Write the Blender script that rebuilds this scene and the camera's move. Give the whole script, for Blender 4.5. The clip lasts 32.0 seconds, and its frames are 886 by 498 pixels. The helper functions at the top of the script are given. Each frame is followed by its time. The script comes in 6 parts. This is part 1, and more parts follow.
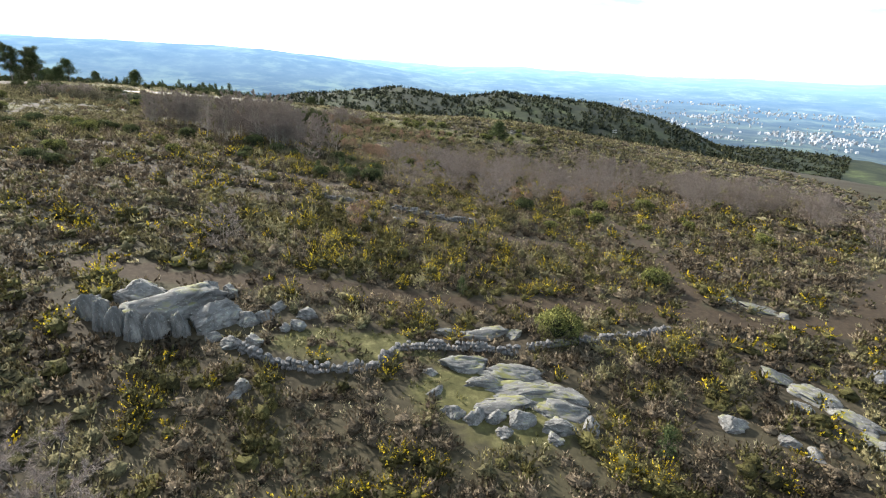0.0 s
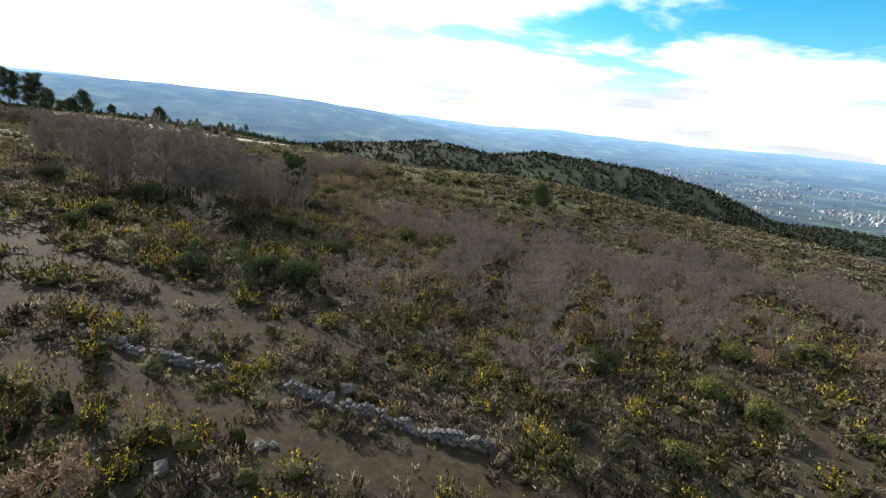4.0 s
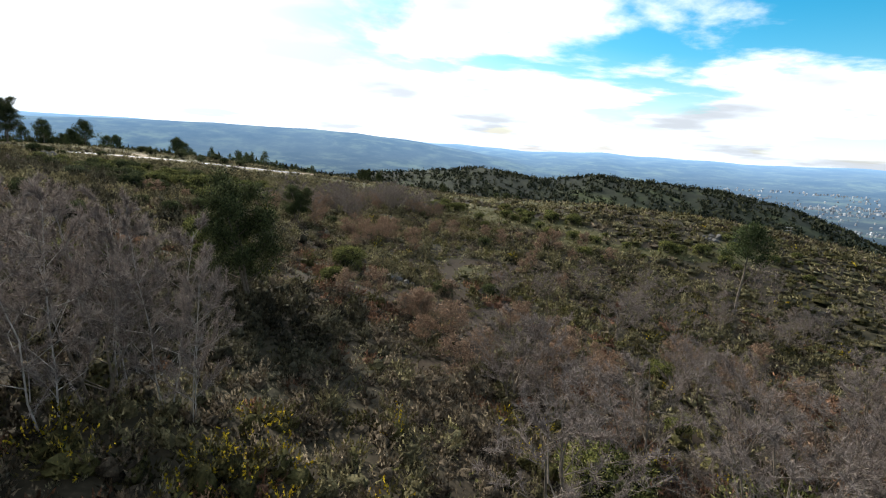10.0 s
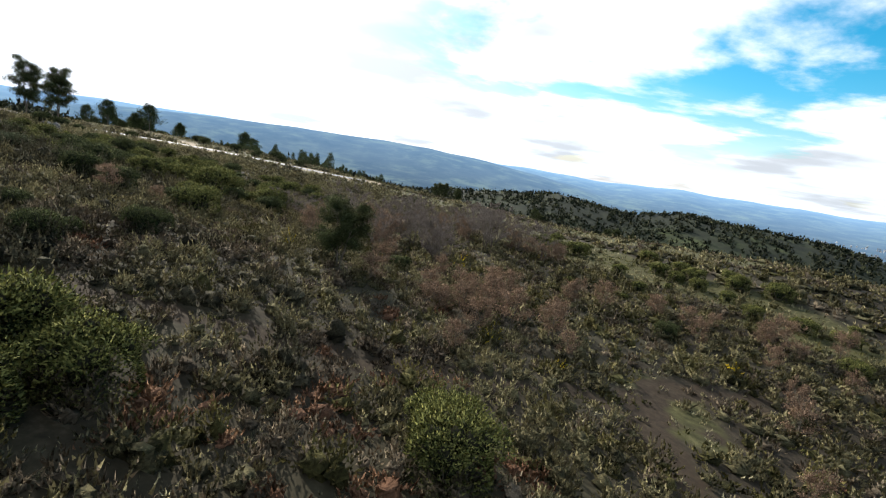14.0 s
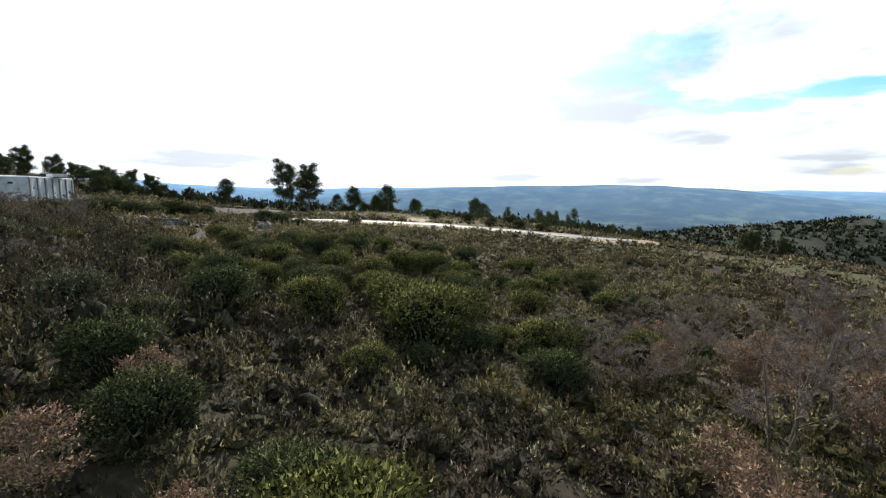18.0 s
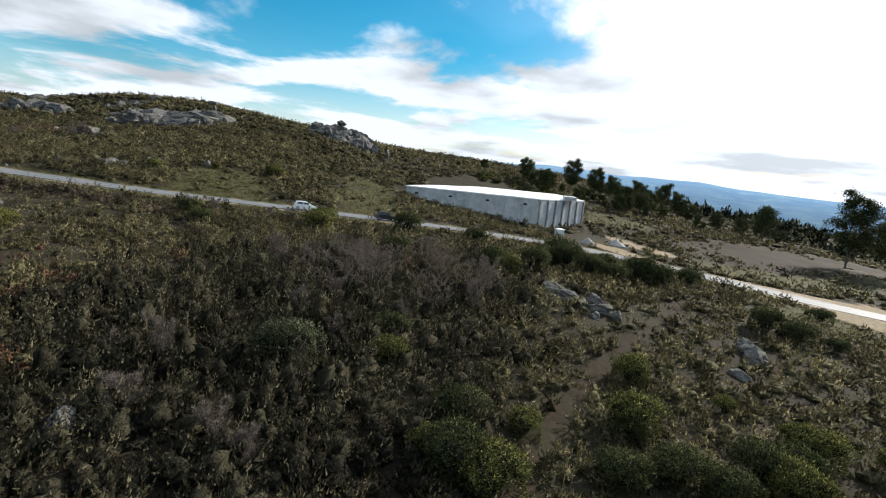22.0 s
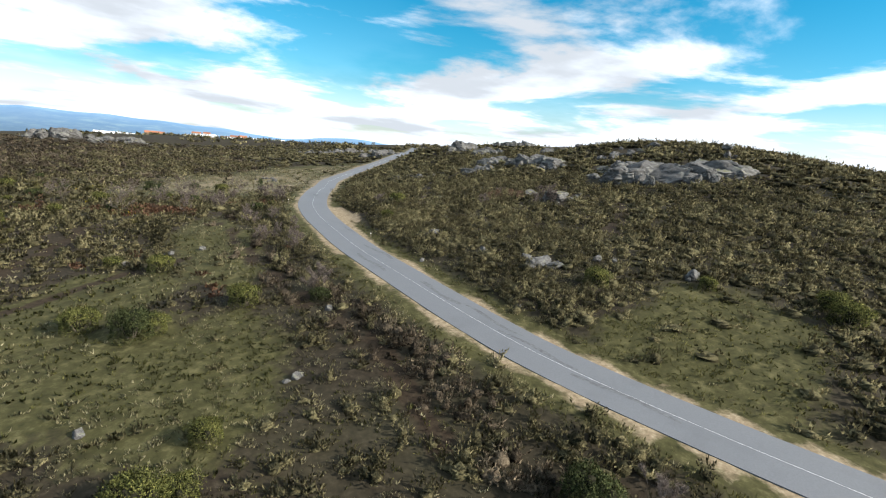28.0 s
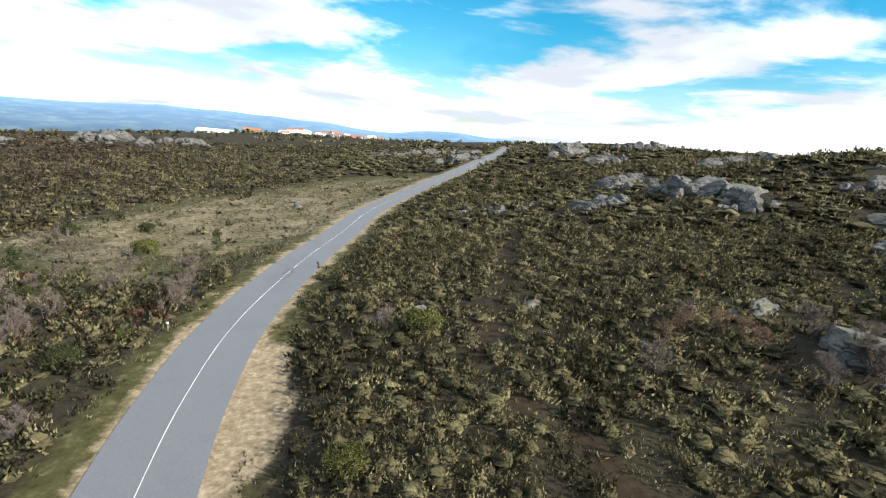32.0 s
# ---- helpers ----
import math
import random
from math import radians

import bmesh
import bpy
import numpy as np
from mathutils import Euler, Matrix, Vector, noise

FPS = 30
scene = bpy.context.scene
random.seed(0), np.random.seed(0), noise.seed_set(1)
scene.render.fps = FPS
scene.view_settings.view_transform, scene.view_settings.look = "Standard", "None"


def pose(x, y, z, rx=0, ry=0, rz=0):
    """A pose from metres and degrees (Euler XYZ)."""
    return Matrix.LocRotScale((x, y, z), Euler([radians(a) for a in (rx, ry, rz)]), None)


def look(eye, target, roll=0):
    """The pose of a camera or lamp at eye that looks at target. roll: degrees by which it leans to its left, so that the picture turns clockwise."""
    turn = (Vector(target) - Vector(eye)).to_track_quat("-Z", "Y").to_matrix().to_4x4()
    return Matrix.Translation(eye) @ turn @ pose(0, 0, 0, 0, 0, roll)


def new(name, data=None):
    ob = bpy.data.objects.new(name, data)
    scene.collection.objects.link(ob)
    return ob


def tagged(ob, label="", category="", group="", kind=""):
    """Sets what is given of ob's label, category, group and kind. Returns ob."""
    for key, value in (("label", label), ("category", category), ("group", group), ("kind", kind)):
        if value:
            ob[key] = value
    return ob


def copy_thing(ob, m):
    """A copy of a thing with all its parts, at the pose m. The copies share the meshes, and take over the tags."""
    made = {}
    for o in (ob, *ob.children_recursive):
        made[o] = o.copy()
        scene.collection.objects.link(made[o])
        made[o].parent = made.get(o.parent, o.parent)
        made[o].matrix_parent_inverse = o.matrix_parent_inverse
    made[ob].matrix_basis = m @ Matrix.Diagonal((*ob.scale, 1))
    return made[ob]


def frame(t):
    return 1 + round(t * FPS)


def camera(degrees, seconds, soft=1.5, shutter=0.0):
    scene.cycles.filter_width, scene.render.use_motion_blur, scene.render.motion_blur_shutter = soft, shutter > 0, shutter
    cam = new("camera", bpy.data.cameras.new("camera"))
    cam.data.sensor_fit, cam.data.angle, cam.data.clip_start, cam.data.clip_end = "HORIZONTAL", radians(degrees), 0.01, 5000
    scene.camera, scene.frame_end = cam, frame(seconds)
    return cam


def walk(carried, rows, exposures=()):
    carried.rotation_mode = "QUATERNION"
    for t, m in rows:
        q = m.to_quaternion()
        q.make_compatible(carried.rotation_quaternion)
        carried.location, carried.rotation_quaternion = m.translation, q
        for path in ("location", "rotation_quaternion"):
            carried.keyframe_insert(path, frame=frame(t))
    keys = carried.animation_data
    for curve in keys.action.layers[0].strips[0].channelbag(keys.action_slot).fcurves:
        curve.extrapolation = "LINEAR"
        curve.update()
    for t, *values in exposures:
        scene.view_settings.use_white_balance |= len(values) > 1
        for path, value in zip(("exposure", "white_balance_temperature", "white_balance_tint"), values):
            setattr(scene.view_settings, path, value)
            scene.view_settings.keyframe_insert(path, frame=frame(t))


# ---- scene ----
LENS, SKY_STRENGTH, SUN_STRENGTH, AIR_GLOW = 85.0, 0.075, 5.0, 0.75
EXPOSURES = [(0.0, 1.86), (1.0, 1.68), (2.0, 1.40), (4.0, 1.12), (7.0, 0.97), (9.0, 0.92), (13.0, 0.97), (15.0, 0.82), (19.0, 0.77), (21.0, 0.63), (22.0, 0.60), (23.0, 0.74), (24.0, 1.10), (25.0, 1.02), (28.0, 0.93), (29.0, 0.74), (30.0, 0.66), (31.0, 0.98), (32.0, 1.08)]
cam = camera(LENS, 32.0, soft=1.1)
PATH = [  # seconds, x, y, z, and the turns about x, y, z
    (0, -0.19, 0.52, 27.12, 69.09, -3.01, -1.61),
    (0.5, 1.07, 5.95, 26.57, 70.40, -3.23, -4.80),
    (1, 2.12, 11.46, 26.13, 70.21, -3.45, -2.49),
    (1.5, 3.09, 17.04, 25.57, 70.98, -3.17, -2.44),
    (2, 3.83, 22.64, 25.13, 70.39, -4.14, -1.24),
    (2.5, 4.45, 28.24, 24.73, 72.37, -5.18, 1.74),
    (3, 4.68, 33.91, 24.01, 73.87, -5.64, 2.17),
    (3.5, 4.70, 39.62, 23.51, 71.65, -6.72, 1.62),
    (4, 4.44, 45.24, 22.94, 75.05, -5.99, 3.04),
    (4.5, 3.99, 50.99, 22.41, 74.92, -5.27, 4.59),
    (6.5, -0.02, 73.64, 19.97, 77.77, -4.84, 6.61),
    (7, -1.24, 79.20, 19.42, 78.20, -4.31, 7.52),
    (7.5, -2.66, 84.74, 18.91, 77.65, -4.78, 7.19),
    (8, -4.13, 90.22, 18.42, 78.02, -4.67, 7.96),
    (8.5, -5.70, 95.66, 17.90, 77.81, -4.19, 7.51),
    (9, -7.33, 100.90, 17.36, 78.80, -3.20, 6.13),
    (9.5, -9.22, 106.24, 16.89, 78.50, -3.36, 7.04),
    (10, -10.97, 111.48, 16.39, 77.90, -3.76, 7.45),
    (10.5, -12.83, 116.49, 15.89, 78.14, -3.97, 6.93),
    (11, -14.76, 121.47, 15.51, 77.45, -3.39, 8.60),
    (11.5, -16.65, 126.57, 15.10, 77.44, -3.69, 8.43),
    (12, -18.46, 131.51, 14.67, 77.08, -3.82, 8.72),
    (12.5, -20.29, 136.23, 14.22, 75.71, -4.68, 9.04),
    (13, -22.34, 141.14, 13.81, 76.68, -5.80, 10.55),
    (13.5, -24.48, 146.11, 13.30, 77.44, -7.41, 12.02),
    (14, -26.71, 150.96, 12.87, 79.29, -8.58, 15.48),
    (14.5, -29.14, 155.61, 12.50, 81.33, -9.13, 23.52),
    (15, -31.83, 160.02, 12.32, 82.41, -9.14, 32.49),
    (15.5, -34.89, 164.25, 12.28, 82.97, -8.84, 38.80),
    (17.5, -50.54, 182.53, 12.29, 83.91, -0.81, 41.24),
    (18, -54.43, 186.07, 12.92, 83.39, -0.08, 40.99),
    (18.5, -58.31, 189.44, 13.89, 85.44, -0.09, 41.17),
    (19, -62.03, 192.62, 15.02, 84.04, 0.14, 41.12),
    (19.5, -65.64, 195.57, 16.16, 84.56, -0.47, 40.23),
    (20, -69.28, 198.31, 17.21, 84.45, -0.16, 40.03),
    (20.5, -72.98, 200.98, 18.30, 83.77, -1.66, 47.86),
    (21, -76.57, 203.31, 19.39, 84.04, -5.13, 65.22),
    (21.5, -80.13, 205.25, 20.42, 83.03, -5.39, 82.54),
    (22, -83.84, 206.79, 21.57, 80.56, -5.43, 100.79),
    (22.5, -87.85, 207.68, 22.70, 78.73, -6.19, 120.86),
    (23, -91.79, 208.08, 23.83, 73.03, -5.43, 141.10),
    (23.5, -95.64, 207.74, 24.71, 76.65, -2.28, 155.63),
    (24, -99.48, 206.70, 25.30, 73.85, -2.94, 162.79),
    (24.5, -103.10, 205.06, 25.45, 80.11, -5.40, 161.18),
    (25, -106.55, 202.85, 25.59, 78.37, -5.27, 155.80),
    (25.5, -109.88, 200.26, 25.70, 74.87, -4.26, 154.66),
    (27.5, -124.70, 180.88, 27.66, 74.41, -5.36, 156.58),
    (28, -128.16, 174.77, 28.65, 79.00, -5.17, 155.70),
    (28.5, -131.51, 168.42, 29.58, 79.84, -4.80, 152.22),
    (29, -134.82, 161.92, 30.48, 77.81, -3.72, 151.56),
    (29.5, -138.00, 155.28, 31.32, 76.14, -4.76, 152.83),
    (30, -141.01, 148.43, 32.09, 72.74, -3.47, 157.66),
    (30.5, -144.28, 141.12, 32.59, 71.19, -3.74, 163.19),
    (31, -147.46, 133.46, 33.04, 71.38, -4.50, 163.51),
    (31.5, -150.49, 125.39, 33.63, 71.68, -5.12, 163.43),
    (32, -153.19, 117.06, 34.36, 77.12, -4.93, 166.87),
]
walk(cam, [(t, pose(x, y, z, rx, ry, rz)) for t, x, y, z, rx, ry, rz in PATH], EXPOSURES)
# ---- world and sun ----
SUN_YAW, SUN_HIGH = 47.0, 30.0
world = bpy.data.worlds.new("sky")
scene.world = world
world.use_nodes = True
wn, wl = world.node_tree.nodes, world.node_tree.links
wn.clear()


def wnode(kind, **values):
    n = wn.new(kind)
    for key, value in values.items():
        n.inputs[key].default_value = value
    return n


def wmath(op, a, b=None, c=None):
    n = wn.new("ShaderNodeMath")
    n.operation = op
    for i, v in enumerate((a, b, c)):
        if v is None:
            continue
        if isinstance(v, (int, float)):
            n.inputs[i].default_value = v
        else:
            wl.new(v, n.inputs[i])
    return n.outputs[0]


sky = wn.new("ShaderNodeTexSky")
sky.sky_type, sky.sun_disc = "NISHITA", False
sky.sun_elevation, sky.sun_rotation = radians(SUN_HIGH), radians(-SUN_YAW)
sky.altitude, sky.air_density, sky.dust_density, sky.ozone_density = 300, 1.0, 1.2, 2.0
way = wn.new("ShaderNodeTexCoord")
split = wn.new("ShaderNodeSeparateXYZ")
wl.new(way.outputs["Generated"], split.inputs[0])
high = wmath("MAXIMUM", split.outputs["Z"], 0.0)
flat = wmath("ADD", high, 0.11)
drift = wn.new("ShaderNodeCombineXYZ")
wl.new(wmath("DIVIDE", split.outputs["X"], flat), drift.inputs[0])
wl.new(wmath("DIVIDE", split.outputs["Y"], flat), drift.inputs[1])
puffs = wnode("ShaderNodeTexNoise", Scale=0.62, Detail=9.0, Roughness=0.56, Distortion=0.25)
wl.new(drift.outputs[0], puffs.inputs["Vector"])
shade = wnode("ShaderNodeTexNoise", Scale=0.62, Detail=6.0, Roughness=0.5)
shift = wn.new("ShaderNodeVectorMath")
shift.operation = "ADD"
shift.inputs[1].default_value = (3.7, 1.9, 0.4)
wl.new(drift.outputs[0], shift.inputs[0])
wl.new(shift.outputs[0], shade.inputs["Vector"])
cover = wn.new("ShaderNodeMapRange")
cover.interpolation_type = "SMOOTHSTEP"
for i, v in ((1, 0.43), (2, 0.54)):
    cover.inputs[i].default_value = v
wl.new(puffs.outputs["Fac"], cover.inputs[0])
# how near the sun: clouds there are lit from behind and very bright
sunway = wn.new("ShaderNodeVectorMath")
sunway.operation = "DOT_PRODUCT"
SUN_TO = (-math.sin(radians(SUN_YAW)) * math.cos(radians(SUN_HIGH)), math.cos(radians(SUN_YAW)) * math.cos(radians(SUN_HIGH)), math.sin(radians(SUN_HIGH)))
sunway.inputs[1].default_value = SUN_TO
norm = wn.new("ShaderNodeVectorMath")
norm.operation = "NORMALIZE"
wl.new(way.outputs["Generated"], norm.inputs[0])
wl.new(norm.outputs[0], sunway.inputs[0])
lit = wmath("POWER", wmath("MAXIMUM", sunway.outputs["Value"], 0.0), 6.0)
grey = wn.new("ShaderNodeMapRange")
grey.interpolation_type = "SMOOTHSTEP"
for i, v in ((1, 0.52), (2, 0.66), (3, 1.0), (4, 0.60)):
    grey.inputs[i].default_value = v
wl.new(shade.outputs["Fac"], grey.inputs[0])
dull = wmath("ADD", wmath("MULTIPLY", grey.outputs[0], wmath("MULTIPLY_ADD", lit, -0.1, 1.0)), wmath("MULTIPLY", lit, 0.1))
bright = wmath("MULTIPLY", dull, wmath("MULTIPLY_ADD", lit, 6.0, 9.2))
cloud = wn.new("ShaderNodeCombineXYZ")
for i, k in enumerate((0.92, 1.0, 1.10)):
    wl.new(wmath("MULTIPLY", bright, k), cloud.inputs[i])
air = wn.new("ShaderNodeMix")
air.data_type = "RGBA"
hazy = wmath("MULTIPLY_ADD", wmath("POWER", wmath("SUBTRACT", 1.0, high), 10.0), 0.85, 0.0)
veil = wmath("MINIMUM", wmath("ADD", wmath("ADD", cover.outputs[0], hazy), wmath("MULTIPLY", lit, 0.9)), 1.0)
wl.new(veil, air.inputs[0])
vivid = wn.new("ShaderNodeHueSaturation")
vivid.inputs["Saturation"].default_value, vivid.inputs["Value"].default_value = 2.0, 1.2
vivid.inputs["Hue"].default_value = 0.478
wl.new(sky.outputs[0], vivid.inputs["Color"])
wl.new(vivid.outputs[0], air.inputs[6])
wl.new(cloud.outputs[0], air.inputs[7])
back = wn.new("ShaderNodeBackground")
back.inputs["Strength"].default_value = SKY_STRENGTH
wl.new(air.outputs[2], back.inputs["Color"])
wout = wn.new("ShaderNodeOutputWorld")
wl.new(back.outputs[0], wout.inputs[0])

lamp = bpy.data.lights.new("sun", "SUN")
lamp.energy, lamp.angle, lamp.color = SUN_STRENGTH, radians(0.6), (1.0, 0.94, 0.84)
new("sun", lamp).matrix_world = look((0, 0, 300), tuple(-300 * v + (300 if i == 2 else 0) for i, v in enumerate(SUN_TO)))
# ---- materials ----
def material(name, rough=0.9, bump=0.0, bump_scale=8.0, metal=0.0, spec=0.3):
    """A Principled material; returns it with its nodes, links and shader."""
    m = bpy.data.materials.new(name)
    m.use_nodes = True
    nt = m.node_tree
    p = nt.nodes["Principled BSDF"]
    p.inputs["Roughness"].default_value = rough
    p.inputs["Metallic"].default_value = metal
    p.inputs["Specular IOR Level"].default_value = spec
    if bump:
        t = nt.nodes.new("ShaderNodeTexNoise")
        t.inputs["Scale"].default_value, t.inputs["Detail"].default_value = bump_scale, 6
        c = nt.nodes.new("ShaderNodeTexCoord")
        nt.links.new(c.outputs["Object"], t.inputs["Vector"])
        b = nt.nodes.new("ShaderNodeBump")
        b.inputs["Strength"].default_value = bump
        nt.links.new(t.outputs["Fac"], b.inputs["Height"])
        nt.links.new(b.outputs[0], p.inputs["Normal"])
    return m, nt, p


def ramp(nt, fac, stops):
    r = nt.nodes.new("ShaderNodeValToRGB")
    while len(r.color_ramp.elements) < len(stops):
        r.color_ramp.elements.new(0.5)
    for e, (at, c) in zip(r.color_ramp.elements, stops):
        e.position, e.color = at, (*c, 1)
    nt.links.new(fac, r.inputs[0])
    return r.outputs[0]


def noise_at(nt, scale, detail=4.0, rough=0.55, coords="Object", distort=0.0):
    c = nt.nodes.new("ShaderNodeTexCoord")
    t = nt.nodes.new("ShaderNodeTexNoise")
    for key, v in (("Scale", scale), ("Detail", detail), ("Roughness", rough), ("Distortion", distort)):
        t.inputs[key].default_value = v
    nt.links.new(c.outputs[coords], t.inputs["Vector"])
    return t.outputs["Fac"]


def mixed(nt, fac, a, b, mode="MIX"):
    m = nt.nodes.new("ShaderNodeMix")
    m.data_type, m.blend_type = "RGBA", mode
    for i, v in ((0, fac), (6, a), (7, b)):
        if isinstance(v, (int, float)):
            m.inputs[i].default_value = v
        elif isinstance(v, tuple):
            m.inputs[i].default_value = (*v, 1)
        else:
            nt.links.new(v, m.inputs[i])
    return m.outputs[2]


def number(nt, op, a, b):
    n = nt.nodes.new("ShaderNodeMath")
    n.operation = op
    for i, v in enumerate((a, b)):
        if isinstance(v, (int, float)):
            n.inputs[i].default_value = v
        else:
            nt.links.new(v, n.inputs[i])
    return n.outputs[0]


def foliage(name, dark, mid, light, patch=0.35, thin=0.12, coords="Object"):
    """Leaves or twigs: each piece takes its own tone, drifting over the plant and the slope; light shows through them."""
    m, nt, p = material(name, rough=0.9, spec=0.05)
    g = nt.nodes.new("ShaderNodeNewGeometry")
    own = g.outputs["Random Per Island"]
    if coords == "Object":
        t = nt.nodes.new("ShaderNodeAttribute")
        t.attribute_name = "tone"
        own = number(nt, "ADD", number(nt, "MULTIPLY", own, 0.25), number(nt, "MULTIPLY", t.outputs["Fac"], 0.9))
    f = number(nt, "ADD", number(nt, "MULTIPLY", own, 0.70), number(nt, "MULTIPLY", noise_at(nt, patch, 5, 0.6, coords), 0.55))
    if coords == "Object":
        fine = noise_at(nt, 7.0, 3, 0.7)
        f = number(nt, "ADD", f, number(nt, "MULTIPLY", number(nt, "SUBTRACT", fine, 0.5), 0.6))
        b = nt.nodes.new("ShaderNodeBump")
        b.inputs["Strength"].default_value, b.inputs["Distance"].default_value = 0.9, 0.12
        nt.links.new(fine, b.inputs["Height"])
        nt.links.new(b.outputs[0], p.inputs["Normal"])
    c = ramp(nt, f, [(0.30, dark), (0.62, mid), (0.95, light)])
    nt.links.new(c, p.inputs["Base Color"])
    if thin:
        t = nt.nodes.new("ShaderNodeBsdfTranslucent")
        nt.links.new(c, t.inputs[0])
        s = nt.nodes.new("ShaderNodeMixShader")
        s.inputs[0].default_value = thin
        nt.links.new(p.outputs[0], s.inputs[1])
        nt.links.new(t.outputs[0], s.inputs[2])
        nt.links.new(s.outputs[0], nt.nodes["Material Output"].inputs[0])
    return m


def plain(name, low, high, scale=3.0, rough=0.8, bump=0.0, bump_scale=20.0, metal=0.0, spec=0.3, coords="Object"):
    m, nt, p = material(name, rough, bump, bump_scale, metal, spec)
    nt.links.new(ramp(nt, noise_at(nt, scale, 6, 0.6, coords), [(0.3, low), (0.7, high)]), p.inputs["Base Color"])
    return m


THICKET = foliage("dark thicket leaves", (0.012, 0.011, 0.008), (0.055, 0.050, 0.031), (0.135, 0.122, 0.076), 0.12)
HEATH = foliage("heath leaves", (0.017, 0.013, 0.009), (0.100, 0.079, 0.055), (0.220, 0.178, 0.122), 0.12)
GORSE = foliage("gorse leaves", (0.017, 0.016, 0.007), (0.075, 0.068, 0.026), (0.165, 0.142, 0.055), 0.12)
BLOOM = foliage("gorse flowers", (0.26, 0.19, 0.012), (0.40, 0.30, 0.016), (0.52, 0.41, 0.03), 0.6)
OLIVE = foliage("scrub leaves", (0.020, 0.019, 0.011), (0.122, 0.107, 0.056), (0.26, 0.230, 0.124), 0.10)
BRACKEN = foliage("dead bracken", (0.066, 0.036, 0.022), (0.145, 0.078, 0.048), (0.25, 0.15, 0.09), 0.2)
STRAW = foliage("dry grass", (0.095, 0.085, 0.046), (0.205, 0.182, 0.102), (0.35, 0.315, 0.195), 0.1)
GREENGRASS = foliage("green grass", (0.032, 0.034, 0.012), (0.074, 0.074, 0.024), (0.150, 0.142, 0.052), 0.1)
TWIG = foliage("bare twigs", (0.070, 0.056, 0.049), (0.155, 0.125, 0.108), (0.28, 0.236, 0.205), 0.15, 0.2, "Generated")
RUSSET = foliage("withered oak leaves", (0.090, 0.058, 0.039), (0.16, 0.104, 0.070), (0.265, 0.183, 0.125), 0.8, 0.2, "Generated")
EVERGREEN = foliage("dark evergreen leaves", (0.014, 0.019, 0.009), (0.042, 0.052, 0.021), (0.098, 0.108, 0.043), 0.8, 0.15, "Generated")
LEAFGREEN = foliage("fresh shrub leaves", (0.020, 0.024, 0.009), (0.078, 0.086, 0.026), (0.20, 0.195, 0.062), 0.8, 0.15, "Generated")
SILVER = foliage("grey willow leaves", (0.024, 0.029, 0.015), (0.056, 0.065, 0.035), (0.11, 0.12, 0.07), 0.8, 0.15, "Generated")
NEEDLE = foliage("pine needles", (0.014, 0.022, 0.010), (0.036, 0.050, 0.020), (0.075, 0.090, 0.036), 0.8, 0.25, "Generated")
# near-black colour that stands in for the shade deep inside a bush
SHADE_CORE = plain("dark bush core with painted inner shade", (0.010, 0.010, 0.007), (0.026, 0.025, 0.016), 6.0, 0.95, 0.6, 9, spec=0.0)
BARK = plain("bark", (0.05, 0.04, 0.03), (0.16, 0.13, 0.10), 4.0, 0.95, 0.4, 14)
PALEBARK = plain("pale birch bark", (0.12, 0.105, 0.09), (0.34, 0.31, 0.28), 3.0, 0.85, 0.3, 10)


def granite(name, coords, mossy=0.0):
    m, nt, p = material(name, 0.9, 0.9, 4.0, spec=0.2)
    big = ramp(nt, noise_at(nt, 0.9, 9, 0.66, coords), [(0.28, (0.032, 0.031, 0.030)), (0.5, (0.092, 0.089, 0.085)), (0.74, (0.20, 0.197, 0.185))])
    dark = ramp(nt, noise_at(nt, 2.6, 7, 0.75, coords, 1.2), [(0.38, (1, 1, 1)), (0.48, (0, 0, 0))])
    spots = ramp(nt, noise_at(nt, 9.0, 5, 0.7, coords), [(0.58, (0, 0, 0)), (0.64, (0.6, 0.6, 0.6))])
    c = mixed(nt, spots, big, (0.26, 0.27, 0.245))
    c = mixed(nt, number(nt, "MULTIPLY", dark, 0.8), c, (0.045, 0.042, 0.038))
    g = nt.nodes.new("ShaderNodeNewGeometry")
    s = nt.nodes.new("ShaderNodeSeparateXYZ")
    nt.links.new(g.outputs["Normal"], s.inputs[0])
    level = ramp(nt, s.outputs["Z"], [(0.55, (0, 0, 0)), (0.92, (1, 1, 1))])
    moss = ramp(nt, noise_at(nt, 1.1, 8, 0.72, coords), [(0.55 - mossy, (0, 0, 0)), (0.64 - mossy, (0.9, 0.9, 0.9))])
    green = mixed(nt, noise_at(nt, 2.0, 4, 0.6, coords), (0.045, 0.045, 0.018), (0.13, 0.125, 0.036))
    c = mixed(nt, number(nt, "MULTIPLY", moss, level), c, green)
    nt.links.new(c, p.inputs["Base Color"])
    return m


GRANITE = granite("lichened granite", "Object")
MOSSROCK = granite("mossy granite", "Object", 0.07)
WALLSTONE = plain("wall stone", (0.040, 0.038, 0.037), (0.135, 0.129, 0.124), 1.6, 0.92, 0.5, 6)


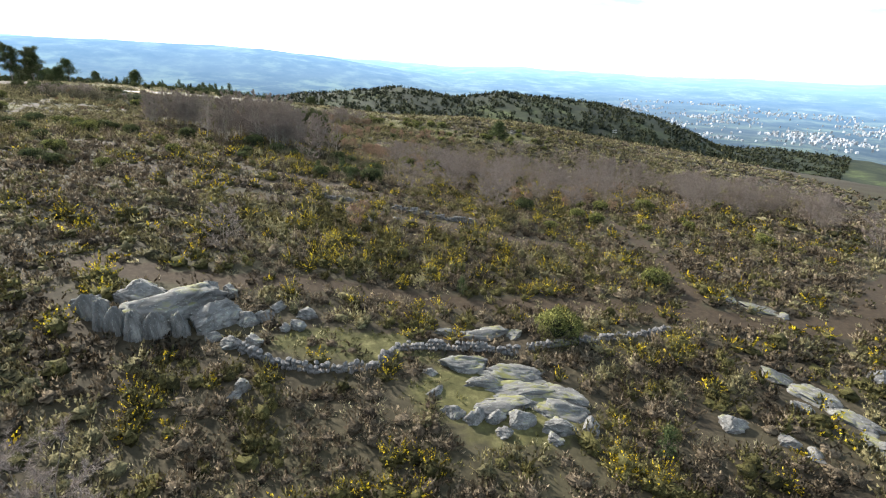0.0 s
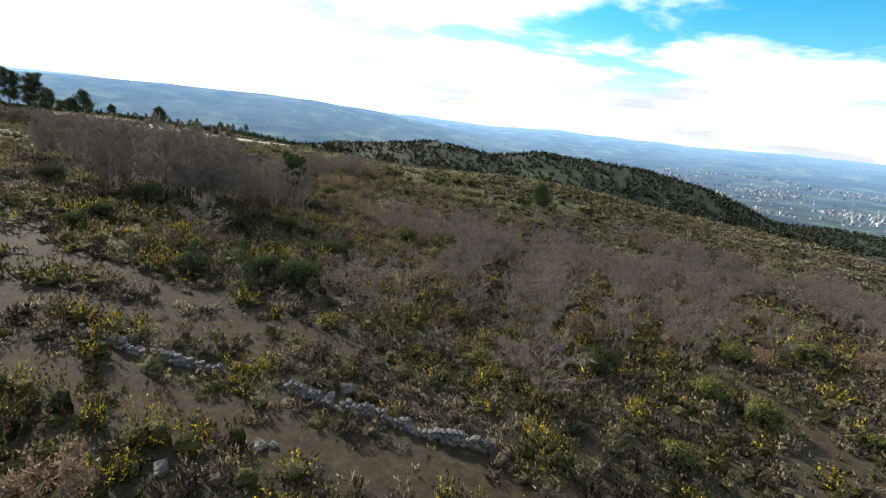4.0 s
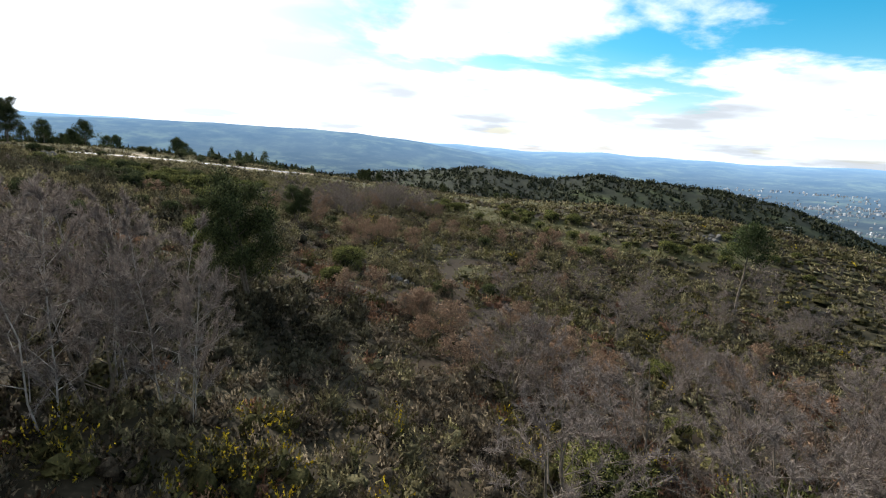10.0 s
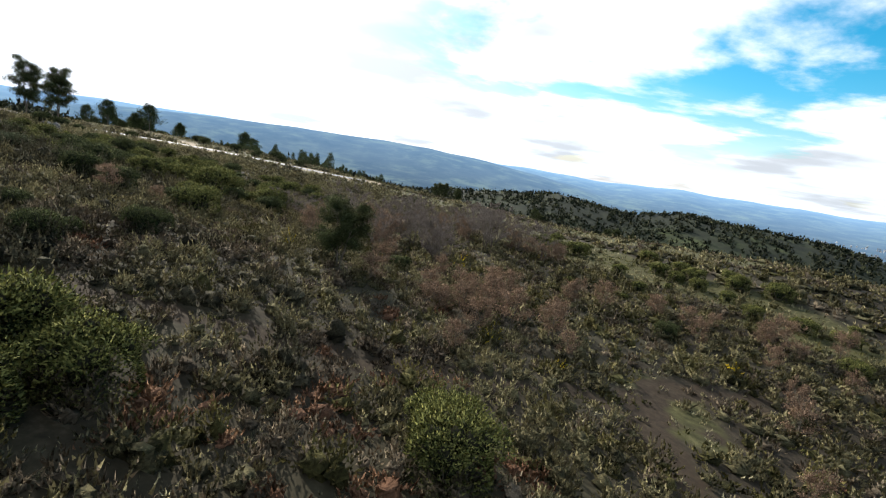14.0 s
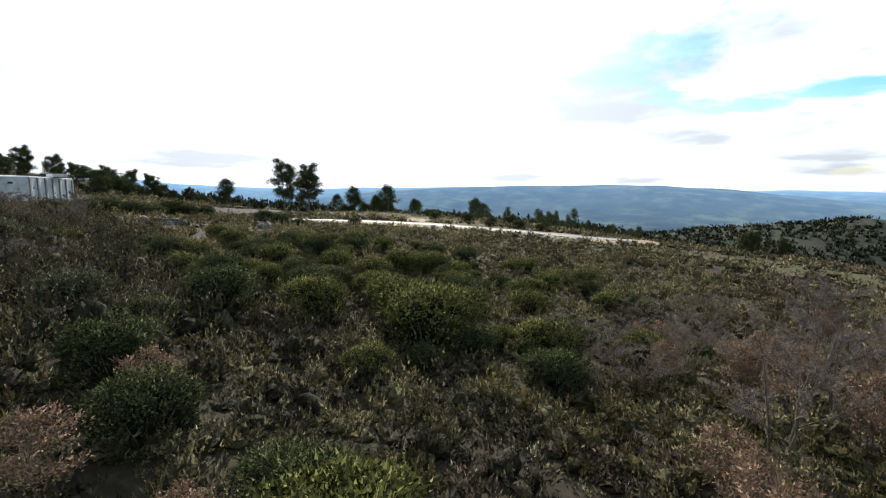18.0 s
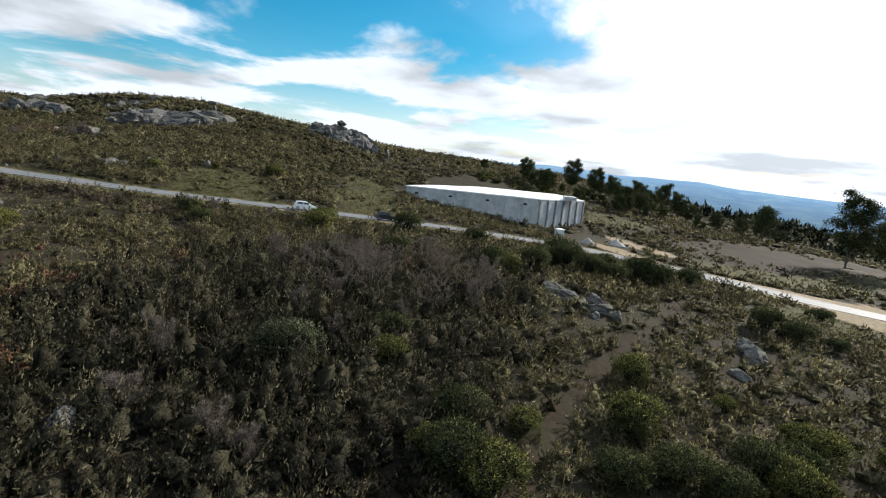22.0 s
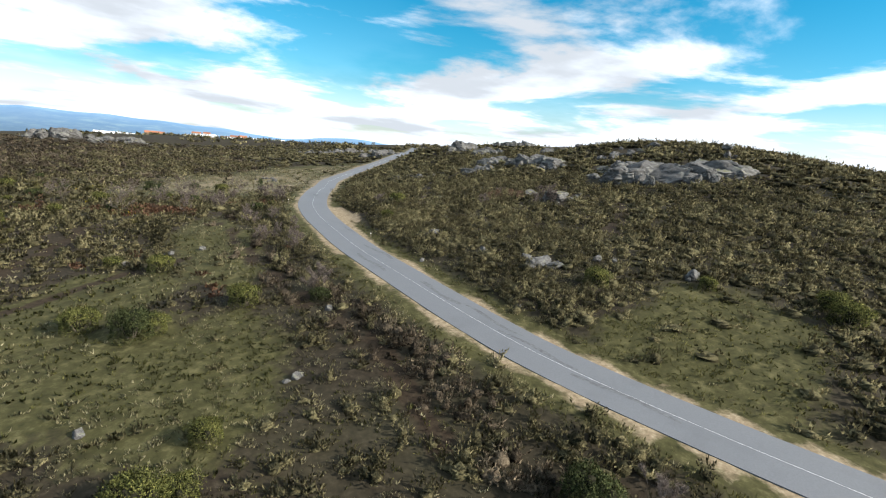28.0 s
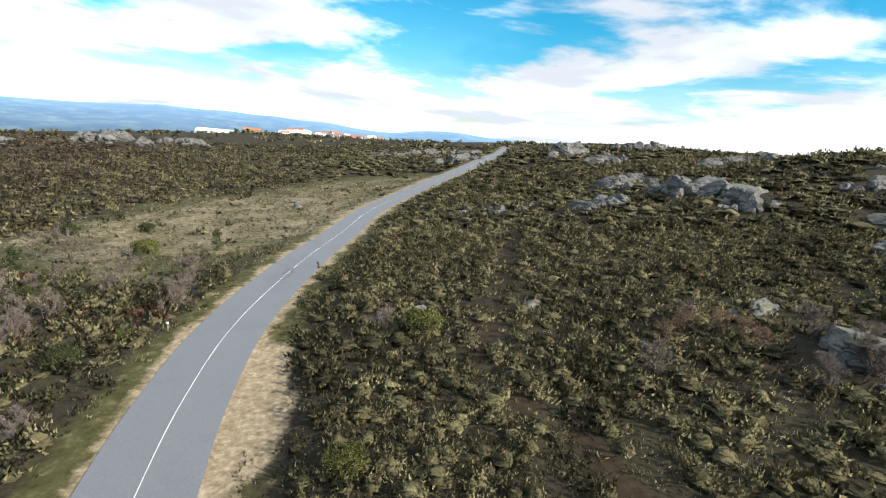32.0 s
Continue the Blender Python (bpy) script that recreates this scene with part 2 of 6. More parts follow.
def ground_material():
    m, nt, p = material("hillside soil and turf", 0.95, 0.5, 1.5, spec=0.1)
    a = []
    for name in ("dirt", "turf", "sand", "farm"):
        n = nt.nodes.new("ShaderNodeAttribute")
        n.attribute_name = name
        a.append(n.outputs["Fac"])
    fine = noise_at(nt, 2.3, 7, 0.65)
    broad = noise_at(nt, 0.06, 5, 0.6)
    soil = ramp(nt, fine, [(0.3, (0.013, 0.010, 0.007)), (0.55, (0.029, 0.023, 0.015)), (0.75, (0.064, 0.051, 0.035))])
    soil = mixed(nt, ramp(nt, broad, [(0.42, (0, 0, 0)), (0.62, (0.6, 0.6, 0.6))]), soil, mixed(nt, fine, (0.018, 0.017, 0.010), (0.056, 0.051, 0.028)))
    far = ramp(nt, noise_at(nt, 0.014, 10, 0.72), [(0.38, (0.008, 0.011, 0.008)), (0.52, (0.018, 0.022, 0.013)), (0.60, (0.030, 0.037, 0.017)), (0.70, (0.062, 0.074, 0.028))])
    c = mixed(nt, a[3], soil, far)
    edge = noise_at(nt, 0.9, 6, 0.7)

    def patchy(v):
        return ramp(nt, number(nt, "ADD", v, number(nt, "MULTIPLY", number(nt, "SUBTRACT", edge, 0.5), 0.9)), [(0.36, (0, 0, 0)), (0.62, (1, 1, 1))])
    turf = ramp(nt, noise_at(nt, 1.1, 8, 0.7), [(0.3, (0.021, 0.021, 0.008)), (0.52, (0.051, 0.048, 0.019)), (0.72, (0.112, 0.100, 0.047))])
    c = mixed(nt, patchy(a[1]), c, turf)
    dirt = ramp(nt, noise_at(nt, 1.7, 10, 0.82), [(0.3, (0.011, 0.008, 0.005)), (0.5, (0.028, 0.0195, 0.0125)), (0.6, (0.041, 0.031, 0.019)), (0.74, (0.072, 0.055, 0.038))])
    c = mixed(nt, patchy(a[0]), c, dirt)
    sand = ramp(nt, noise_at(nt, 2.2, 8, 0.7), [(0.3, (0.11, 0.083, 0.052)), (0.5, (0.20, 0.155, 0.10)), (0.62, (0.28, 0.228, 0.155)), (0.8, (0.40, 0.345, 0.26))])
    c = mixed(nt, patchy(a[2]), c, sand)
    nt.links.new(c, p.inputs["Base Color"])
    return m


GROUND = ground_material()


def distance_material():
    """Distant country; the haze of kilometres of blue air is painted as a blue glow."""
    m, nt, p = material("distant country with painted blue haze", 1.0, spec=0.0)
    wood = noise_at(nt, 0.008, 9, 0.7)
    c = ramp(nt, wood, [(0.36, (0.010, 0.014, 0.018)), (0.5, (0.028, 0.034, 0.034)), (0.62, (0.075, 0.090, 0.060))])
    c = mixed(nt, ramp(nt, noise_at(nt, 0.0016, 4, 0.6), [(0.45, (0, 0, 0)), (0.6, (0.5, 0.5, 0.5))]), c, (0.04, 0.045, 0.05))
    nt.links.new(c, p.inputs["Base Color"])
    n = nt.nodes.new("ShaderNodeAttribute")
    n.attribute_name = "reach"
    # haze put in as blue emission, stronger with distance
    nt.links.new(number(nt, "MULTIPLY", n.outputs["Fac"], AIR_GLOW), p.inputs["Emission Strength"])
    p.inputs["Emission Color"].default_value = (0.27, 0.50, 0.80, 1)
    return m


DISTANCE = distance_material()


def asphalt_material():
    m, nt, p = material("worn grey asphalt", 0.7, 0.25, 30.0, spec=0.4)
    c = ramp(nt, noise_at(nt, 9.0, 8, 0.75), [(0.3, (0.086, 0.090, 0.099)), (0.7, (0.126, 0.131, 0.140))])
    c = mixed(nt, ramp(nt, noise_at(nt, 0.25, 6, 0.65, distort=0.8), [(0.50, (0, 0, 0)), (0.72, (0.4, 0.4, 0.4))]), c, (0.070, 0.073, 0.080))
    nt.links.new(c, p.inputs["Base Color"])
    return m


ASPHALT = asphalt_material()
TARPATCH = plain("dark tar repair", (0.05, 0.052, 0.056), (0.13, 0.134, 0.14), 3.0, 0.7)
ROADPAINT = plain("worn white road paint", (0.32, 0.32, 0.32), (0.72, 0.72, 0.70), 4.0, 0.8)


FARWOOD = foliage("far dark woods", (0.010, 0.013, 0.009), (0.024, 0.028, 0.016), (0.055, 0.058, 0.030), 0.02, 0.0)
# ---- the lie of the land ----
PLANE = (5.10, -0.0831, -0.0521)
HILLS = [  # x, y, radius, height
    (-280, 80, 45, 18.73), (40, 280, 45, 14.00), (0, 200, 45, 1.07), (-200, 240, 45, -5.71), (-280, 440, 80, -1.58), (-40, 80, 45, 5.24),
    (-240, 0, 45, 5.75), (80, 40, 45, 3.07), (200, 280, 80, 4.06), (240, 0, 80, -11.80), (-280, -80, 45, 7.33), (-280, 160, 45, 8.96),
    (-160, 80, 45, 3.16), (40, 160, 45, -5.47), (-120, 160, 45, 0.71), (-120, -40, 45, 1.42), (-80, 400, 80, 7.52), (80, 120, 45, 6.32),
    (-160, 240, 45, 4.98), (-50, -160, 17, 7.0), (-10, -143, 14, 4.5), (-72, -204, 16, 5.0), (40, 480, 45, 8.12), (-120, -240, 80, -9.13), (-320, 120, 45, -7.97), (-40, 320, 45, 2.37), (-280, -200, 80, -7.80),
    (80, 360, 80, 4.60), (-80, 160, 45, 2.96), (-80, 240, 45, -1.40),
    (-200, -20, 60, -3.52), (-180, 130, 22, 2.01), (-30, 260, 45, -1.50), (-140, -50, 60, -2.71), (-100, 120, 22, -1.48), (-60, 180, 22, 1.16), (-240, 70, 22, -1.93), (-20, 80, 45, 0.35), (0, 180, 22, -0.84), (-130, -40, 45, -1.41), (-220, 140, 22, 1.22), (-140, 270, 32, -0.74), (-284, 92, 25, -4.20), (-281, 145, 25, -2.50), (-258, 38, 12, 1.50), (-206, 318, 28, 2.00),
]
FAR_HILLS = [  # the country round about: x, y, radius along x, radius along y, height above the valley
    (-270, 560, 240, 170, 106), (-20, 500, 240, 130, 94), (-390, -230, 185, 200, 146), (-150, -800, 440, 230, 136), (-500, 250, 240, 400, 110), (-90, -440, 300, 250, 110),
]
HOLLOWS = [  # how the land beyond the brow lies lower or higher: x, y, radius, height
    (-120, 560, 90, -26.0), (-360, 400, 90, -18.3), (20, 400, 65, -13.3), (-320, 600, 45, -13.0), (-140, 540, 45, 12.6), (-160, 680, 65, -6.3), (80, 520, 45, -6.7), (-400, 420, 30, 8.0), (260, 220, 45, 4.0), (-340, 300, 30, -5.3), (-60, 540, 30, 5.1), (40, 300, 30, -5.0), (-100, 380, 30, -4.6), (100, 360, 45, 2.9), (-220, 540, 30, 4.2), (20, 660, 45, -2.8),
]
# ridges: bearing (degrees, left of +y positive) and height of the crest
KNOLL = ((40, 16, 11, 7.5, 3, -1.3, -4, -8, -15, -20, -25, -29, -32, -40), (-60, -42, -33, -25, -17, -25, -27, -17, -21, -26, -42, -63, -88, -125))
RIDGE = ((60, 46, 39, 33, 24, 17, 10, 6, 1, -5, -9), (-60, 26, 40, 55, 58, 56, 27, 2, -28, -80, -120))
CREST = ((-180, -176, -170, -165, -160, -150, -130, -60, -45, -34, -28, -22, -16, -10, -5, 0, 7, 42, 54, 61, 70, 79, 85, 110, 150, 155, 159, 164, 172, 177, 180),
         (80, 92, 92, 100, 65, 52, 70, 70, 50, 42, 35, 24, 35, 38, 24, 18, 34, 58, 42, 46, 92, 104, 122, 110, 60, 66, 76, 92, 42, 68, 80))


def sampled(points, step):
    """Evenly spaced points on a smooth line through the given ones."""
    p = np.array(points, float)
    q = np.vstack([2 * p[0] - p[1], p, 2 * p[-1] - p[-2]])
    out = []
    for i in range(1, len(q) - 2):
        n = max(2, int(np.linalg.norm(q[i + 1] - q[i]) / step))
        for u in np.arange(n) / n:
            a, b, c, d = q[i - 1:i + 3]
            out.append(0.5 * (2 * b + (c - a) * u + (2 * a - 5 * b + 4 * c - d) * u * u + (3 * b - a - 3 * c + d) * u ** 3))
    return np.array(out + [p[-1]])


def soft(a, b, v):
    u = np.clip((v - a) / (b - a), 0, 1)
    return u * u * (3 - 2 * u)


def wavy(x, y, size, seed=0.0):
    """Smooth unevenness between -1 and 1, made of a few crossing waves."""
    s = 0
    for k, (ax, ay, ph) in enumerate(((1.0, 0.31, 0.4), (-0.43, 0.97, 2.1), (0.71, -0.83, 4.4), (1.37, 1.19, 1.3), (-1.71, 0.9, 5.2), (0.6, 2.1, 3.3))):
        s = s + np.sin((ax * x + ay * y) * 6.28 / size + ph + seed * (k + 1.7) + 1.3 * np.sin((ay * x - ax * y) * 3.1 / size + seed)) / (1 + 0.35 * k)
    return s / 3.4


def raw_height(x, y):
    x, y = np.asarray(x, float), np.asarray(y, float)
    z = PLANE[0] + PLANE[1] * x + PLANE[2] * y
    for cx, cy, r, h in HILLS:
        z = z + h * np.exp(-((x - cx) ** 2 + (y - cy) ** 2) / (2 * r * r))
    z = z + 0.35 * wavy(x, y, 34) + 0.16 * wavy(x, y, 11, 2)
    # beyond the hill: a wide valley, ridges across it
    f = -115 + 14 * wavy(x, y, 900, 1)
    for cx, cy, rx, ry, h in FAR_HILLS:
        f = np.maximum(f, -115 + h * np.exp(-((x - cx) / rx) ** 2 / 2 - ((y - cy) / ry) ** 2 / 2) * (1 + 0.03 * wavy(x, y, 130, 3)))
    away, turn = np.hypot(x, y), np.degrees(np.arctan2(-x, y))
    k = np.interp(turn, KNOLL[0][::-1], KNOLL[1][::-1]) + 115 + 5 * wavy(x, y, 160, 2)
    f = np.maximum(f, -115 + k * np.exp(-((away - 930) / np.where(away < 930, 190, 150)) ** 2 / 2))
    k = np.interp(turn, RIDGE[0][::-1], RIDGE[1][::-1]) + 115
    f = np.maximum(f, -115 + k * np.exp(-((away - 3000) / 420) ** 2 / 2) * (1 + 0.03 * wavy(x, y, 300, 4)))
    k = np.interp(turn, *CREST) + 115 + 4 * np.sin(np.radians(turn) * 31) + 3 * np.sin(np.radians(turn) * 67 + 1)
    f = np.maximum(f, -115 + k * soft(1500, 4000, away) ** 1.6 * (1 + 0.05 * wavy(x, y, 700, 5) * soft(4200, 3000, away)))
    near = 1 - soft(330, 620, np.hypot((x + 70) / 1.0, (y - 130) / 1.25))
    z = near * z + (1 - near) * f
    for cx, cy, r, h in HOLLOWS:
        z = z + h * np.exp(-((x - cx) ** 2 + (y - cy) ** 2) / (2 * r * r))
    return z


ROAD = sampled([(-100, 316), (-125, 303), (-146, 289), (-161, 272), (-168, 254), (-177, 236), (-181, 219), (-180, 209), (-177, 199), (-173, 189), (-168, 179), (-162.5, 168), (-156.5, 157), (-152, 147), (-149.4, 137),
                (-147.4, 125), (-145.4, 111), (-144.6, 97), (-144.5, 85), (-145.8, 72), (-150, 53), (-156, 31), (-165, 0), (-184, -38), (-207, -71), (-228, -105), (-262, -186), (-290, -245)], 1.5)
ROAD_HALF = 2.9
_rz = raw_height(ROAD[:, 0], ROAD[:, 1])
_pad = np.pad(_rz, 12, mode="edge")
ROAD_Z = np.convolve(_pad, np.ones(25) / 25, mode="valid") + 0.15


def to_line(x, y, line, margin=30):
    """For each place: how far the line is, and which of its points is nearest."""
    shape = np.shape(x)
    x, y = np.ravel(x), np.ravel(y)
    d, i = np.full(len(x), 1e9), np.zeros(len(x), int)
    box = (x > line[:, 0].min() - margin) & (x < line[:, 0].max() + margin) & (y > line[:, 1].min() - margin) & (y < line[:, 1].max() + margin)
    for part in np.array_split(np.nonzero(box)[0], max(1, box.sum() // 20000)):
        dd = np.hypot(x[part, None] - line[None, :, 0], y[part, None] - line[None, :, 1])
        i[part] = dd.argmin(1)
        d[part] = dd.min(1)
    return d.reshape(shape), i.reshape(shape)


def height(x, y):
    x, y = np.asarray(x, float), np.asarray(y, float)
    z = raw_height(x, y)
    d, i = to_line(x, y, ROAD)
    flat = 1 - soft(4.2, 9.5, d)
    return z * (1 - flat) + (ROAD_Z[i] - 0.06) * flat


def mesh_of(name, verts, faces, mat, smooth=False):
    """A mesh from arrays: faces all with the same number of corners."""
    me = bpy.data.meshes.new(name)
    verts, faces = np.asarray(verts, np.float32), np.asarray(faces, np.int32)
    me.vertices.add(len(verts))
    me.vertices.foreach_set("co", verts.ravel())
    n, k = faces.shape
    me.loops.add(n * k)
    me.loops.foreach_set("vertex_index", faces.ravel())
    me.polygons.add(n)
    me.polygons.foreach_set("loop_start", np.arange(0, n * k, k, dtype=np.int32))
    me.update(calc_edges=True)
    me.polygons.foreach_set("use_smooth", np.full(n, bool(smooth)))
    me.materials.append(mat)
    return me


# bare tracks and trodden paths: points and half width
TRACKS = [
    ([(-30, 41), (-18, 40.5), (-9, 41.8), (-2, 42), (6, 42.5), (13, 43.5), (20, 45.0), (29, 45.0)], 1.75),
    ([(80, 70), (63, 59), (52, 49), (44, 45.5), (36, 45.0), (29, 45.0)], 2.2),
    ([(30, 46), (31.5, 52), (33.3, 62), (34.4, 73), (33, 85), (30, 96)], 1.7),
    ([(-60, 88), (-40, 85), (-27, 81.7), (-17, 80), (-9.5, 79), (-2.8, 78.3)], 1.5),
    ([(-45, 73), (-29, 74), (-19.5, 75.6), (-12, 75.6), (-7.8, 75)], 1.7),
    ([(-26, 66), (-12.5, 67.3), (-6.6, 66.6), (-1.7, 66.2), (6.2, 65.7), (12, 64.5), (20, 63)], 1.8),
    ([(-2, 143), (4.6, 144), (14, 145.4), (22.6, 143.5), (30, 140)], 1.0),
    ([(-33, 158), (-27, 161), (-21.7, 161), (-14.5, 162.6), (-9.4, 167.6), (-3, 165), (4, 162)], 1.8),
    ([(-15.2, 144), (-13, 151), (-12, 157), (-14, 164), (-15.5, 172), (-19.5, 184), (-16.4, 192), (-8, 197)], 1.8),
    ([(-56, 164), (-49.6, 167.6), (-41.5, 171.8), (-33, 176.6), (-27, 180.6), (-20, 186), (-12, 187)], 1.05),
    ([(-95, 204), (-101.5, 206.3), (-110, 208.5), (-118, 211.5), (-132, 218.3), (-144, 224.4), (-152, 229)], 0.9),
    ([(-84, 168), (-89, 160.5), (-95.6, 151.6), (-98.7, 139.5), (-104.5, 129.6), (-112, 118), (-124, 108)], 1.1),
    ([(-184, 40), (-180.9, 50.2), (-175.7, 62), (-170.8, 73), (-166.8, 80.6), (-164.8, 85.4), (-166, 90), (-168, 96), (-170, 104)], 1.15),
    ([(-198, 104), (-194.9, 108.5), (-189.5, 113.7), (-184.1, 118.3), (-180.7, 122.5)], 1.2),
    ([(-175.2, 108.5), (-175.7, 111.6), (-177.1, 114.9), (-182.1, 118.5)], 1.1),
    ([(-206, 76), (-203.9, 80.1), (-198.7, 85.3), (-197.8, 89), (-198.5, 96)], 0.9),
    ([(-131, 78), (-125.9, 80), (-116.8, 79.5), (-111.2, 87), (-107.6, 102), (-105, 114), (-105, 129), (-109, 140), (-114, 154), (-118, 161), (-122, 169), (-126, 176)], 1.5),
    ([(-128.6, 88), (-131.6, 108), (-134.4, 121.5), (-137.3, 131), (-139.6, 137.5), (-140.2, 144), (-140.5, 152)], 1.0),
    ([(-88, 160), (-91, 156), (-96, 146), (-105, 131)], 1.3), ([(-92, 157), (-100, 157.5), (-107, 158.4), (-114, 156.9), (-121, 154)], 1.2),
]
TRACKS = [(sampled(p, 1.0), w * 0.8) for p, w in TRACKS]


def axis(lo, hi, step, far):
    near = np.arange(lo, hi + step / 2, step)
    out = [hi]
    while out[-1] < far:
        out.append(out[-1] + step * 1.0 + 0.085 * (out[-1] - hi))
    down = [lo]
    while down[-1] > -far:
        down.append(down[-1] - step * 1.0 - 0.085 * (lo - down[-1]))
    return np.concatenate([down[:0:-1], near, out[1:]])


GX, GY = np.meshgrid(axis(-300, 110, 2.0, 4700), axis(-110, 330, 2.0, 4700))
gz = height(GX, GY)
ny, nx = GX.shape
idx = np.arange(ny * nx).reshape(ny, nx)
quads = np.stack([idx[:-1, :-1], idx[:-1, 1:], idx[1:, 1:], idx[1:, :-1]], -1).reshape(-1, 4)
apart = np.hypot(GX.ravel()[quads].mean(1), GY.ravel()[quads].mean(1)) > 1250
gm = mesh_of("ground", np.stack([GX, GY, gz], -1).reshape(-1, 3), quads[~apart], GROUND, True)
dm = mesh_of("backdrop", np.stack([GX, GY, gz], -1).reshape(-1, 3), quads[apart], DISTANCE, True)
# share of the painted haze glow, growing with distance
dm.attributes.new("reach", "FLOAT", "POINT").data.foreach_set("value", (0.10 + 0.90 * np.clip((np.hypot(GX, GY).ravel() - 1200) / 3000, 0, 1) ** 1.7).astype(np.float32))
backdrop = tagged(new("backdrop", dm), "distant valley and mountains with blue haze put into their colour", "mountains", kind="structure")



def land(x, y):
    """The height of the built ground itself, between the corners of its mesh."""
    ax, ay = GX[0], GY[:, 0]
    x, y = np.asarray(x, float), np.asarray(y, float)
    i, j = np.clip(np.searchsorted(ax, x) - 1, 0, nx - 2), np.clip(np.searchsorted(ay, y) - 1, 0, ny - 2)
    u, v = (x - ax[i]) / (ax[i + 1] - ax[i]), (y - ay[j]) / (ay[j + 1] - ay[j])
    return (gz[j, i] * (1 - u) + gz[j, i + 1] * u) * (1 - v) + (gz[j + 1, i] * (1 - u) + gz[j + 1, i + 1] * u) * v


def ellipse(x, y, cx, cy, rx, ry, turn=0.0):
    c, s = math.cos(radians(turn)), math.sin(radians(turn))
    u, v = (x - cx) * c + (y - cy) * s, -(x - cx) * s + (y - cy) * c
    return 1 - soft(0.7, 1.3, np.hypot(u / rx, v / ry) + 0.20 * wavy(x, y, 19, 6) + 0.14 * wavy(x, y, 6.5, 3))


def dirt_at(x, y, margin=0.0):
    m = np.zeros(np.shape(x))
    for line, w in TRACKS:
        d, _ = to_line(x, y, line)
        m = np.maximum(m, 1 - soft(w * 0.6 + margin, w * 1.5 + margin, d + 0.5 * wavy(x, y, 5, 4)))
    for e in ((44, 46, 5, 2.2, 20), (-104, 156, 2.6, 2, 0), (-20, 164, 4, 2.4, 20), (-214, 268, 10, 22, 25)):
        m = np.maximum(m, 0.8 * ellipse(x, y, *e))
    return np.maximum(m, 1.1 * ellipse(x, y, -234, 282, 19, 36, 25))


def turf_at(x, y):
    d, _ = to_line(x, y, ROAD)
    m = (1 - soft(3.5, 9.0, d)) * 0.8
    for e in ((-166.5, 149, 16, 8.5, 20), (-181, 172, 13, 8, 60), (-126, 28, 24, 30, 20), (-138, 2, 33, 55, -20), (-166, -34, 26, 13, 30), (-150, 262, 26, 10, 60), (-196, 262, 12, 22, 10), (-240, 230, 10, 16, 20), (-196, 168, 11, 7, 50), (-130, 300, 24, 12, -20),
              (-113, 130, 9, 14, 10), (-125, 138, 9, 13, 10), (-128, 102, 6, 20, 5), (-118, 118, 7, 9, 0), (5, 27.5, 6.5, 4.5, 0), (-5, 32.5, 7, 2.5, 0), (34, 222, 20, 4, 8), (-30, 250, 16, 6, -35), (-8, 236, 14, 5, -25), (10, 221, 14, 4, -10), (46, 231, 9, 4, 0), (-16, 188, 4, 6, 20), (-10, 285, 40, 12, -30), (-60, 300, 34, 8, -20), (-205, 306, 44, 22, 28), (-172, 318, 30, 12, -20), (-168, -48, 34, 26, 35), (-24, 260, 22, 7, -50), (4, 235, 16, 5, -40)):
        m = np.maximum(m, (0.72 + 0.16 * wavy(x, y, 9, 5)) * ellipse(x, y, *e))
    return m


def sand_at(x, y):
    d, i = to_line(x, y, ROAD)
    broad = 1 + 1.1 * soft(238, 258, y)
    m = (1 - soft(3.3, 4.6, d / broad + 0.5 * wavy(x, y, 6, 7))) * 0.75
    m = np.maximum(m, (0.46 + 0.12 * wavy(x, y, 15, 2)) * ellipse(x, y, -138, 4, 30, 52, -20))
    m = np.maximum(m, (0.42 + 0.12 * wavy(x, y, 15, 2)) * ellipse(x, y, -166, -44, 32, 24, 35))
    m = np.maximum(m, (0.36 + 0.14 * wavy(x, y, 17, 4)) * ellipse(x, y, -200, 304, 42, 20, 28))
    for e in ((-150.3, 86, 1.5, 9, 4), (-170, 262, 9, 3, 60), (-146, 282, 16, 4, -50), (-110, 306, 14, 3, -25), (-206, 234, 12, 5, 40), (-190, 226, 8, 4, 50), (-158, 269, 28, 12, 54), (-166, 300, 12, 5, -40)):
        m = np.maximum(m, ellipse(x, y, *e))
    return m


flat_x, flat_y = GX.ravel(), GY.ravel()
for name, values in (("dirt", dirt_at(flat_x, flat_y)), ("turf", turf_at(flat_x, flat_y)), ("sand", sand_at(flat_x, flat_y)), ("farm", soft(420, 640, np.hypot(flat_x + 70, flat_y - 130)))):
    gm.attributes.new(name, "FLOAT", "POINT").data.foreach_set("value", np.asarray(values, np.float32))
ground = tagged(new("ground", gm), "heath-covered granite hillside falling to a wide valley", "hillside", kind="structure")


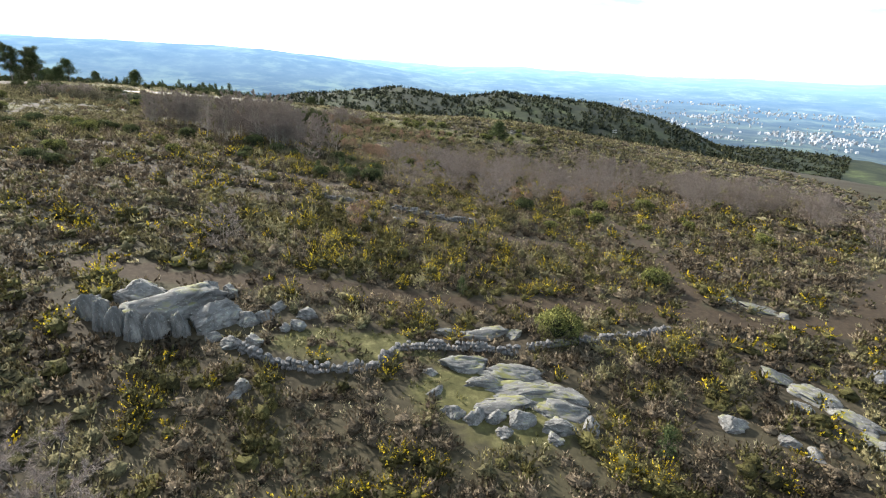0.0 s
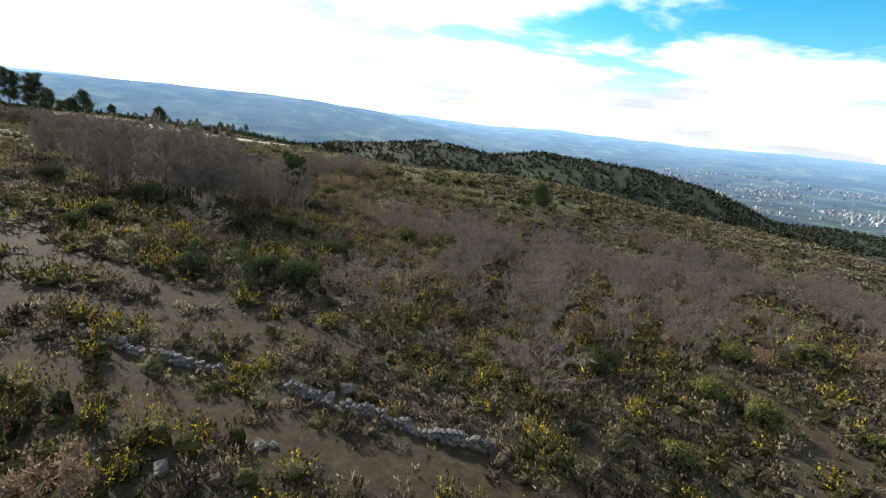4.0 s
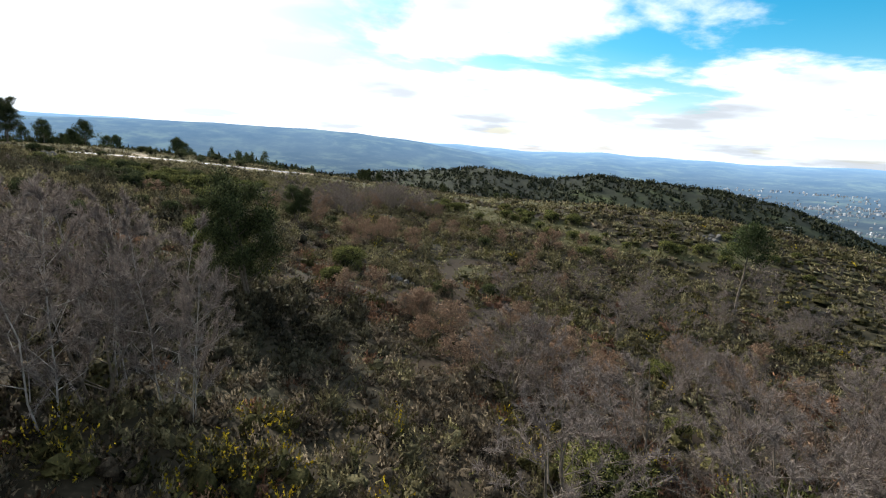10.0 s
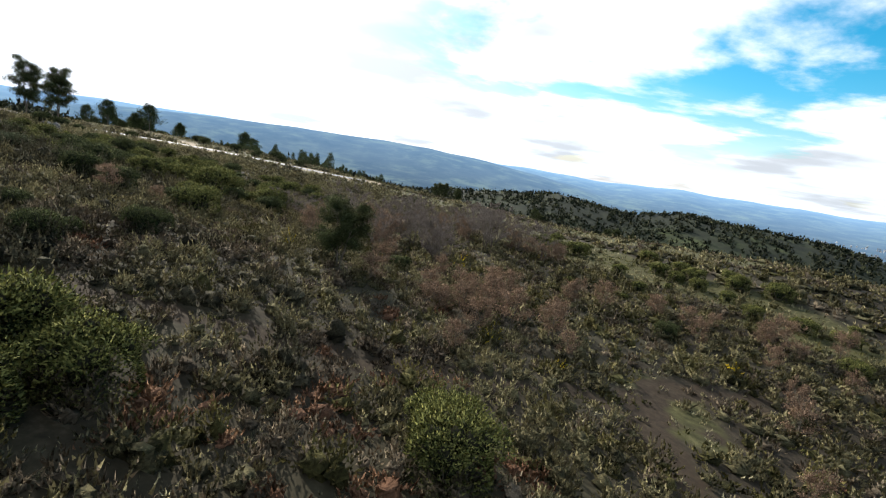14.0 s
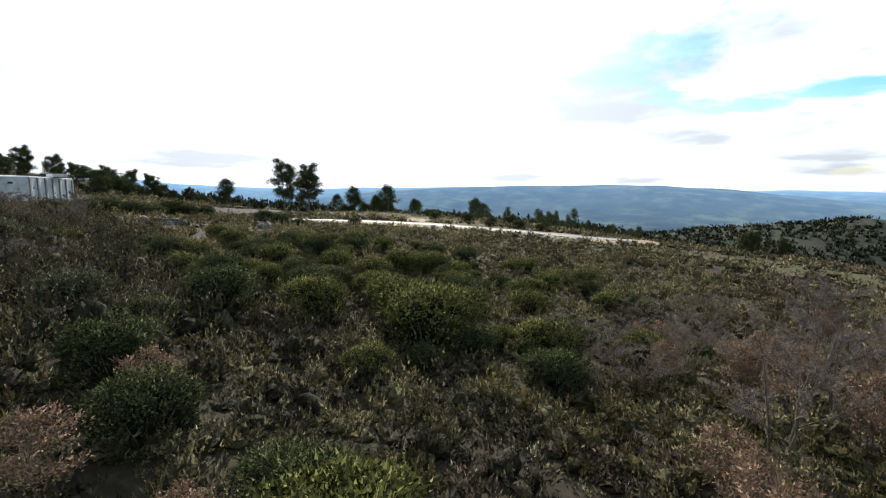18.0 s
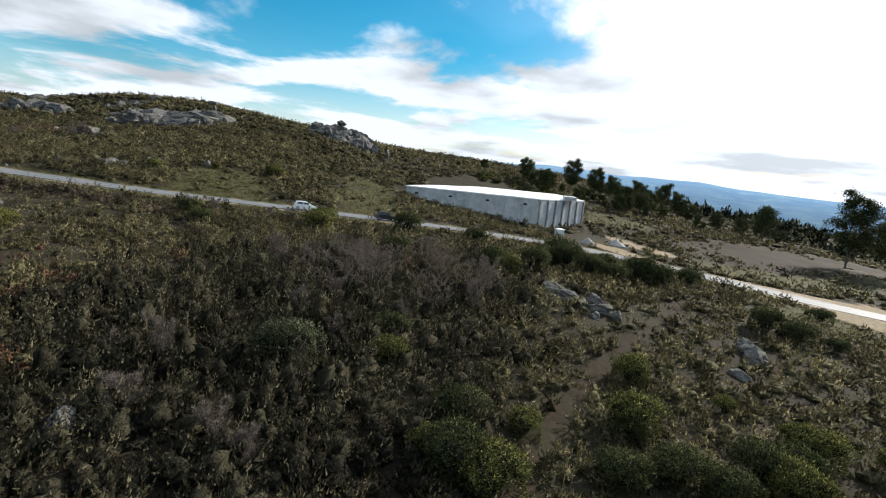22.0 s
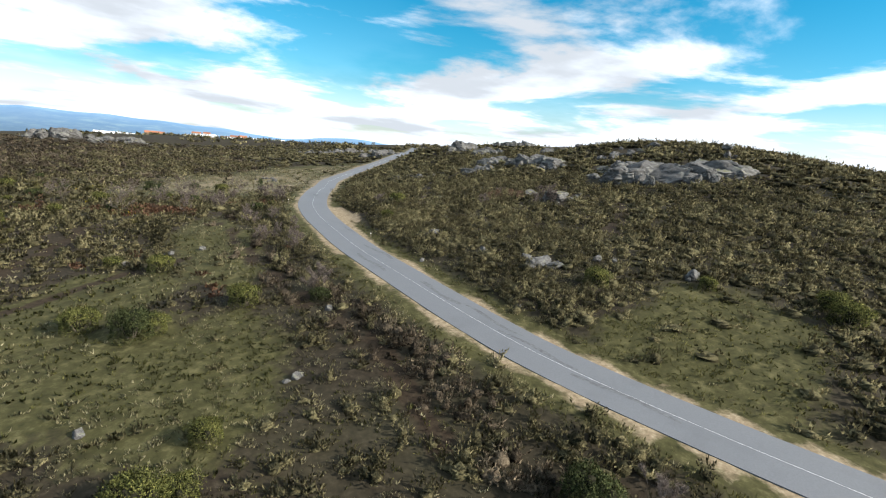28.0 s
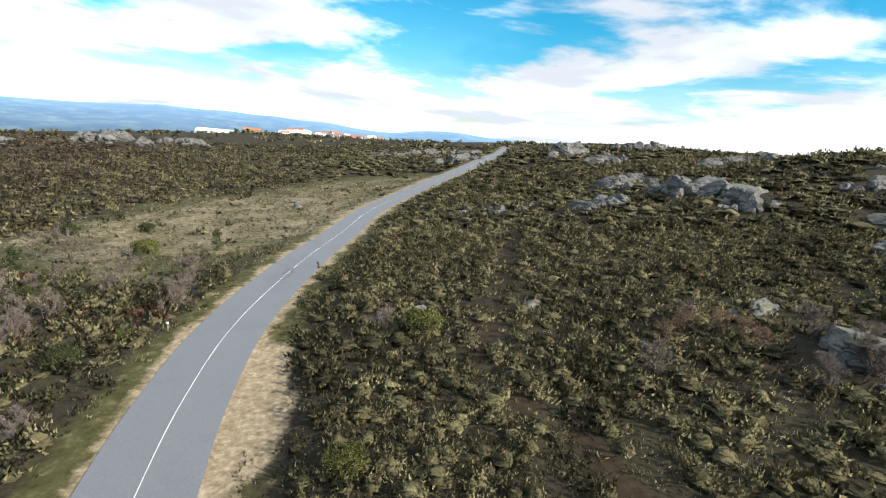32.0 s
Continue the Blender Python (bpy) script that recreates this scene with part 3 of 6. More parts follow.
def ribbon(name, line, z, left, right, mat, lift=0.0, every=1):
    """A strip along a line, from left to right of it (metres), with a thickness."""
    p = line[::every]
    zz = z[::every]
    t = np.gradient(p, axis=0)
    t /= np.linalg.norm(t, axis=1)[:, None]
    side = np.stack([t[:, 1], -t[:, 0]], 1)
    rows = []
    for off, dz in ((left, -0.12), (left, 0.0), ((left + right) / 2, 0.03), (right, 0.0), (right, -0.12)):
        q = p + side * (off if np.isscalar(off) else off[:, None])
        rows.append(np.column_stack([q, zz + lift + dz]))
    v = np.stack(rows, 1)
    n, k = v.shape[:2]
    ii = np.arange(n * k).reshape(n, k)
    f = np.stack([ii[:-1, :-1], ii[:-1, 1:], ii[1:, 1:], ii[1:, :-1]], -1).reshape(-1, 4)[:, ::-1]
    return mesh_of(name, v.reshape(-1, 3), f, mat, False)


road = tagged(new("road", ribbon("road", ROAD, ROAD_Z, -ROAD_HALF, ROAD_HALF, ASPHALT)), "narrow grey asphalt road winding up the hill", "road", kind="structure")
BARE = []  # places that carry no scrub: x, y, radius


# ---- helpers for things made of parts ----
def part(name, mesh, parent, label=""):
    """One mesh under a thing or under one of its parts."""
    ob = new(name, mesh)
    ob.parent = parent
    return tagged(ob, label) if label else ob


def thing(name, m, label, category, group=""):
    e = new(name)
    e.matrix_world = m
    return tagged(e, label, category, group)


def on_ground(x, y, lift=0.0, turn=0.0, size=1.0, flat=1.0):
    s = size if isinstance(size, tuple) else (size, size, size * flat)
    return Matrix.Translation((x, y, float(height(x, y)) + lift)) @ Matrix.Rotation(radians(turn), 4, "Z") @ Matrix.Diagonal((*s, 1))


def from_bm(name, bm, mat, smooth=False):
    me = bpy.data.meshes.new(name)
    if smooth:
        for f in bm.faces:
            f.smooth = True
    bm.to_mesh(me)
    bm.free()
    me.materials.append(mat)
    return me


def slab_box(bm, lo, hi, bevel=0.0, turn=None):
    """A box between two corners, its edges eased."""
    made = bmesh.ops.create_cube(bm, size=1.0)["verts"]
    for v in made:
        v.co = Vector([lo[i] + (v.co[i] + 0.5) * (hi[i] - lo[i]) for i in range(3)])
    if bevel:
        edges = list({e for v in made for e in v.link_edges})
        bmesh.ops.bevel(bm, geom=edges, offset=bevel, segments=2, affect="EDGES", profile=0.6)
    return made


# ---- rocks ----
def boulder_mesh(name, seed, mat, detail=3, cuts=7, rough=0.16, columns=0.0, blocks=1.6):
    """A weathered granite block about one metre in radius: a ball sheared off by planes, split by joints, with hollows."""
    rnd = random.Random(seed)
    bm = bmesh.new()
    bmesh.ops.create_icosphere(bm, subdivisions=detail, radius=1.0)
    planes = []
    for _ in range(cuts):
        a, u = rnd.uniform(0, 6.28), rnd.uniform(-0.25, 0.9)
        f = math.sqrt(1 - u * u) if abs(u) < 1 else 0
        planes.append((Vector((math.cos(a) * f, math.sin(a) * f, u)), rnd.uniform(0.45, 0.82)))
    off = Vector((seed * 7.3, seed * 1.7, seed * 3.1))
    for v in bm.verts:
        p = v.co.copy()
        for n, d in planes:
            over = p.dot(n) - d
            if over > 0:
                p -= n * over * 0.97
        q = v.co * 1.3 + off
        grow = rough * noise.fractal(q, 1.0, 2.0, 4) + 0.035 * noise.fractal(q * 4, 0.8, 2.0, 4)
        if detail > 2:
            near, where = noise.voronoi(Vector((p.x * blocks, p.y * blocks, p.z * blocks * 1.4)) + off, distance_metric="CHEBYCHEV")
            grow += 0.10 * (noise.cell(where[0] * 3.7) - 0.5)
            joint = near[1] - near[0]
            if joint < 0.09:
                grow -= 0.11 * (1 - joint / 0.09)
        if columns:
            wave = math.sin(math.atan2(v.co.y, v.co.x) * 15 + seed + noise.noise(v.co * 2) * 2)
            grow += columns * (abs(wave) ** 0.6 - 0.6) * 2 * max(0, 1 - abs(v.co.z) ** 2)
        v.co = p * (1 + grow)
    return from_bm(name, bm, mat, detail > 2)


ROCKS = [boulder_mesh("boulder", s, GRANITE, 5, 9 + s % 5, 0.12 + 0.03 * (s % 3), 0.0, 1.2 + 0.3 * (s % 4)) for s in range(8)]
LEDGES = [boulder_mesh("ledge", 80 + s, MOSSROCK, 5, 6, 0.10, 0.0, 1.0 + 0.3 * s) for s in range(4)]
PEBBLES = [boulder_mesh("stone", 40 + s, WALLSTONE, 1, 5, 0.12) for s in range(6)]
FLUTED = [boulder_mesh("fluted_rock", 60 + s, MOSSROCK, 5, 6, 0.12, 0.08, 0.7) for s in range(2)]


def outcrop(x, y, blocks, label, lift=0.0):
    """blocks: dx, dy, dz, three radii, turn; each one is a boulder of the outcrop."""
    base = thing("rock_outcrop", Matrix.Translation((x, y, float(height(x, y)))), label, "rock")
    for i, (dx, dy, dz, rx, ry, rz, turn) in enumerate(blocks):
        kinds = FLUTED if rz > 1.5 and rx < 1.7 else LEDGES if rz < 0.42 * rx else ROCKS
        me = kinds[(int(abs(x * 3 + y)) + i) % len(kinds)]
        o = part("boulder", me, base)
        z = float(height(x + dx, y + dy)) - float(height(x, y)) + dz
        lean = Matrix.Identity(4)
        if rz < 0.62 * rx:
            px, py = x + dx, y + dy
            up = Vector((float(height(px - 2, py) - height(px + 2, py)), float(height(px, py - 2) - height(px, py + 2)), 4.0)).normalized()
            lean = Vector((0, 0, 1)).rotation_difference(up).to_matrix().to_4x4()
        o.matrix_basis = Matrix.Translation((dx, dy, z)) @ lean @ Matrix.Rotation(radians(turn), 4, "Z") @ Matrix.Diagonal((rx, ry, rz, 1))
    BARE.append((x, y, max(1.0, max(math.hypot(b[0], b[1]) * 0.6 + 0.5 * min(b[3], b[4]) for b in blocks) * 0.6)))
    for dx, dy, dz, rx, ry, rz, turn in blocks:
        if min(rx, ry) > 0.5:
            BARE.append((x + dx, y + dy, min(rx, ry) * 0.9 + 0.45))
    return base


def heap(x, y, wide, deep, top, count, seed, label, slabs=0.3):
    """A scatter of boulders over an oval, larger in the middle."""
    rnd = random.Random(seed)
    blocks = []
    for _ in range(count):
        a, r = rnd.uniform(0, 6.28), math.sqrt(rnd.random())
        s = top * rnd.uniform(0.4, 1.0) * (1.15 - 0.6 * r)
        low = rnd.random() < slabs
        blocks.append((math.cos(a) * r * wide, math.sin(a) * r * deep, s * (0.05 if low else 0.28), s * rnd.uniform(0.9, 1.7), s * rnd.uniform(0.8, 1.3), s * (rnd.uniform(0.3, 0.45) if low else rnd.uniform(0.65, 1.0)), rnd.uniform(0, 180)))
    for b in blocks:
        BARE.append((x + b[0], y + b[1], max(b[3], b[4]) * 1.15))
    return outcrop(x, y, blocks, label)


outcrop(-19.5, 32.6, [(0, 1.6, 0.6, 4.6, 2.6, 1.7, 15), (-4.4, -0.2, 0.2, 1.0, 0.9, 2.0, 0), (-3.1, -1.1, 0.1, 0.9, 0.8, 2.3, 25), (-1.8, -1.7, 0.0, 0.85, 0.8, 2.4, 60), (-0.5, -1.8, 0.0, 0.9, 0.8, 2.3, 10), (0.8, -1.5, 0.1, 0.85, 0.8, 2.2, 40), (2.0, -0.9, 0.1, 0.9, 0.8, 1.9, 70),
                      (3.8, 0.8, 0.4, 2.2, 1.5, 1.5, 40), (2.2, 4.0, 0.9, 1.5, 1.2, 1.2, 80), (3.4, 4.8, 0.7, 0.9, 0.8, 0.8, 30), (6.0, 1.4, 0.3, 1.1, 0.9, 0.9, 0), (7.2, 2.0, 0.2, 0.8, 0.7, 0.7, 20), (-5.6, 1.0, 0.1, 1.4, 1.2, 1.3, 70), (-3.0, 3.0, 0.5, 2.2, 1.6, 1.3, 10)],
        "large grey granite outcrop with fluted sides above the heath")
outcrop(-9.6, 33.8, [(0, 0, 0.45, 0.75, 0.65, 0.65, 20), (-0.9, -0.3, 0.2, 0.5, 0.5, 0.45, 0), (0.3, 2.2, 0.3, 1.3, 0.8, 0.7, 10), (-2.2, 2.6, 0.15, 0.9, 0.6, 0.5, 60)], "pale square granite block with smaller stones beside it")
outcrop(5.2, 28.4, [(-1.6, 3.0, 0.0, 2.6, 1.1, 0.8, 6), (2.2, 2.4, -0.1, 3.4, 1.5, 0.7, 172), (-0.4, 1.2, -0.1, 2.4, 1.0, 0.75, 10), (1.8, 0.2, -0.1, 3.8, 1.2, 0.8, 4), (4.8, 0.4, -0.15, 2.6, 1.5, 0.7, 160), (0.2, -1.4, -0.2, 3.2, 1.3, 0.7, 0), (4.4, -1.6, -0.2, 3.4, 1.5, 0.75, 176),
                    (-2.9, -2.6, 0.1, 0.9, 0.7, 0.65, 0), (-1.5, -3.0, 0.1, 0.95, 0.75, 0.7, 40), (-0.2, -2.9, 0.1, 0.8, 0.7, 0.75, 80), (1.3, -3.0, 0.15, 1.2, 0.8, 0.75, 20), (3.9, -3.2, 0.2, 2.0, 0.85, 0.85, 4), (6.2, -2.9, 0.2, 0.9, 0.8, 0.8, 60), (0.3, -4.1, 0.1, 0.7, 0.6, 0.6, 0), (3.3, -4.3, 0.1, 0.8, 0.6, 0.5, 30),
                    (-4.4, 1.6, 0.0, 0.7, 0.6, 0.5, 20), (-4.0, -0.6, 0.0, 0.9, 0.6, 0.45, 50)], "broad mossy granite slabs lying in shallow steps")
outcrop(5.4, 36.8, [(0, 0, 0.0, 3.0, 1.2, 0.75, 4), (-3.2, -0.3, 0.0, 1.5, 0.9, 0.5, 0), (2.8, 0.2, 0.0, 1.1, 0.7, 0.4, 30)], "low whale-backed granite rock in the turf")
outcrop(-11.2, 26.4, [(0, 0, 0.3, 0.8, 0.65, 0.6, 30), (-0.3, -0.9, 0.1, 0.6, 0.5, 0.4, 0)], "rounded grey boulder in dark heather")
outcrop(-13.4, 30.6, [(0, 0, 0.3, 0.9, 0.7, 0.75, 0), (1.3, 0.4, 0.3, 1.0, 0.7, 0.7, 40), (-1.6, 0.9, 0.2, 0.7, 0.6, 0.5, 10)], "grey boulders at the end of a stone wall")
outcrop(32.0, 32.0, [(0, 0, 0.0, 2.4, 1.6, 0.9, 120), (1.2, -3.0, 0.0, 2.2, 1.4, 0.7, 110), (0.4, -6.0, -0.1, 2.4, 1.3, 0.6, 100), (-1.6, 2.4, 0.0, 1.8, 1.2, 0.6, 140), (2.6, -5.2, 0.0, 1.4, 1.0, 0.6, 60), (-2.2, -1.5, 0.1, 0.9, 0.8, 0.6, 0)],
        "long weathered granite ribs running down the slope")
outcrop(44.0, 34.6, [(0, 0, 0.4, 3.4, 2.2, 1.7, 20), (3.4, 1.8, 0.4, 2.6, 1.8, 1.4, 50), (-2.6, 1.0, 0.2, 1.6, 1.2, 1.0, 0), (1.2, -1.8, 0.2, 1.8, 1.3, 1.2, 80), (5.6, 2.6, 0.2, 1.6, 1.2, 0.9, 0)], "lichen-spotted granite boulders beside the track")
outcrop(22.4, 27.6, [(0, 0, 0.1, 1.4, 1.0, 0.8, 20), (3.4, -1.2, 0.1, 1.3, 0.9, 0.7, 0), (4.6, -2.4, 0.0, 1.0, 0.8, 0.5, 50)], "scattered grey boulders among gorse")
outcrop(38.4, 48.6, [(0, 0, 0.0, 3.0, 1.2, 0.5, 160), (-2.6, 1.4, 0.0, 1.4, 0.9, 0.4, 0), (2.2, -1.2, 0.0, 1.3, 0.8, 0.4, 20)], "flat granite slab between two dirt tracks")
outcrop(-102.8, 175.6, [(0, 0, 0.7, 1.25, 1.05, 1.2, 20), (-1.6, -0.6, 0.4, 0.9, 0.7, 0.8, 0), (-1.4, 1.2, 0.3, 0.8, 0.7, 0.6, 60), (-0.2, 1.9, 0.2, 0.7, 0.5, 0.5, 10)], "pale rounded granite boulders hidden in tall scrub")
outcrop(-102.0, 185.6, [(0, 0, 0.5, 0.9, 0.75, 0.8, 20)], "single brown boulder in tall scrub")
outcrop(-139.6, 212.6, [(0, 0, 0.2, 3.4, 1.8, 1.1, 40), (2.6, 2.6, 0.2, 2.4, 1.5, 1.0, 40), (-3.2, -2.0, 0.1, 2.2, 1.4, 0.8, 30), (4.2, 4.2, 0.3, 1.2, 1.0, 0.9, 0), (0.8, -2.2, 0.0, 1.7, 1.0, 0.6, 60), (5.0, 2.0, 0.1, 1.0, 0.8, 0.6, 0), (-1.0, 2.6, 0.1, 1.8, 1.2, 0.8, 20)], "layered granite ledges beside a footpath")
outcrop(-134.0, 229.0, [(0, 0, 0.4, 1.8, 1.3, 1.2, 30), (2.6, -0.4, 0.4, 1.5, 1.1, 1.1, 0), (-2.4, 0.8, 0.2, 1.2, 0.9, 0.8, 60), (6.6, -3.0, 0.1, 1.1, 0.8, 0.5, 20)], "dark rounded boulders above the footpath")
outcrop(-81.0, 203.6, [(0, 0, 0.1, 0.9, 0.6, 0.4, 20), (1.2, 1.0, 0.1, 0.5, 0.4, 0.35, 0)], "half-buried pale stone in the scrub")
BARE.extend([(-189.4, 95.0, 3.2), (-190.5, 92.5, 4.2), (-196, 94.5, 2.2)])
outcrop(-191.0, 93.2, [(0, 0, 0.95, 4.2, 3.2, 1.45, 20), (2.6, 4.0, 0.1, 1.6, 1.1, 0.7, 50), (-2.4, 2.2, 0.0, 2.0, 1.3, 0.6, 0), (-5.4, 0.6, 0.0, 2.0, 0.9, 0.55, 40), (-7.0, -0.8, 0.0, 1.3, 0.8, 0.5, 70)], "flat pale granite slabs with bright green moss")
outcrop(-191.3, 84.2, [(0, 0, 0.3, 2.6, 1.3, 0.9, 10), (2.6, -0.6, 0.0, 1.2, 0.7, 0.45, 0)], "low grey granite slab among heath")
outcrop(-173.2, 75.4, [(0, 0, 0.0, 1.4, 0.8, 0.5, 20)], "low grey slab beside a footpath")
outcrop(-176.8, 138.3, [(0, 0, 0.3, 1.2, 0.9, 0.9, 20), (1.1, 0.5, 0.1, 0.6, 0.5, 0.4, 50)], "grey boulder at the edge of the scrub")
outcrop(-162.2, 74.1, [(0, 0, 0.2, 1.0, 0.8, 0.7, 20)], "grey boulder in a green hollow")
def whaleback(x, y, turn, long, deep, top, seed, label):
    """A bare granite back made of a few great slabs, with split blocks along its lower edge (to the right of its run)."""
    rnd = random.Random(seed)
    c, s = math.cos(radians(turn)), math.sin(radians(turn))
    blocks = []
    for k in range(5):
        u, v = long * (-0.42 + 0.21 * k), deep * rnd.uniform(-0.1, 0.15)
        blocks.append((u * c + v * s, u * s - v * c, top * rnd.uniform(0.0, 0.2), long * rnd.uniform(0.24, 0.32), deep * rnd.uniform(0.6, 0.75), top * rnd.uniform(0.9, 1.25), turn + rnd.uniform(-18, 18)))
    for k in range(14):
        u, v = long * rnd.uniform(-0.55, 0.6), deep * rnd.uniform(0.25, 0.75)
        q = rnd.uniform(0.8, 2.0)
        blocks.append((u * c + v * s, u * s - v * c, q * 0.35, q * rnd.uniform(0.9, 1.3), q, q * rnd.uniform(0.75, 1.1), rnd.uniform(0, 180)))
    for b in blocks:
        BARE.append((x + b[0], y + b[1], min(b[3], b[4]) * 1.1))
    return outcrop(x, y, blocks, label)


whaleback(-225.0, 92.0, 143, 27, 11, 3.6, 3, "broad bare granite back with split blocks below")
whaleback(-223.0, 38.5, 106, 17, 7, 3.0, 4, "long sloping granite slabs on the hill")
heap(-221.5, 17.0, 6.0, 6.0, 4.2, 16, 5, "tall pale granite tors on the hill", 0.1)
heap(-219.6, 52.0, 5.0, 3.5, 2.6, 9, 6, "split granite blocks on the hill", 0.2)
heap(-205.0, 34.0, 6.5, 3.5, 3.0, 12, 7, "upright grey boulders among heath", 0.05)
outcrop(-256.0, 134.0, [(0, 0, 2.0, 3.4, 2.8, 3.6, 20), (3.0, 2.2, 1.2, 2.4, 2.0, 2.6, 60), (-2.6, -2.0, 1.4, 2.6, 2.2, 3.0, 0), (0.8, 1.0, 5.4, 2.4, 1.9, 1.5, 40), (5.0, 4.6, 0.8, 1.8, 1.5, 1.9, 10), (4.0, -1.6, 0.8, 2.0, 1.6, 1.7, 80), (7.6, 1.6, 0.5, 1.6, 1.3, 1.5, 30), (-4.8, 1.6, 0.9, 2.0, 1.7, 2.2, 50)], "stacked granite tor against the sky")
heap(-246.0, 139.0, 5.0, 4.0, 3.6, 12, 8, "granite blocks fallen below the tor", 0.0)
heap(-251.0, 141.0, 7.0, 5.0, 6.0, 15, 33, "stacked grey granite blocks beside the tor", 0.0)
heap(-241.0, 147.0, 7.0, 4.0, 3.4, 12, 34, "split granite blocks below the tor", 0.0)
heap(-256.0, 131.0, 7.5, 5.0, 6.0, 15, 23, "grey granite blocks below the tor", 0.1)
outcrop(-238.5, 151.0, [(0, 0, 1.0, 1.3, 1.1, 2.4, 20), (1.6, 3.4, 0.9, 1.2, 1.0, 2.2, 60), (0.4, 7.6, 0.8, 1.2, 1.0, 1.9, 0), (-1.8, -2.6, 0.8, 1.4, 1.2, 1.8, 40), (2.6, 1.0, 0.4, 0.9, 0.8, 1.0, 10), (-2.4, 3.0, 0.6, 1.5, 1.2, 1.4, 80)], "group of upright granite blocks")
heap(-215.0, 80.0, 5.0, 5.0, 2.2, 9, 24, "dark granite blocks on the hillside", 0.2)
heap(-226.0, 73.0, 6.0, 5.0, 3.4, 12, 25, "grey granite blocks on the hillside", 0.2)
outcrop(-252.5, 85.0, [(0, 0, 0.8, 1.6, 1.3, 1.5, 20), (0.4, 0.2, 3.0, 2.6, 1.5, 0.8, 35), (-1.6, 1.2, 0.4, 1.1, 0.9, 1.0, 0)], "flat granite block balanced on a boulder")
heap(-268.0, -108.0, 8.0, 5.0, 5.4, 16, 10, "balanced granite tor beside the road crest", 0.0)
heap(-248.0, -66.0, 8.0, 6.0, 4.6, 16, 26, "stacked granite tor above the road", 0.0)
heap(-248.0, 55.0, 12.0, 5.0, 3.0, 18, 11, "granite boulders along the hilltop", 0.2)
heap(-258.0, 10.0, 14.0, 6.0, 4.0, 22, 12, "granite boulders on the skyline", 0.1)
heap(-246.0, -33.0, 9.0, 6.0, 4.2, 16, 13, "grey boulders near the hill crest", 0.1)
heap(-283.0, -70.0, 14.0, 6.0, 4.4, 18, 14, "row of boulders on the hill crest", 0.1)
heap(-182.0, 17.0, 5.0, 4.0, 1.2, 8, 15, "low boulders beside the road", 0.3)
heap(-190.0, 24.0, 7.0, 4.0, 1.5, 10, 27, "flat grey boulders above the road", 0.4)
heap(-212.0, -100.0, 12.0, 8.0, 4.0, 18, 16, "boulder field beside the road crest", 0.1)
heap(-225.0, -190.0, 26.0, 10.0, 4.6, 26, 17, "long boulder field along the low rise", 0.1)
heap(-190.0, -185.0, 18.0, 9.0, 3.6, 16, 28, "boulder field on the low rise", 0.1)
heap(-50.0, -158.0, 18.0, 13.0, 5.4, 30, 18, "pale rocky knoll on the far slope", 0.1)
heap(-72.0, -200.0, 16.0, 11.0, 4.6, 20, 19, "pale boulder field on the slope", 0.1)
heap(-8.0, -140.0, 12.0, 10.0, 4.2, 16, 20, "scattered pale boulders on the far slope", 0.1)
heap(8.0, -96.0, 8.0, 7.0, 3.2, 10, 21, "low pale boulders on the far slope", 0.1)
heap(-143.0, -17.5, 5.0, 3.0, 1.2, 5, 29, "two pale boulders in the dry field", 0.1)
heap(-300.0, 450.0, 26.0, 16.0, 3.4, 26, 22, "bare rocky knoll among young pines", 0.5)
outcrop(-164.0, 127.0, [(0, 0, 0.2, 2.2, 1.5, 1.0, 30), (-1.2, 1.9, 0.1, 1.4, 1.0, 0.7, 0), (0.6, -1.9, 0.1, 1.3, 0.9, 0.6, 70), (1.9, 0.9, 0.0, 0.9, 0.7, 0.5, 10)], "cracked grey granite slabs half hidden in heath")
for k, (x, y, s) in enumerate(((-158, 108.2, 0.9), (-170.8, 129.5, 0.8), (-172.5, 130.5, 0.6), (-133.2, 141.4, 0.55), (-137.6, 130.4, 0.6), (-120.8, 143.9, 0.5), (-146.2, -11.5, 1.6), (-160, 120, 0.7), (-7.2, 62.5, 0.5), (-4.0, 65.2, 0.45), (-1.2, 71.9, 0.6),
                               (-118, 108, 0.6), (-122.5, 105, 0.5), (-126, 103.8, 0.6), (-99, 141, 0.7), (-97, 143.5, 0.5), (-152, 118.4, 0.5), (-155.5, 136.0, 0.4), (-21, 161.5, 0.5), (-24.2, 168.9, 0.6), (-23, 169.4, 0.45), (-22, 169.0, 0.5))):
    outcrop(x, y, [(0, 0, 0.3 * s, s, s * 0.85, s * 0.75, k * 37)] + ([(s * 1.3, s * 0.5, 0.1, s * 0.6, s * 0.5, s * 0.4, 10)] if k % 3 == 0 else []), "single grey granite boulder on the slope")


heap(43.0, 236.0, 5.0, 2.5, 1.6, 8, 30, "grey boulders on the old terrace", 0.1)


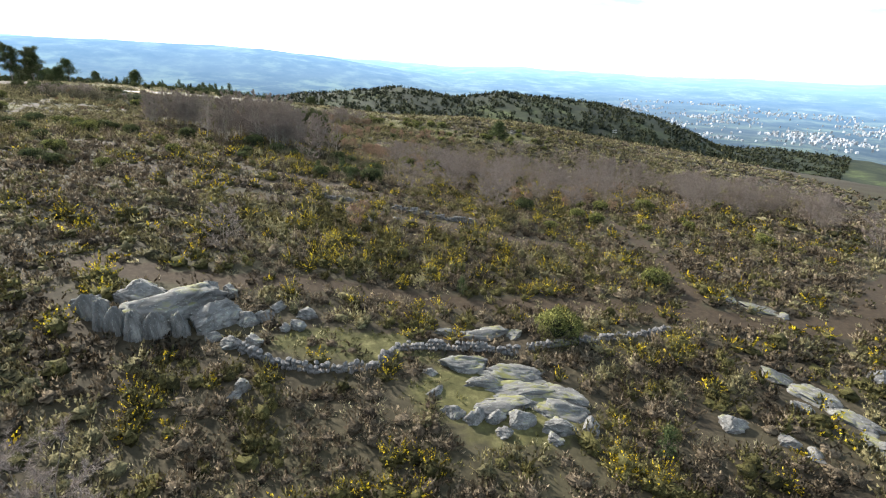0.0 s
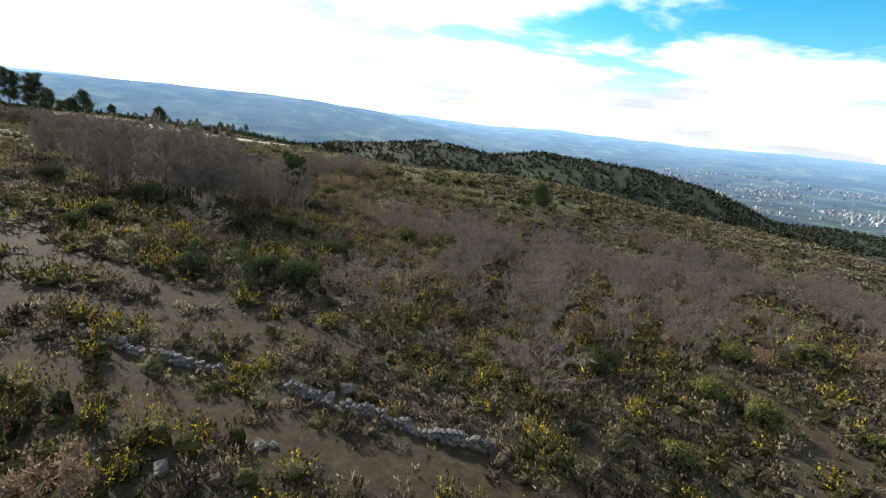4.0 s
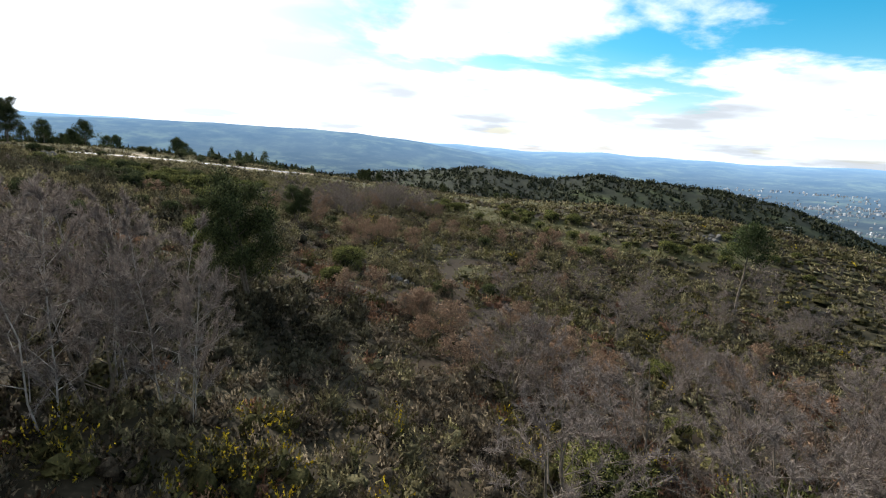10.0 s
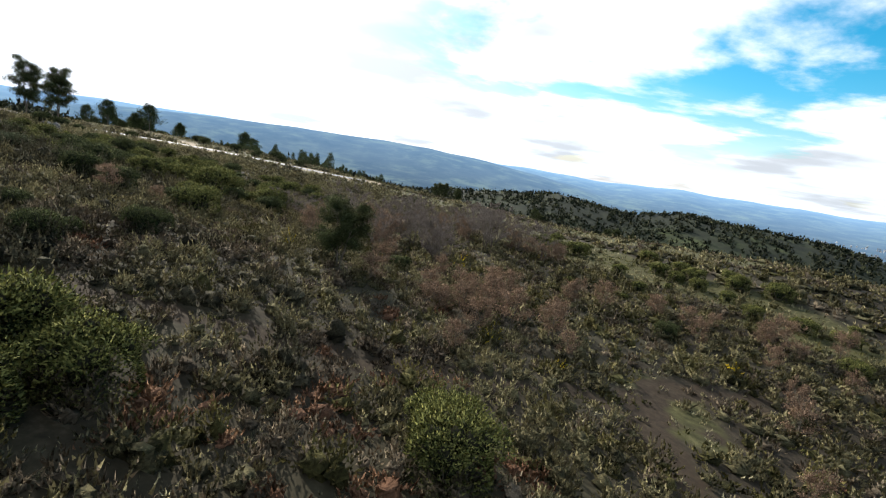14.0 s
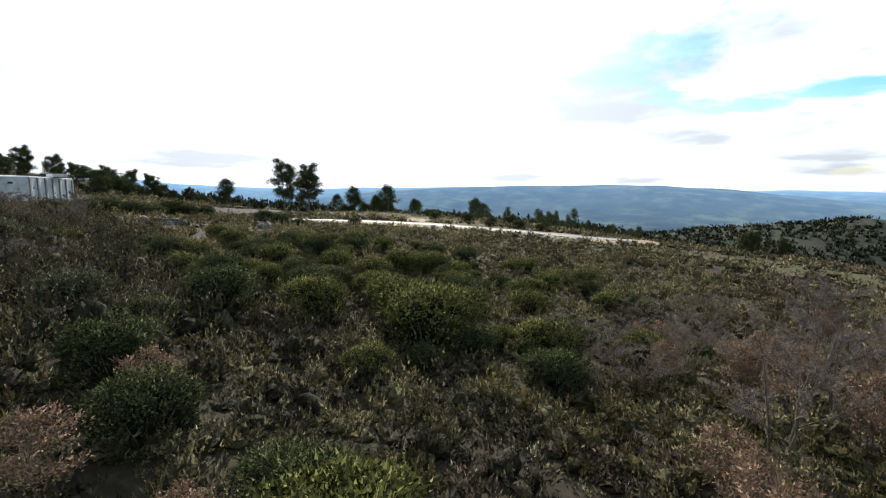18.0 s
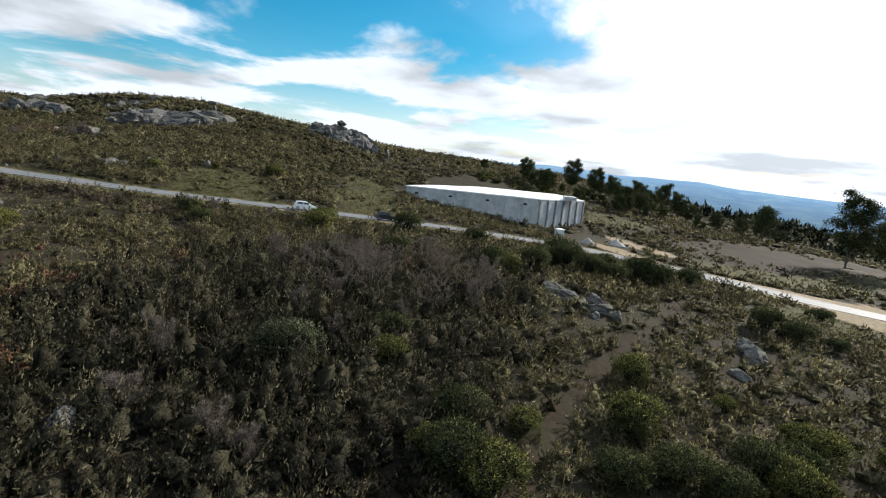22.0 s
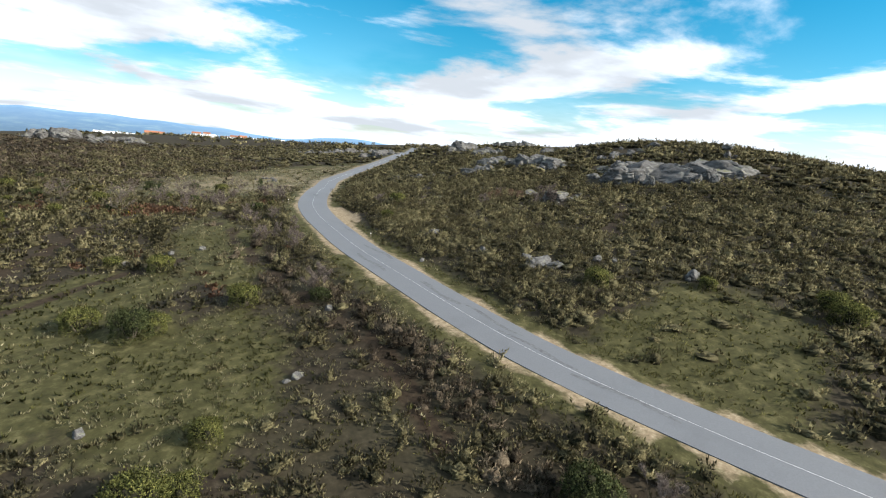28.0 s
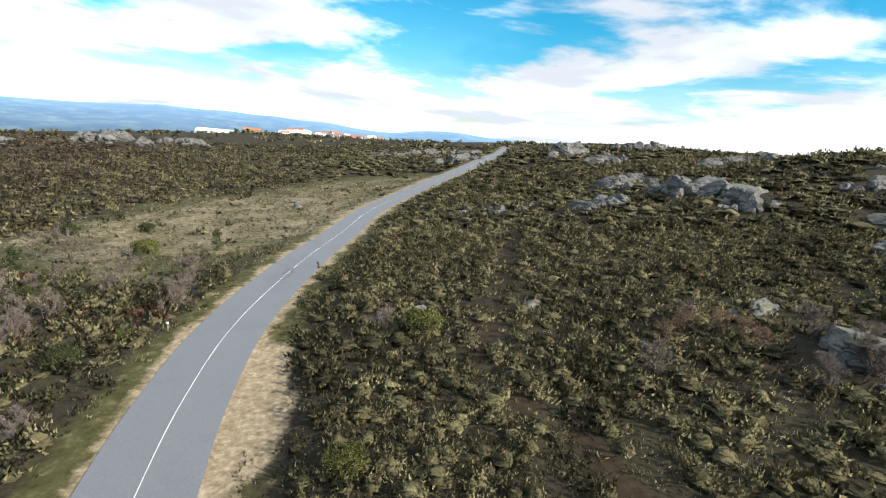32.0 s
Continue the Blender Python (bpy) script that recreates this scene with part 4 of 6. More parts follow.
# ---- dry stone walls ----
def dry_wall(points, tall, label, seed, gap=0.0):
    rnd = random.Random(seed)
    line = sampled(points, 0.34)
    mid = line[len(line) // 2]
    base = thing("stone_wall", Matrix.Translation((mid[0], mid[1], float(height(*mid)))), label, "wall")
    z0 = float(height(*mid))
    t = np.gradient(line, axis=0)
    for row in range(3):
        for i in range(len(line)):
            if rnd.random() < gap or (row == 2 and rnd.random() < 0.45):
                continue
            a = math.atan2(t[i][1], t[i][0])
            side = (rnd.random() - 0.5) * 0.22
            x, y = line[i][0] - math.sin(a) * side, line[i][1] + math.cos(a) * side
            o = part("stone", PEBBLES[rnd.randrange(6)], base)
            r = rnd.uniform(0.19, 0.29)
            z = float(height(x, y)) - z0 + tall * (0.12 + 0.36 * row) + rnd.uniform(-0.05, 0.05)
            o.matrix_basis = Matrix.Translation((x - mid[0], y - mid[1], z)) @ Matrix.Rotation(a + rnd.uniform(-0.5, 0.5), 4, "Z") @ Matrix.Diagonal((r * rnd.uniform(0.8, 1.4), r * 1.15, r * rnd.uniform(0.75, 1.0), 1))
    for p in line[::3]:
        BARE.append((p[0], p[1], 0.95))


dry_wall([(-12.7, 30.2), (-9.7, 29.0), (-6.7, 29.0), (-3.4, 29.8), (-1.7, 32.2), (1.6, 33.4), (5.9, 34.0), (7.8, 33.8)], 0.85, "winding dry stone wall of grey fieldstones, partly fallen", 1, 0.05)
dry_wall([(9.0, 34.8), (12.5, 36.4), (16.2, 37.6), (20.0, 38.9), (24.0, 41.0)], 0.6, "low tumbled dry stone wall in the heath", 2, 0.15)
dry_wall([(-4.6, 70.6), (-1.8, 69.9), (0.7, 69.9), (2.6, 69.4), (5.0, 69.0), (7.9, 69.0)], 0.8, "dry stone wall of pale stones beside a track", 3, 0.05)
dry_wall([(-17.5, 71.3), (-14.0, 70.6), (-11.2, 70.5), (-8.2, 70.5)], 0.7, "ruined dry stone wall in heather beside a track", 4, 0.22)
# ---- trees and bushes ----
def tube(points, radii, sides=4):
    """A tapering limb through the given points, as triangles with common rings."""
    p = np.asarray(points, float)
    d = p[-1] - p[0]
    d = d / (np.linalg.norm(d) + 1e-9)
    s = np.cross(d, (0.3, 0.9, 0.2))
    s /= np.linalg.norm(s) + 1e-9
    u = np.cross(d, s)
    a = np.arange(sides) * 2 * np.pi / sides
    ring = np.cos(a)[:, None] * s + np.sin(a)[:, None] * u
    rows = [q + ring * r for q, r in zip(p, radii)]
    out = []
    for lo, hi in zip(rows, rows[1:]):
        for i in range(sides):
            j = (i + 1) % sides
            out += [lo[i], lo[j], hi[j], lo[i], hi[j], hi[i]]
    return out


def prism(p0, p1, r0, r1, sides=4):
    return tube((p0, p1), (r0, r1), sides)


def bent(p0, p1, r0, r1, rng, sides=5, pieces=3, sway=0.06):
    u = np.arange(pieces + 1) / pieces
    p = p0 + (p1 - p0) * u[:, None]
    p[1:-1] += (rng.random((pieces - 1, 3)) - 0.5) * np.linalg.norm(p1 - p0) * sway
    return tube(p, r0 + (r1 - r0) * u, sides)


def blades(p, g, long, wide, rng, out=None):
    """Thin triangles at p along g: twigs or leaves, turned to face out where out is given. Returns corners and normals."""
    n = len(p)
    g = g / (np.linalg.norm(g, axis=1, keepdims=True) + 1e-9)
    face = rng.normal(size=(n, 3)) if out is None else out / (np.linalg.norm(out, axis=1, keepdims=True) + 1e-9) + 0.5 * rng.normal(size=(n, 3))
    face /= np.linalg.norm(face, axis=1, keepdims=True) + 1e-9
    s = np.cross(g, face)
    s /= np.linalg.norm(s, axis=1, keepdims=True) + 1e-9
    v = np.stack([p - s * wide, p + s * wide, p + g * (long * (0.6 + 0.8 * rng.random(n)))[:, None]], 1)
    if out is None:
        face = np.cross(v[:, 1] - v[:, 0], v[:, 2] - v[:, 0])
    return v.reshape(-1, 3), np.repeat(face, 3, 0)


def dome(c, s, rng):
    """A closed, uneven lump that carries leaves: radius s about c."""
    k = np.arange(7) * 2 * np.pi / 7
    ball = np.vstack([np.column_stack([np.cos(k + 0.4 * h) * f, np.sin(k + 0.4 * h) * f, np.full(7, h)]) for f, h in ((0.72, -0.65), (1.0, 0.05), (0.68, 0.7))] + [[(0, 0, 1.0)]])
    w = ball * (0.30 + 0.18 * rng.random((22, 1))) * s
    tri = []
    for q in (0, 7):
        for i in range(7):
            j = (i + 1) % 7
            tri += [q + i, q + j, q + 7 + j, q + i, q + 7 + j, q + 7 + i]
    for i in range(7):
        tri += [14 + i, 14 + (i + 1) % 7, 21]
    return (c + w)[tri], ball[tri]


def soup(name, verts, mat):
    v = np.asarray(verts, float).reshape(-1, 3)
    return mesh_of(name, v, np.arange(len(v)).reshape(-1, 3), mat)


def welded(name, verts, mat):
    v, i = np.unique(np.round(np.asarray(verts, float).reshape(-1, 3), 5), axis=0, return_inverse=True)
    return mesh_of(name, v, i.reshape(-1, 3), mat, True)


def leafy(name, pieces, mat):
    v, f = np.concatenate([q[0] for q in pieces]), np.concatenate([q[1] for q in pieces])
    me = mesh_of(name, v, np.arange(len(v)).reshape(-1, 3), mat, True)
    f = f / (np.linalg.norm(f, axis=1, keepdims=True) + 1e-9)
    me.attributes.new("custom_normal", "FLOAT_VECTOR", "POINT").data.foreach_set("vector", f.astype(np.float32).ravel())
    return me


def build_tree(name, seed, tall, spread, bark, crown_mat, label, category, limbs=14, low=0.25, rise=0.9, twigs=0, twig=(0.5, 0.012), leaf=0, leaf_size=(0.2, 0.06), clump=0.5, stems=1, trunk_r=0.11, wood_crown=True, top=1.0, tips_only=False):
    """A trunk with limbs, and a crown of twigs and leaves round the limbs."""
    rng = np.random.default_rng(seed)
    trunks, wood, crown = [], [], []
    for s in range(stems):
        base = np.array([0, 0, -0.3]) + (rng.random(3) - 0.5) * np.array([0.8, 0.8, 0]) * (stems > 1)
        tip = np.array([(rng.random() - 0.5) * spread * (0.25 if stems == 1 else 1.1), (rng.random() - 0.5) * spread * (0.25 if stems == 1 else 1.1), tall * (0.85 + 0.15 * rng.random())])
        trunks.append(bent(base, tip, trunk_r / stems ** 0.5, trunk_r * 0.15, rng, 6, 4, 0.04))
        n = max(3, limbs // stems)
        for i in range(n):
            u = low + (1 - low) * (i + rng.random() * 0.8) / n
            p0 = base + (tip - base) * u
            a = i * 2.4 + rng.random() + s
            reach = spread * (0.35 + 0.65 * math.sin(min(1.0, (1.02 - u) / (1 - low) * 1.25) * 1.57)) * (0.75 + 0.4 * rng.random()) * (top if u > 0.7 else 1)
            d = np.array([math.cos(a), math.sin(a), rise * (0.6 + 0.6 * rng.random())])
            p1 = p0 + d / np.linalg.norm(d) * reach
            wood += bent(p0, p1, trunk_r * 0.4 * (1.1 - u * 0.7), trunk_r * 0.06, rng, 3, 2, 0.12)
            m = 5
            for k in range(m):
                v = 0.35 + 0.65 * (k + rng.random()) / m
                q0 = p0 + (p1 - p0) * v
                e = d * 0.6 + rng.normal(size=3) * 0.55 + np.array([0, 0, rise * 0.5])
                q1 = q0 + e / np.linalg.norm(e) * reach * 0.38 * (0.6 + 0.6 * rng.random())
                wood += prism(q0, q1, trunk_r * 0.12, trunk_r * 0.03, 3)
                if twigs:
                    w = rng.random(twigs)[:, None]
                    crown.append(blades(q0 + (q1 - q0) * w, e / np.linalg.norm(e) * 0.8 + rng.normal(size=(twigs, 3)) * 0.75 + np.array([0, 0, 0.35]), np.full(twigs, twig[0]), twig[1], rng))
                if leaf:
                    c = q1 if tips_only else q0 + (q1 - q0) * rng.random()
                    off = rng.normal(size=(leaf, 3)) * clump * np.array([0.6, 0.6, 0.45])
                    crown.append(blades(c + off, off + rng.normal(size=(leaf, 3)) * 0.3 + np.array([0, 0, 0.25]), np.full(leaf, leaf_size[0]), leaf_size[1], rng, off + 0.5 * clump * (c - np.array([0, 0, tall * 0.5])) / spread))
    root = tagged(new(name), label, category)
    for stem in trunks:
        part("trunk", welded("trunk", stem, bark), root)
    tagged(part("branchwork", welded("branchwork", wood, bark), root), kind="stuff")
    part("crown", leafy("crown", crown, crown_mat), root)
    return root


def build_bush(name, seed, reach, tall, mat, label, category="bush", lobes=9, leaf=58, size=(0.2, 0.06), core=True):
    """Rounded lobes of leaves over short stems."""
    rng = np.random.default_rng(seed)
    stems, fol, heart = [], [], []
    for i in range(lobes):
        a, r = i * 2.4 + rng.random(), (0.15 + 0.75 * math.sqrt((i + 0.3) / lobes)) * reach * 0.8
        c = np.array([math.cos(a) * r, math.sin(a) * r, tall * (0.66 - 0.34 * (r / reach) ** 2 + 0.12 * rng.random())])
        stems += bent(np.array([math.cos(a) * r * 0.2, math.sin(a) * r * 0.2, -0.25]), c, 0.05, 0.015, rng, 4, 2, 0.1)
        s = reach * 0.45 * (0.72 + 0.56 * rng.random())
        d = rng.normal(size=(leaf, 3))
        d[:, 2] = np.abs(d[:, 2]) * 0.9 - 0.25
        d /= np.linalg.norm(d, axis=1, keepdims=True)
        k = (0.6 + 0.4 * rng.random(leaf) ** 0.5 + 0.35 * rng.random(leaf) ** 6)[:, None]
        fol.append(blades(c + d * k * np.array([s, s, s * 0.85]), d + rng.normal(size=(leaf, 3)) * 0.45 + np.array([0, 0, 0.35]), size[0] * (0.6 + 0.8 * rng.random(leaf)), size[1], rng, d + 0.4 * (c - np.array([0, 0, tall * 0.3])) / reach))
        # solid dark lump in place of the shade behind the leaves
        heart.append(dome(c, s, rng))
    skirt = int(leaf * lobes * 0.35)
    a, u = rng.random(skirt) * 6.28, rng.random(skirt)
    p = np.column_stack([np.cos(a) * reach * (0.95 - 0.15 * u), np.sin(a) * reach * (0.95 - 0.15 * u), tall * 0.6 * u])
    fol.append(blades(p, np.column_stack([np.cos(a), np.sin(a), np.full(skirt, 0.7)]) + rng.normal(size=(skirt, 3)) * 0.4, np.full(skirt, size[0]), size[1], rng, np.column_stack([np.cos(a), np.sin(a), np.full(skirt, 0.3)])))
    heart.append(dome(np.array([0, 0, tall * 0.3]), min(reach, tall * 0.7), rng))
    root = tagged(new(name), label, category)
    tagged(part("stemwork", welded("stemwork", stems, BARK), root), kind="stuff")
    tagged(part("shade_core", leafy("shade_core", heart, SHADE_CORE), root, "solid dark core with the shade inside the bush in its colour"), kind="stuff")
    part("foliage", leafy("foliage", fol, mat), root)
    return root


KINDS = {
    "birch": [build_tree("birch_tree", 10 + s, 8.5, 2.9, PALEBARK, TWIG, "tall bare birch with pale slender trunks", "tree", 26, 0.16, 0.8, 90, (0.33, 0.011), stems=2, trunk_r=0.07) for s in range(3)],
    "bare": [build_tree("bare_tree", 20 + s, 5.4, 2.6, BARK, TWIG, "bare grey-brown winter tree with dense fine twigs", "tree", 18, 0.12, 1.0, 80, (0.25, 0.008), stems=3, trunk_r=0.09) for s in range(4)],
    "russet": [build_tree("young_oak", 30 + s, 4.4, 2.0, BARK, RUSSET, "young oak holding withered russet leaves", "tree", 14, 0.15, 1.0, 9, (0.5, 0.016), 20, (0.19, 0.06), 0.45, stems=2, trunk_r=0.09) for s in range(3)],
    "evergreen": [build_tree("evergreen_oak", 40 + s, 8.5, 3.4, BARK, EVERGREEN, "dark evergreen oak with a dense rounded crown", "tree", 20, 0.14, 0.8, 0, (0.5, 0.01), 400, (0.15, 0.052), 0.70, stems=2, trunk_r=0.22) for s in range(2)],
    "green": [build_bush("green_bush", 50 + s, 1.65, 2.5, LEAFGREEN, "rounded fresh green bush in the scrub", "bush", 13, 430, (0.115, 0.040)) for s in range(4)],
    "dark": [build_bush("dark_bush", 60 + s, 1.75, 2.7, EVERGREEN, "rounded dark green bush in the scrub", "bush", 14, 430, (0.115, 0.040)) for s in range(3)],
    "willow": [build_bush("grey_willow_bush", 70 + s, 2.0, 2.6, SILVER, "dense grey-green willow bush in the scrub", "bush", 13, 430, (0.115, 0.040)) for s in range(2)],
    "twiggy": [build_tree("twiggy_shrub", 80 + s, 1.9, 1.1, BARK, TWIG, "leafless grey shrub with upright twigs", "bush", 14, 0.05, 1.6, 70, (0.27, 0.006), stems=4, trunk_r=0.05) for s in range(3)],
    "pine": [build_tree("pine_tree", 90 + s, 11.0, 3.7, BARK, NEEDLE, "tall pine with a bare trunk and dark crown", "tree", 20, 0.42, 0.5, 0, (0.4, 0.01), 70, (0.40, 0.07), 0.8, stems=1, trunk_r=0.2, top=0.8) for s in range(2)],
    "lone_pine": [build_tree("pine_tree", 97, 14.5, 3.6, BARK, NEEDLE, "tall leaning pine with a long bare trunk", "tree", 18, 0.58, 0.6, 0, (0.4, 0.01), 80, (0.36, 0.06), 0.8, stems=1, trunk_r=0.24, top=0.8)],
    "conifer": [build_tree("young_pine", 100 + s, 3.2, 0.95, BARK, NEEDLE, "small young pine with a pointed crown", "tree", 20, 0.08, 0.9, 0, (0.3, 0.01), 12, (0.24, 0.03), 0.25, stems=1, trunk_r=0.06, top=0.6) for s in range(2)],
    "eucalyptus": [build_tree("eucalyptus_tree", 110 + s, 21.0, 5.4, BARK, EVERGREEN, "tall dark eucalyptus with clumped foliage", "tree", 26, 0.16, 0.9, 0, (0.5, 0.01), 150, (0.46, 0.13), 1.15, stems=2, trunk_r=0.45, tips_only=True) for s in range(2)],
}
USED = {}


def plant(kind, x, y, size=1.0, wide=1.0, group="", turn=None):
    i = USED.get(kind, 0)
    USED[kind] = i + 1
    protos = KINDS[kind]
    near = ROAD[np.hypot(ROAD[:, 0] - x, ROAD[:, 1] - y).argmin()]
    off = math.hypot(x - near[0], y - near[1])
    if off < 5.6:  # clear of the road and its verge
        x, y = near[0] + (x - near[0]) / max(off, 0.1) * 5.8, near[1] + (y - near[1]) / max(off, 0.1) * 5.8
    ob = protos[i % len(protos)]
    m = on_ground(x, y, -0.05, (i * 97) % 360 if turn is None else turn, (size * wide, size * wide, size))
    if i < len(protos):
        ob.matrix_basis = m
    else:
        ob = copy_thing(ob, m)
    if group:
        tagged(ob, group=group)
    return ob


def grove(kind, x, y, rx, ry, count, lo, hi, seed, group, wide=1.0, turn=0):
    rnd = random.Random(seed)
    c, s = math.cos(radians(turn)), math.sin(radians(turn))
    for _ in range(count):
        for _ in range(8):
            a, r = rnd.uniform(0, 6.28), math.sqrt(rnd.random())
            u, v = math.cos(a) * r * rx, math.sin(a) * r * ry
            px, py = x + u * c - v * s, y + u * s + v * c
            if float(dirt_at(np.array([px]), np.array([py]))[0]) < 0.3 and float(to_line(np.array([px]), np.array([py]), ROAD)[0][0]) > 5.5:
                break
        plant(kind, px, py, rnd.uniform(lo, hi), wide * rnd.uniform(0.85, 1.2), group)


# the birch groves
grove("dark", -21, 105, 12, 9, 14, 0.6, 1.0, 51, "dark bushes below the birches")
grove("birch", -40, 117, 11, 8, 24, 0.85, 1.2, 1, "birch grove on the slope", 0.9, 40)
grove("bare", -38, 119, 14, 9, 12, 0.9, 1.3, 64, "bare trees among the birches", 1.1, 40)
grove("birch", -30, 131, 7, 7, 8, 0.8, 1.05, 2, "birch grove on the slope", 0.9)
grove("birch", 63, 161, 12, 5, 16, 0.7, 0.95, 3, "birch row down the slope", 0.8, 0)
grove("birch", -64, 132, 7, 4, 12, 0.75, 0.95, 4, "birches above the hollow", 0.8)
# brown winter wood on the slope
grove("bare", 12, 96, 22, 16, 22, 0.6, 1.05, 5, "bare trees on the slope")
grove("bare", 2, 136, 18, 10, 20, 0.7, 1.1, 6, "bare trees on the slope")
grove("bare", 28, 140, 28, 28, 36, 0.75, 1.2, 7, "bare trees on the slope")
grove("bare", 82, 120, 20, 44, 36, 0.8, 1.3, 68, "bare trees on the lower slope")
grove("bare", 74, 190, 26, 12, 12, 0.7, 1.1, 69, "bare trees on the lower slope")
grove("bare", 55, 115, 30, 32, 32, 0.75, 1.2, 8, "bare trees on the slope")
grove("bare", 20, 180, 40, 14, 14, 0.6, 0.95, 9, "bare trees on the slope")
grove("russet", 5, 156, 34, 16, 44, 0.6, 1.0, 10, "young oaks on the slope")
grove("russet", 30, 120, 34, 34, 30, 0.5, 0.9, 52, "young oaks on the slope")
grove("russet", -34, 196, 12, 10, 14, 0.6, 1.0, 53, "young oaks on the slope")
grove("russet", -20, 190, 20, 14, 10, 0.6, 0.95, 11, "young oaks on the slope")
grove("russet", -43, 240, 18, 7, 13, 0.8, 1.2, 12, "oak clump on the slope", 1.0, -20)
grove("bare", -43, 242, 17, 7, 14, 0.85, 1.2, 13, "oak clump on the slope", 1.0, -20)
grove("russet", -54, 212, 7, 16, 12, 0.7, 1.15, 14, "brown trees below the scrub", 1.0, 20)
grove("bare", -52, 222, 9, 18, 12, 0.7, 1.1, 15, "brown trees below the scrub", 1.0, 20)
grove("russet", -70, 190, 7, 4, 4, 0.5, 0.7, 16, "brown trees below the scrub")
for x, y, s in ((-8.3, 57.7, 0.95), (12, 76, 0.9), (11.7, 89.4, 1.0), (5.9, 96, 0.95), (-20, 46, 0.7), (-21.8, 94, 0.8), (-16, 15.5, 0.8), (-20, 14, 0.8), (-13, 13.5, 0.7)):
    plant("russet" if x == -8.3 else "bare", x, y, s, 1.1)
# bushes that stand out
def bushes(kind, places, size=1.0):
    for x, y, s in places:
        plant(kind, x, y, s * size)


bushes("green", ((-30.2, 29, 0.9), (12.1, 37.2, 1.05), (27.5, 52.1, 0.85), (19.7, 71.9, 0.6), (36, 94.5, 0.9), (46.7, 98.9, 0.85), (27.2, 82.6, 0.8), (2.6, 143.9, 0.8), (-5, 132, 1.15), (2.4, 130.2, 1.3), (-29.4, 168, 1.15), (-28.4, 160, 1.1), (-41.5, 163, 1.0), (5.6, 157.7, 0.7)), 1.1)
bushes("green", ((-97.4, 227.3, 1.0), (-87.7, 227.8, 1.0), (-82.9, 213.2, 1.15), (-76.5, 209.6, 1.3), (-94.4, 220.5, 0.9), (-73, 201.5, 1.0), (-78.1, 225.8, 0.9), (-62.9, 192.2, 0.9), (-97.1, 228, 0.9), (-105.2, 223, 0.95), (-109.6, 235.6, 0.8), (-81.9, 246.9, 0.8), (-101.7, 213.2, 1.0), (-72.1, 240.7, 0.8)), 1.25)
bushes("green", ((-116.1, 198, 0.7), (-96.5, 170.4, 0.9), (-124.5, 152, 0.85), (-126.4, 151.5, 0.8), (-130.3, 126.2, 0.8), (-117.3, 126.8, 0.7), (-123, 129.6, 0.7), (-144.4, 159.4, 0.7), (-149.8, 176.4, 1.1), (-153.5, 175.6, 1.0), (-146.2, 204.5, 1.1), (-141.5, 183.8, 0.9), (-154.7, 94.8, 0.6)), 1.1)
bushes("green", ((-128.6, 42.2, 0.8), (-118, 60, 0.8), (-137.4, 75.4, 0.75), (-165.4, 135.6, 0.8), (-182, 151.4, 0.8), (-108.3, 131.2, 0.9), (-116.7, 108.6, 0.8), (-122, 112.4, 0.8), (-161.5, 79.5, 0.75)), 1.1)
bushes("green", ((-100, 203, 0.8), (-112, 208, 0.8), (-88, 215, 0.9), (-80, 218, 1.0), (-92, 232, 0.9), (-100, 235, 0.8), (-115, 215, 0.9), (-70, 215, 1.0), (-66, 222, 0.9), (-118, 226, 0.8), (-122, 216, 0.8), (-84, 206, 1.0), (-98, 218, 1.0)), 1.2)
bushes("green", ((-176, 141, 0.8), (-184, 149, 0.8), (-44.8, 162.4, 1.0), (-30.2, 170, 1.0), (-127.5, 147, 0.8), (1.9, 120, 0.9)), 1.1)
bushes("dark", ((-40.4, 143.6, 1.3), (-141.7, 163.2, 1.0), (17.8, 83.3, 0.9), (-9.7, 87.7, 1.2), (25.7, 136.6, 0.8), (-17.2, 168, 0.7), (-11.4, 174, 0.75), (-33.6, 90.5, 0.9), (-37, 107, 1.1), (-87.8, 115, 1.0), (-43.3, 200, 0.8), (-13.9, 208, 0.7)), 1.1)
bushes("dark", ((-86.8, 200.5, 1.2), (-95.8, 212.2, 1.1), (-108.5, 229.4, 0.9), (-112.9, 221.8, 0.9), (-104.6, 212.4, 1.0), (-105.6, 221.4, 1.0), (-84.3, 223, 1.05), (-91.5, 210.2, 1.1), (-94.5, 203.9, 1.0), (-107.1, 204.4, 0.9), (-109.6, 213.5, 0.9), (-78, 191.8, 0.9), (-72.1, 191.2, 0.9), (-65.9, 193, 1.0)), 1.25)
bushes("dark", ((-147.5, 203, 1.0), (-152, 208, 1.2), (-158.7, 209.7, 1.3), (-159.7, 213, 1.2), (-156.3, 216, 1.2), (-155.2, 219.1, 1.3), (-158.9, 223.8, 1.3), (-159, 226.4, 1.2), (-162, 219, 1.3), (-142.9, 234.3, 0.9), (-141.1, 237, 0.9), (-140.6, 240.7, 0.8), (-144.9, 159, 0.75), (-153.6, 176.2, 0.85)), 1.2)
bushes("dark", ((-119.9, 197.1, 1.0), (-161.5, 187, 1.3), (-144.7, 190.2, 1.2), (-137.3, 127.8, 0.7), (-121.6, 130.2, 0.9), (-134.5, 78.4, 0.7), (-165, 198, 1.2), (-166, 212, 1.2), (-163, 232, 1.1), (-154, 246, 1.0), (-139.6, 254.2, 0.8)), 1.1)
